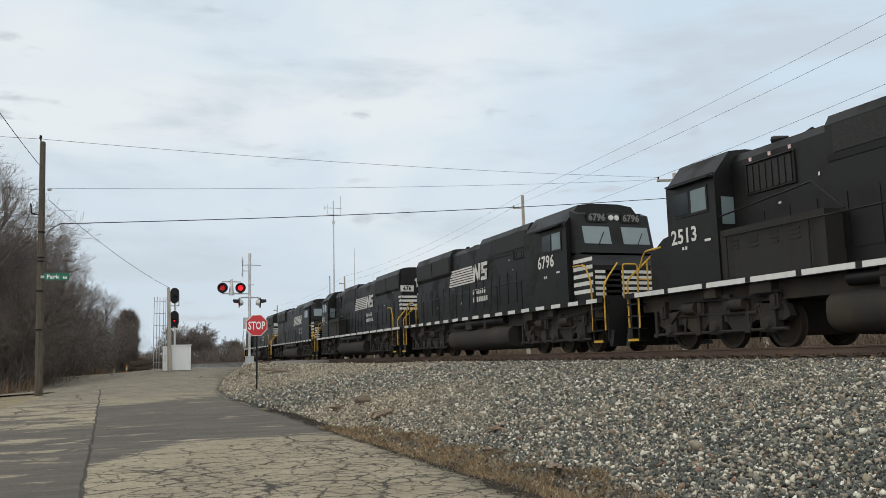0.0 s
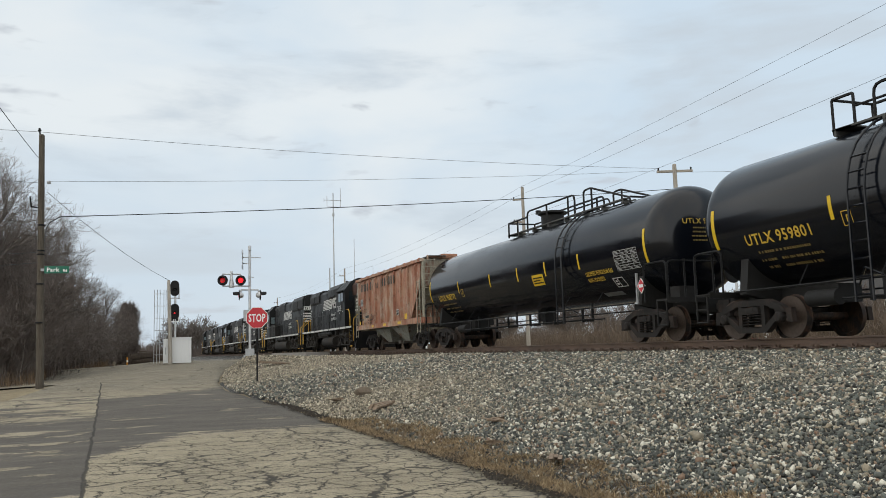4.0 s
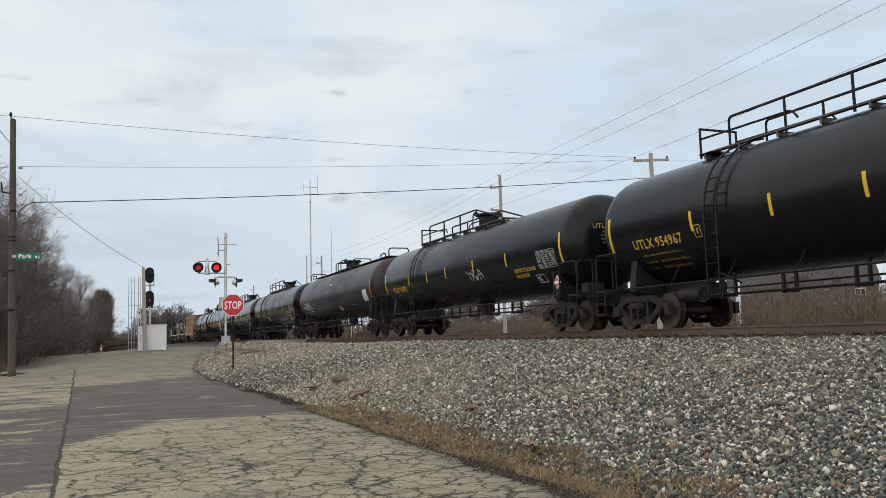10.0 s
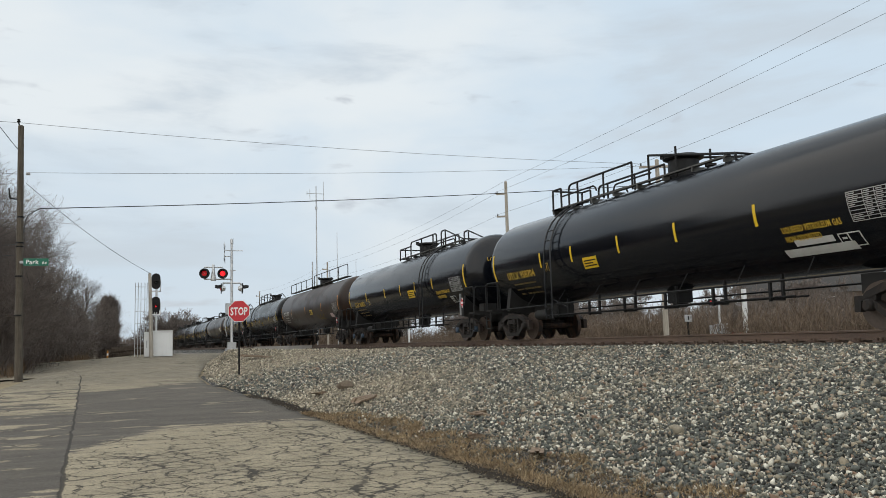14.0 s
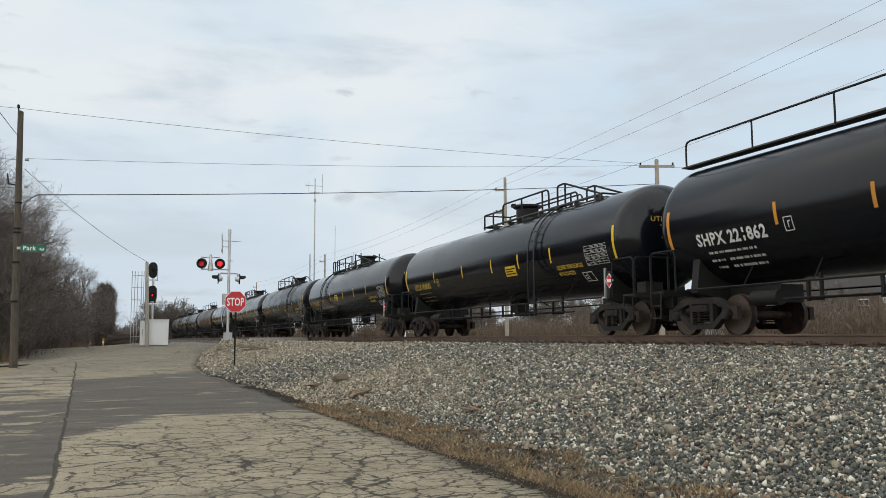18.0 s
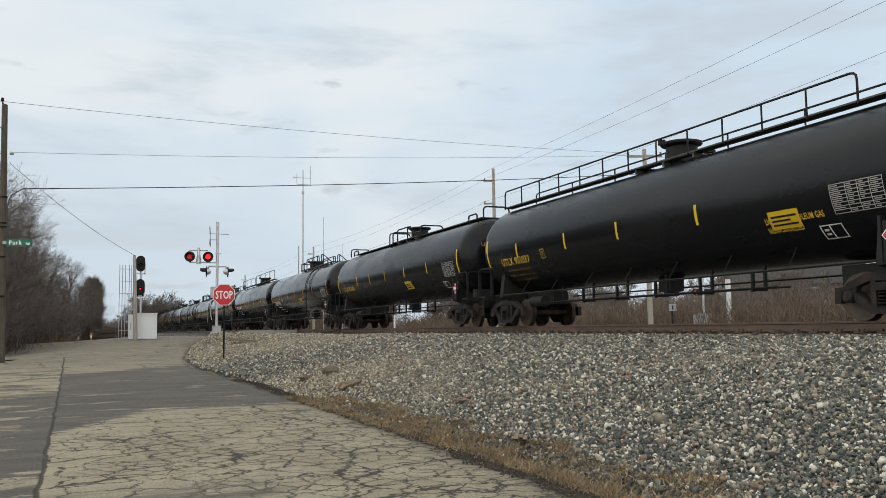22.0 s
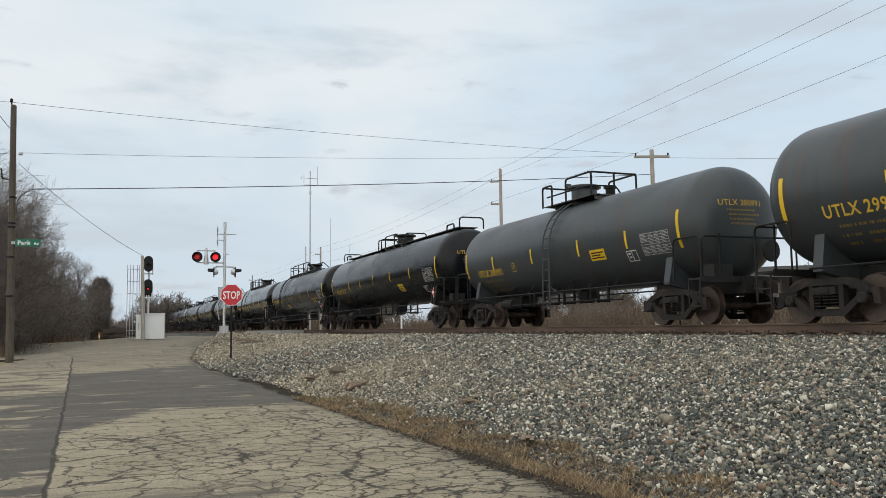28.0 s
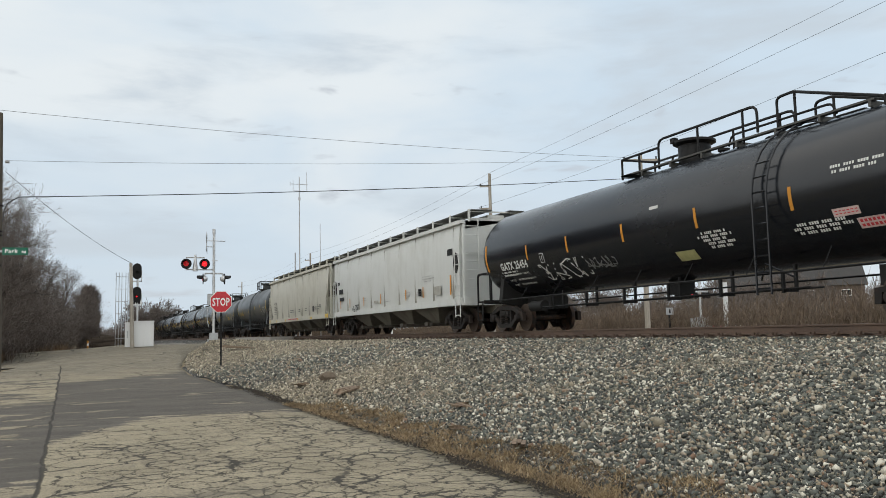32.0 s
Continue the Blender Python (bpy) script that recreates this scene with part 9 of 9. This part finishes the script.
for i, (x, y, top) in enumerate(((-23.4, 50, 10.8), (-26, 51, 11.8), (-29, 52, 12.6), (-22.4, 52.5, 10.0), (-25.0, 55, 11.8), (-22.2, 57, 9.8), (-27.5, 57, 12.6), (-24.4, 60, 11.4), (-20.9, 60.5, 8.2), (-23, 64, 10.6), (-20.2, 64.5, 7.2), (-26, 63, 12.4), (-21.8, 69, 8.6), (-19.4, 69, 6.0), (-24, 71, 10.2), (-19.2, 74, 5.4), (-21.4, 78, 6.6), (-18.8, 81, 4.7), (-20.0, 86, 4.9), (-18.6, 90, 4.4), (-21.2, 53.5, 8.2), (-21.0, 49.5, 6.6), (-20.2, 56.5, 7.0), (-19.6, 60, 6.2), (-18.8, 65, 5.2), (-20.0, 51.5, 5.6), (-19.3, 55, 5.2), (-18.9, 77, 7.0), (-18.2, 84, 6.4), (-17.5, 91, 5.9), (-17.0, 96, 5.4), (-19.2, 92, 6.6))):
    g = float(land_z(np.array(x), np.array(float(y))))
    plant(TREES[i % 3], x, y, (top * 1.05 - g) / 12.0)
for i in range(70):
    y = 48 + i * 0.8 + random.uniform(-1, 1)
    edge = float(np.interp(y, [48, 55, 62, 75, 104], [-20.8, -19.6, -18.6, -17.9, -18.0]))
    plant(BUSH[i % 2], edge - (i % 3) * 1.4 + random.uniform(-0.5, 0.5), y, float(np.interp(y, [48, 60, 72, 104], [1.1, 0.98, 0.8, 0.78])) * random.uniform(0.75, 1.05))
for x, y, s in ((-17.4, 92, 0.82), (-16.9, 96, 0.75), (-17.0, 101, 0.8), (-16.4, 104, 0.7), (-17.8, 97.5, 0.9)):
    plant(BUSH[1], x, y, s)
for x, y, s in ((-6.5, 214, 0.80), (-4.5, 208, 1.02), (-2.6, 212, 1.0), (-0.8, 206, 1.06), (1.2, 212, 0.98), (3.0, 210, 0.80), (5, 220, 0.6), (7.5, 216, 0.7), (10, 222, 0.66), (-9, 225, 0.5), (-24, 180, 0.8), (-30, 150, 0.9), (-13, 232, 0.5), (-11, 228, 0.45), (-16, 225, 0.5), (-19, 215, 0.55)):
    plant(FAR[(x > 0)], x, y, s)
for x, y, s in ((46, 112, 0.75), (38, 124, 0.75), (52, 100, 0.8), (60, 88, 0.8), (30, 140, 0.8), (72, 70, 0.8), (66, 78, 0.8), (24, 160, 0.8), (56, 118, 0.9), (80, 62, 0.8), (44, 96, 0.65), (35, 108, 0.7), (28, 122, 0.7), (50, 86, 0.65), (20, 140, 0.7), (41, 104, 0.7), (33, 116, 0.7), (47, 90, 0.7), (57, 80, 0.7), (63, 72, 0.7), (54, 74, 0.6)):
    plant(FAR[random.randrange(2)], x, y, s)
for i in range(44):
    y = 34 + i * 2.3 + random.uniform(-1, 1)
    plant(BUSH[i % 2], 36 + random.uniform(-3, 9), y, random.uniform(0.5, 0.8))
for m in TREES + BUSH + FAR:
    m.location = (-60 + random.uniform(-6, 6), 70 + random.uniform(-20, 20), -1.7)


def stems(name, n, region, hgt, wid, lean, mat, label, category, zfun, seed, clump=0, kids=0, tall=None):
    """Stuff made of many thin stems or blades: (x0, x1, y0, y1)."""
    rng = np.random.default_rng(seed)
    x0, x1, y0, y1 = region
    if clump:
        c = np.stack([rng.uniform(x0, x1, clump), rng.uniform(y0, y1, clump)], 1)
        i = rng.integers(0, clump, n)
        xy = c[i] + rng.normal(0, 0.35, (n, 2)) * (hgt[1] * 0.5)
        vig = rng.uniform(0.55, 1.0, clump)[i]
    else:
        xy = np.stack([rng.uniform(x0, x1, n), rng.uniform(y0, y1, n)], 1)
        vig = np.ones(n)
    h = rng.uniform(*hgt, n) * vig
    if tall:
        h = h * np.interp(xy[:, 1], *zip(*tall))
    p = np.stack([xy[:, 0], xy[:, 1], zfun(xy[:, 0], xy[:, 1]) - 0.03], 1)
    d = np.stack([rng.normal(0, lean, n), rng.normal(0, lean, n), np.ones(n)], 1)
    q = p + d / np.linalg.norm(d, axis=1)[:, None] * h[:, None]
    w = rng.uniform(*wid, n)
    if kids:
        P, Q, Wd = [p], [q], [w]
        for k in range(kids):
            t = rng.uniform(0.3, 0.95, n)[:, None]
            s = p + (q - p) * t
            dd = (q - p) * 0.45 + rng.normal(0, 0.28, (n, 3)) * h[:, None]
            P.append(s)
            Q.append(s + dd * rng.uniform(0.4, 0.9, n)[:, None])
            Wd.append(w * 0.6)
        p, q, w = np.concatenate(P), np.concatenate(Q), np.concatenate(Wd)
    n = len(p)
    a = rng.uniform(0, 2 * math.pi, n)
    side = np.stack([np.cos(a), np.sin(a), np.zeros(n)], 1) * w[:, None]
    mid = (p + q) / 2 + rng.normal(0, 0.03, (n, 3)) * np.linalg.norm(q - p, axis=1)[:, None]
    co = np.stack([p - side, p + side, mid + side * 0.8, mid - side * 0.8, q], 1)
    faces = np.array([0, 1, 2, 3, 3, 2, 4])
    f = (faces[None] + 5 * np.arange(n)[:, None]).reshape(-1)
    me = bpy.data.meshes.new(name)
    me.vertices.add(n * 5)
    me.vertices.foreach_set("co", co.reshape(-1).astype(np.float32))
    me.loops.add(len(f))
    me.loops.foreach_set("vertex_index", f.astype(np.int32))
    me.polygons.add(2 * n)
    st = (np.array([0, 4])[None] + 7 * np.arange(n)[:, None]).reshape(-1)
    me.polygons.foreach_set("loop_start", st.astype(np.int32))
    me.update()
    me.validate()
    me.materials.append(mat)
    ob = new(name, me)
    return tagged(ob, label, category, kind="stuff")


def west_land(x, y):
    return land_z(x, y)


DECLINE = ((48, 1.2), (60, 1.0), (70, 0.82), (76, 0.78), (104, 0.80))
stems("thicket", 9000, (-30, -19.4, 48, 60), (1.6, 5.0), (0.006, 0.013), 0.42, THICKET, "dense dark leafless thicket under the trees", "thicket", west_land, 31, 260, 7, DECLINE)
stems("thicket", 11000, (-27, -18.0, 58, 104), (1.6, 4.8), (0.007, 0.016), 0.42, THICKET, "dense dark leafless thicket under the trees", "thicket", west_land, 36, 400, 7, DECLINE)
stems("tall_grass", 9000, (-34, -18.6, 45, 62), (0.4, 1.1), (0.006, 0.014), 0.22, WEEDS, "tall brown dead grass along the thicket", "grass", west_land, 32)
stems("tall_grass", 7000, (-24, -16.2, 60, 100), (0.3, 1.0), (0.006, 0.014), 0.22, WEEDS, "tall brown dead grass along the thicket", "grass", west_land, 33)
stems("far_woods", 1500, (-17, -6, 195, 220), (1.5, 4.6), (0.04, 0.09), 0.2, THICKET, "far low brown woods at the horizon", "woods", west_land, 38, 60, 4)
stems("far_woods", 2600, (-6, 16, 195, 225), (1.5, 5.2), (0.04, 0.09), 0.2, THICKET, "far low brown woods at the horizon", "woods", west_land, 39, 90, 4)
stems("far_woods", 3000, (60, 120, 40, 190), (2.5, 6.5), (0.03, 0.08), 0.2, BRUSH, "far bare woods beyond the brush", "woods", west_land, 40, 160, 5)
stems("far_woods", 2400, (9, 34, 125, 200), (2.0, 5.5), (0.03, 0.08), 0.2, BRUSH, "far bare woods beyond the brush", "woods", west_land, 43, 120, 5)
# added out of sight behind the hedge, to darken what far cars reflect
stems("far_woods", 2500, (-70, -34, 106, 330), (6.0, 11.0), (0.10, 0.26), 0.22, THICKET, "far bare woods behind the thicket", "woods", west_land, 46, 110, 5)
stems("brush", 18000, (24, 44, 32, 140), (1.4, 3.4), (0.016, 0.04), 0.22, BRUSH, "leafless tan brush on the far side of the track", "brush", west_land, 34, 800, 4)
stems("field_grass", 18000, (12, 34, 30, 120), (0.35, 1.1), (0.008, 0.02), 0.25, DRY_GRASS, "pale dry field grass beyond the track", "grass", west_land, 35)


CRUMB = plain("dark_soil_crumb", (0.045, 0.036, 0.027), 0.95, 0, 0.6, 9)


def verge():
    """Dead grass that creeps over the stones between road and ballast."""
    rng = np.random.default_rng(41)
    n = 46000
    y = rng.uniform(5.5, 18.5, n)
    wd = verge_width(y)
    x = toe(y) - 0.32 + rng.uniform(0, 1, n) * (wd + 0.16) + rng.normal(0, 0.05, n)
    keep = rng.uniform(0, 1, n) < np.clip(0.55 + 0.9 * np.sin(x * 9 + np.sin(y * 3.1) * 2) * np.sin(y * 2.7 + x), 0.25, 1)
    x, y = x[keep], y[keep]
    n = len(x)
    z = np.maximum(bed_z(x, y), level(y)) + 0.0
    h = rng.uniform(0.02, 0.075, n)
    d = np.stack([rng.normal(0, 1.2, n), rng.normal(0, 1.2, n), np.full(n, 0.8)], 1)
    d /= np.linalg.norm(d, axis=1)[:, None]
    p = np.stack([x, y, z], 1)
    q = p + d * (h * 1.6)[:, None]
    a = rng.uniform(0, 6.283, n)
    side = np.stack([np.cos(a), np.sin(a), np.zeros(n)], 1) * rng.uniform(0.003, 0.008, n)[:, None]
    co = np.stack([p - side, p + side, q], 1).reshape(-1)
    me = bpy.data.meshes.new("verge_grass")
    me.vertices.add(3 * n)
    me.vertices.foreach_set("co", co.astype(np.float32))
    me.loops.add(3 * n)
    me.loops.foreach_set("vertex_index", np.arange(3 * n, dtype=np.int32))
    me.polygons.add(n)
    me.polygons.foreach_set("loop_start", np.arange(0, 3 * n, 3, dtype=np.int32))
    me.update()
    me.materials.append(DRY_GRASS)
    tagged(new("verge_grass", me), "short dead tan grass between road and stones", "grass", kind="stuff")


def road_crumbs():
    """Dark soil crumbs and broken asphalt along the ragged edge of the road."""
    rng = np.random.default_rng(77)
    verts, faces = [], []
    for y in rng.uniform(5.0, 24.0, 5200):
        x = road_edge(y) + rng.normal(0.06, 0.085) + 0.12 * noise.noise((7, y * 1.3, 0))
        z = max(float(bed_z(np.array(x), np.array(y))), float(level(y)))
        r, a = rng.uniform(0.008, 0.026), rng.uniform(0, 6.283)
        k = len(verts)
        for i in range(3):
            verts.append((x + r * math.cos(a + 2.1 * i), y + r * math.sin(a + 2.1 * i) * 1.2, z - 0.005))
        verts.append((x + rng.normal(0, 0.004), y, z + r * rng.uniform(0.6, 1.1)))
        faces += [(k, k + 1, k + 3), (k + 1, k + 2, k + 3), (k + 2, k, k + 3)]
    me = bpy.data.meshes.new("road_crumbs")
    me.from_pydata(verts, [], faces)
    me.materials.append(CRUMB)
    tagged(new("road_crumbs", me), "dark soil crumbs along the ragged road edge", "soil", kind="stuff")


verge()
road_crumbs()


def vine_tree():
    """A trunk wholly wrapped in brown vine: a ragged column of short leafy shoots."""
    t = thing("vine_covered_tree", "dead tree wholly wrapped in brown vines", "tree", "", (-14.85, 98.0, -0.9))
    part("trunk", cyl(bmesh.new(), (0, 0, -0.3), (0.2, 0, 5.6), 0.28, 10, 0.12), BARK, t, smooth=True)
    rng = np.random.default_rng(51)
    n = 17000
    z = 6.5 * rng.uniform(0, 1, n) ** 0.85
    a = rng.uniform(0, 6.283, n)
    wob = 0.30 * np.sin(a * 3 + z * 1.1) + 0.25 * np.sin(a * 5 + z * 2.1) + 0.2 * np.sin(a * 2 - z * 3.3)
    R_ = np.interp(z, [0, 1.5, 3.5, 5.0, 5.9, 6.5], [0.85, 1.0, 1.2, 1.15, 0.8, 0.35]) + wob * 0.75
    r = np.maximum(0.1, R_) * np.sqrt(rng.uniform(0.1, 1, n))
    p = np.stack([r * np.cos(a) * 0.95, r * np.sin(a), z], 1)
    o = np.stack([np.cos(a) * 0.6, np.sin(a) * 0.6, rng.uniform(0.4, 2.0, n)], 1) + rng.normal(0, 0.45, (n, 3))
    o /= np.linalg.norm(o, axis=1)[:, None]
    q = p + o * (rng.uniform(0.15, 0.6, n) + 0.7 * rng.uniform(0, 1, n) ** 6)[:, None]
    part("vine_growth", slivers("vine_growth", (p, q, rng.uniform(0.010, 0.030, n)), IVY), None, t, "dense brown vine shoots")


vine_tree()


# ---- what moves ----
def motions():
    """The train runs north at an even pace."""
    for car in TRAIN:
        y = car.location.y
        walk(car, [(t, pose(0, y + SPEED * t, 0)) for t in (0, 8, 16, 24, CLIP)])


motions()
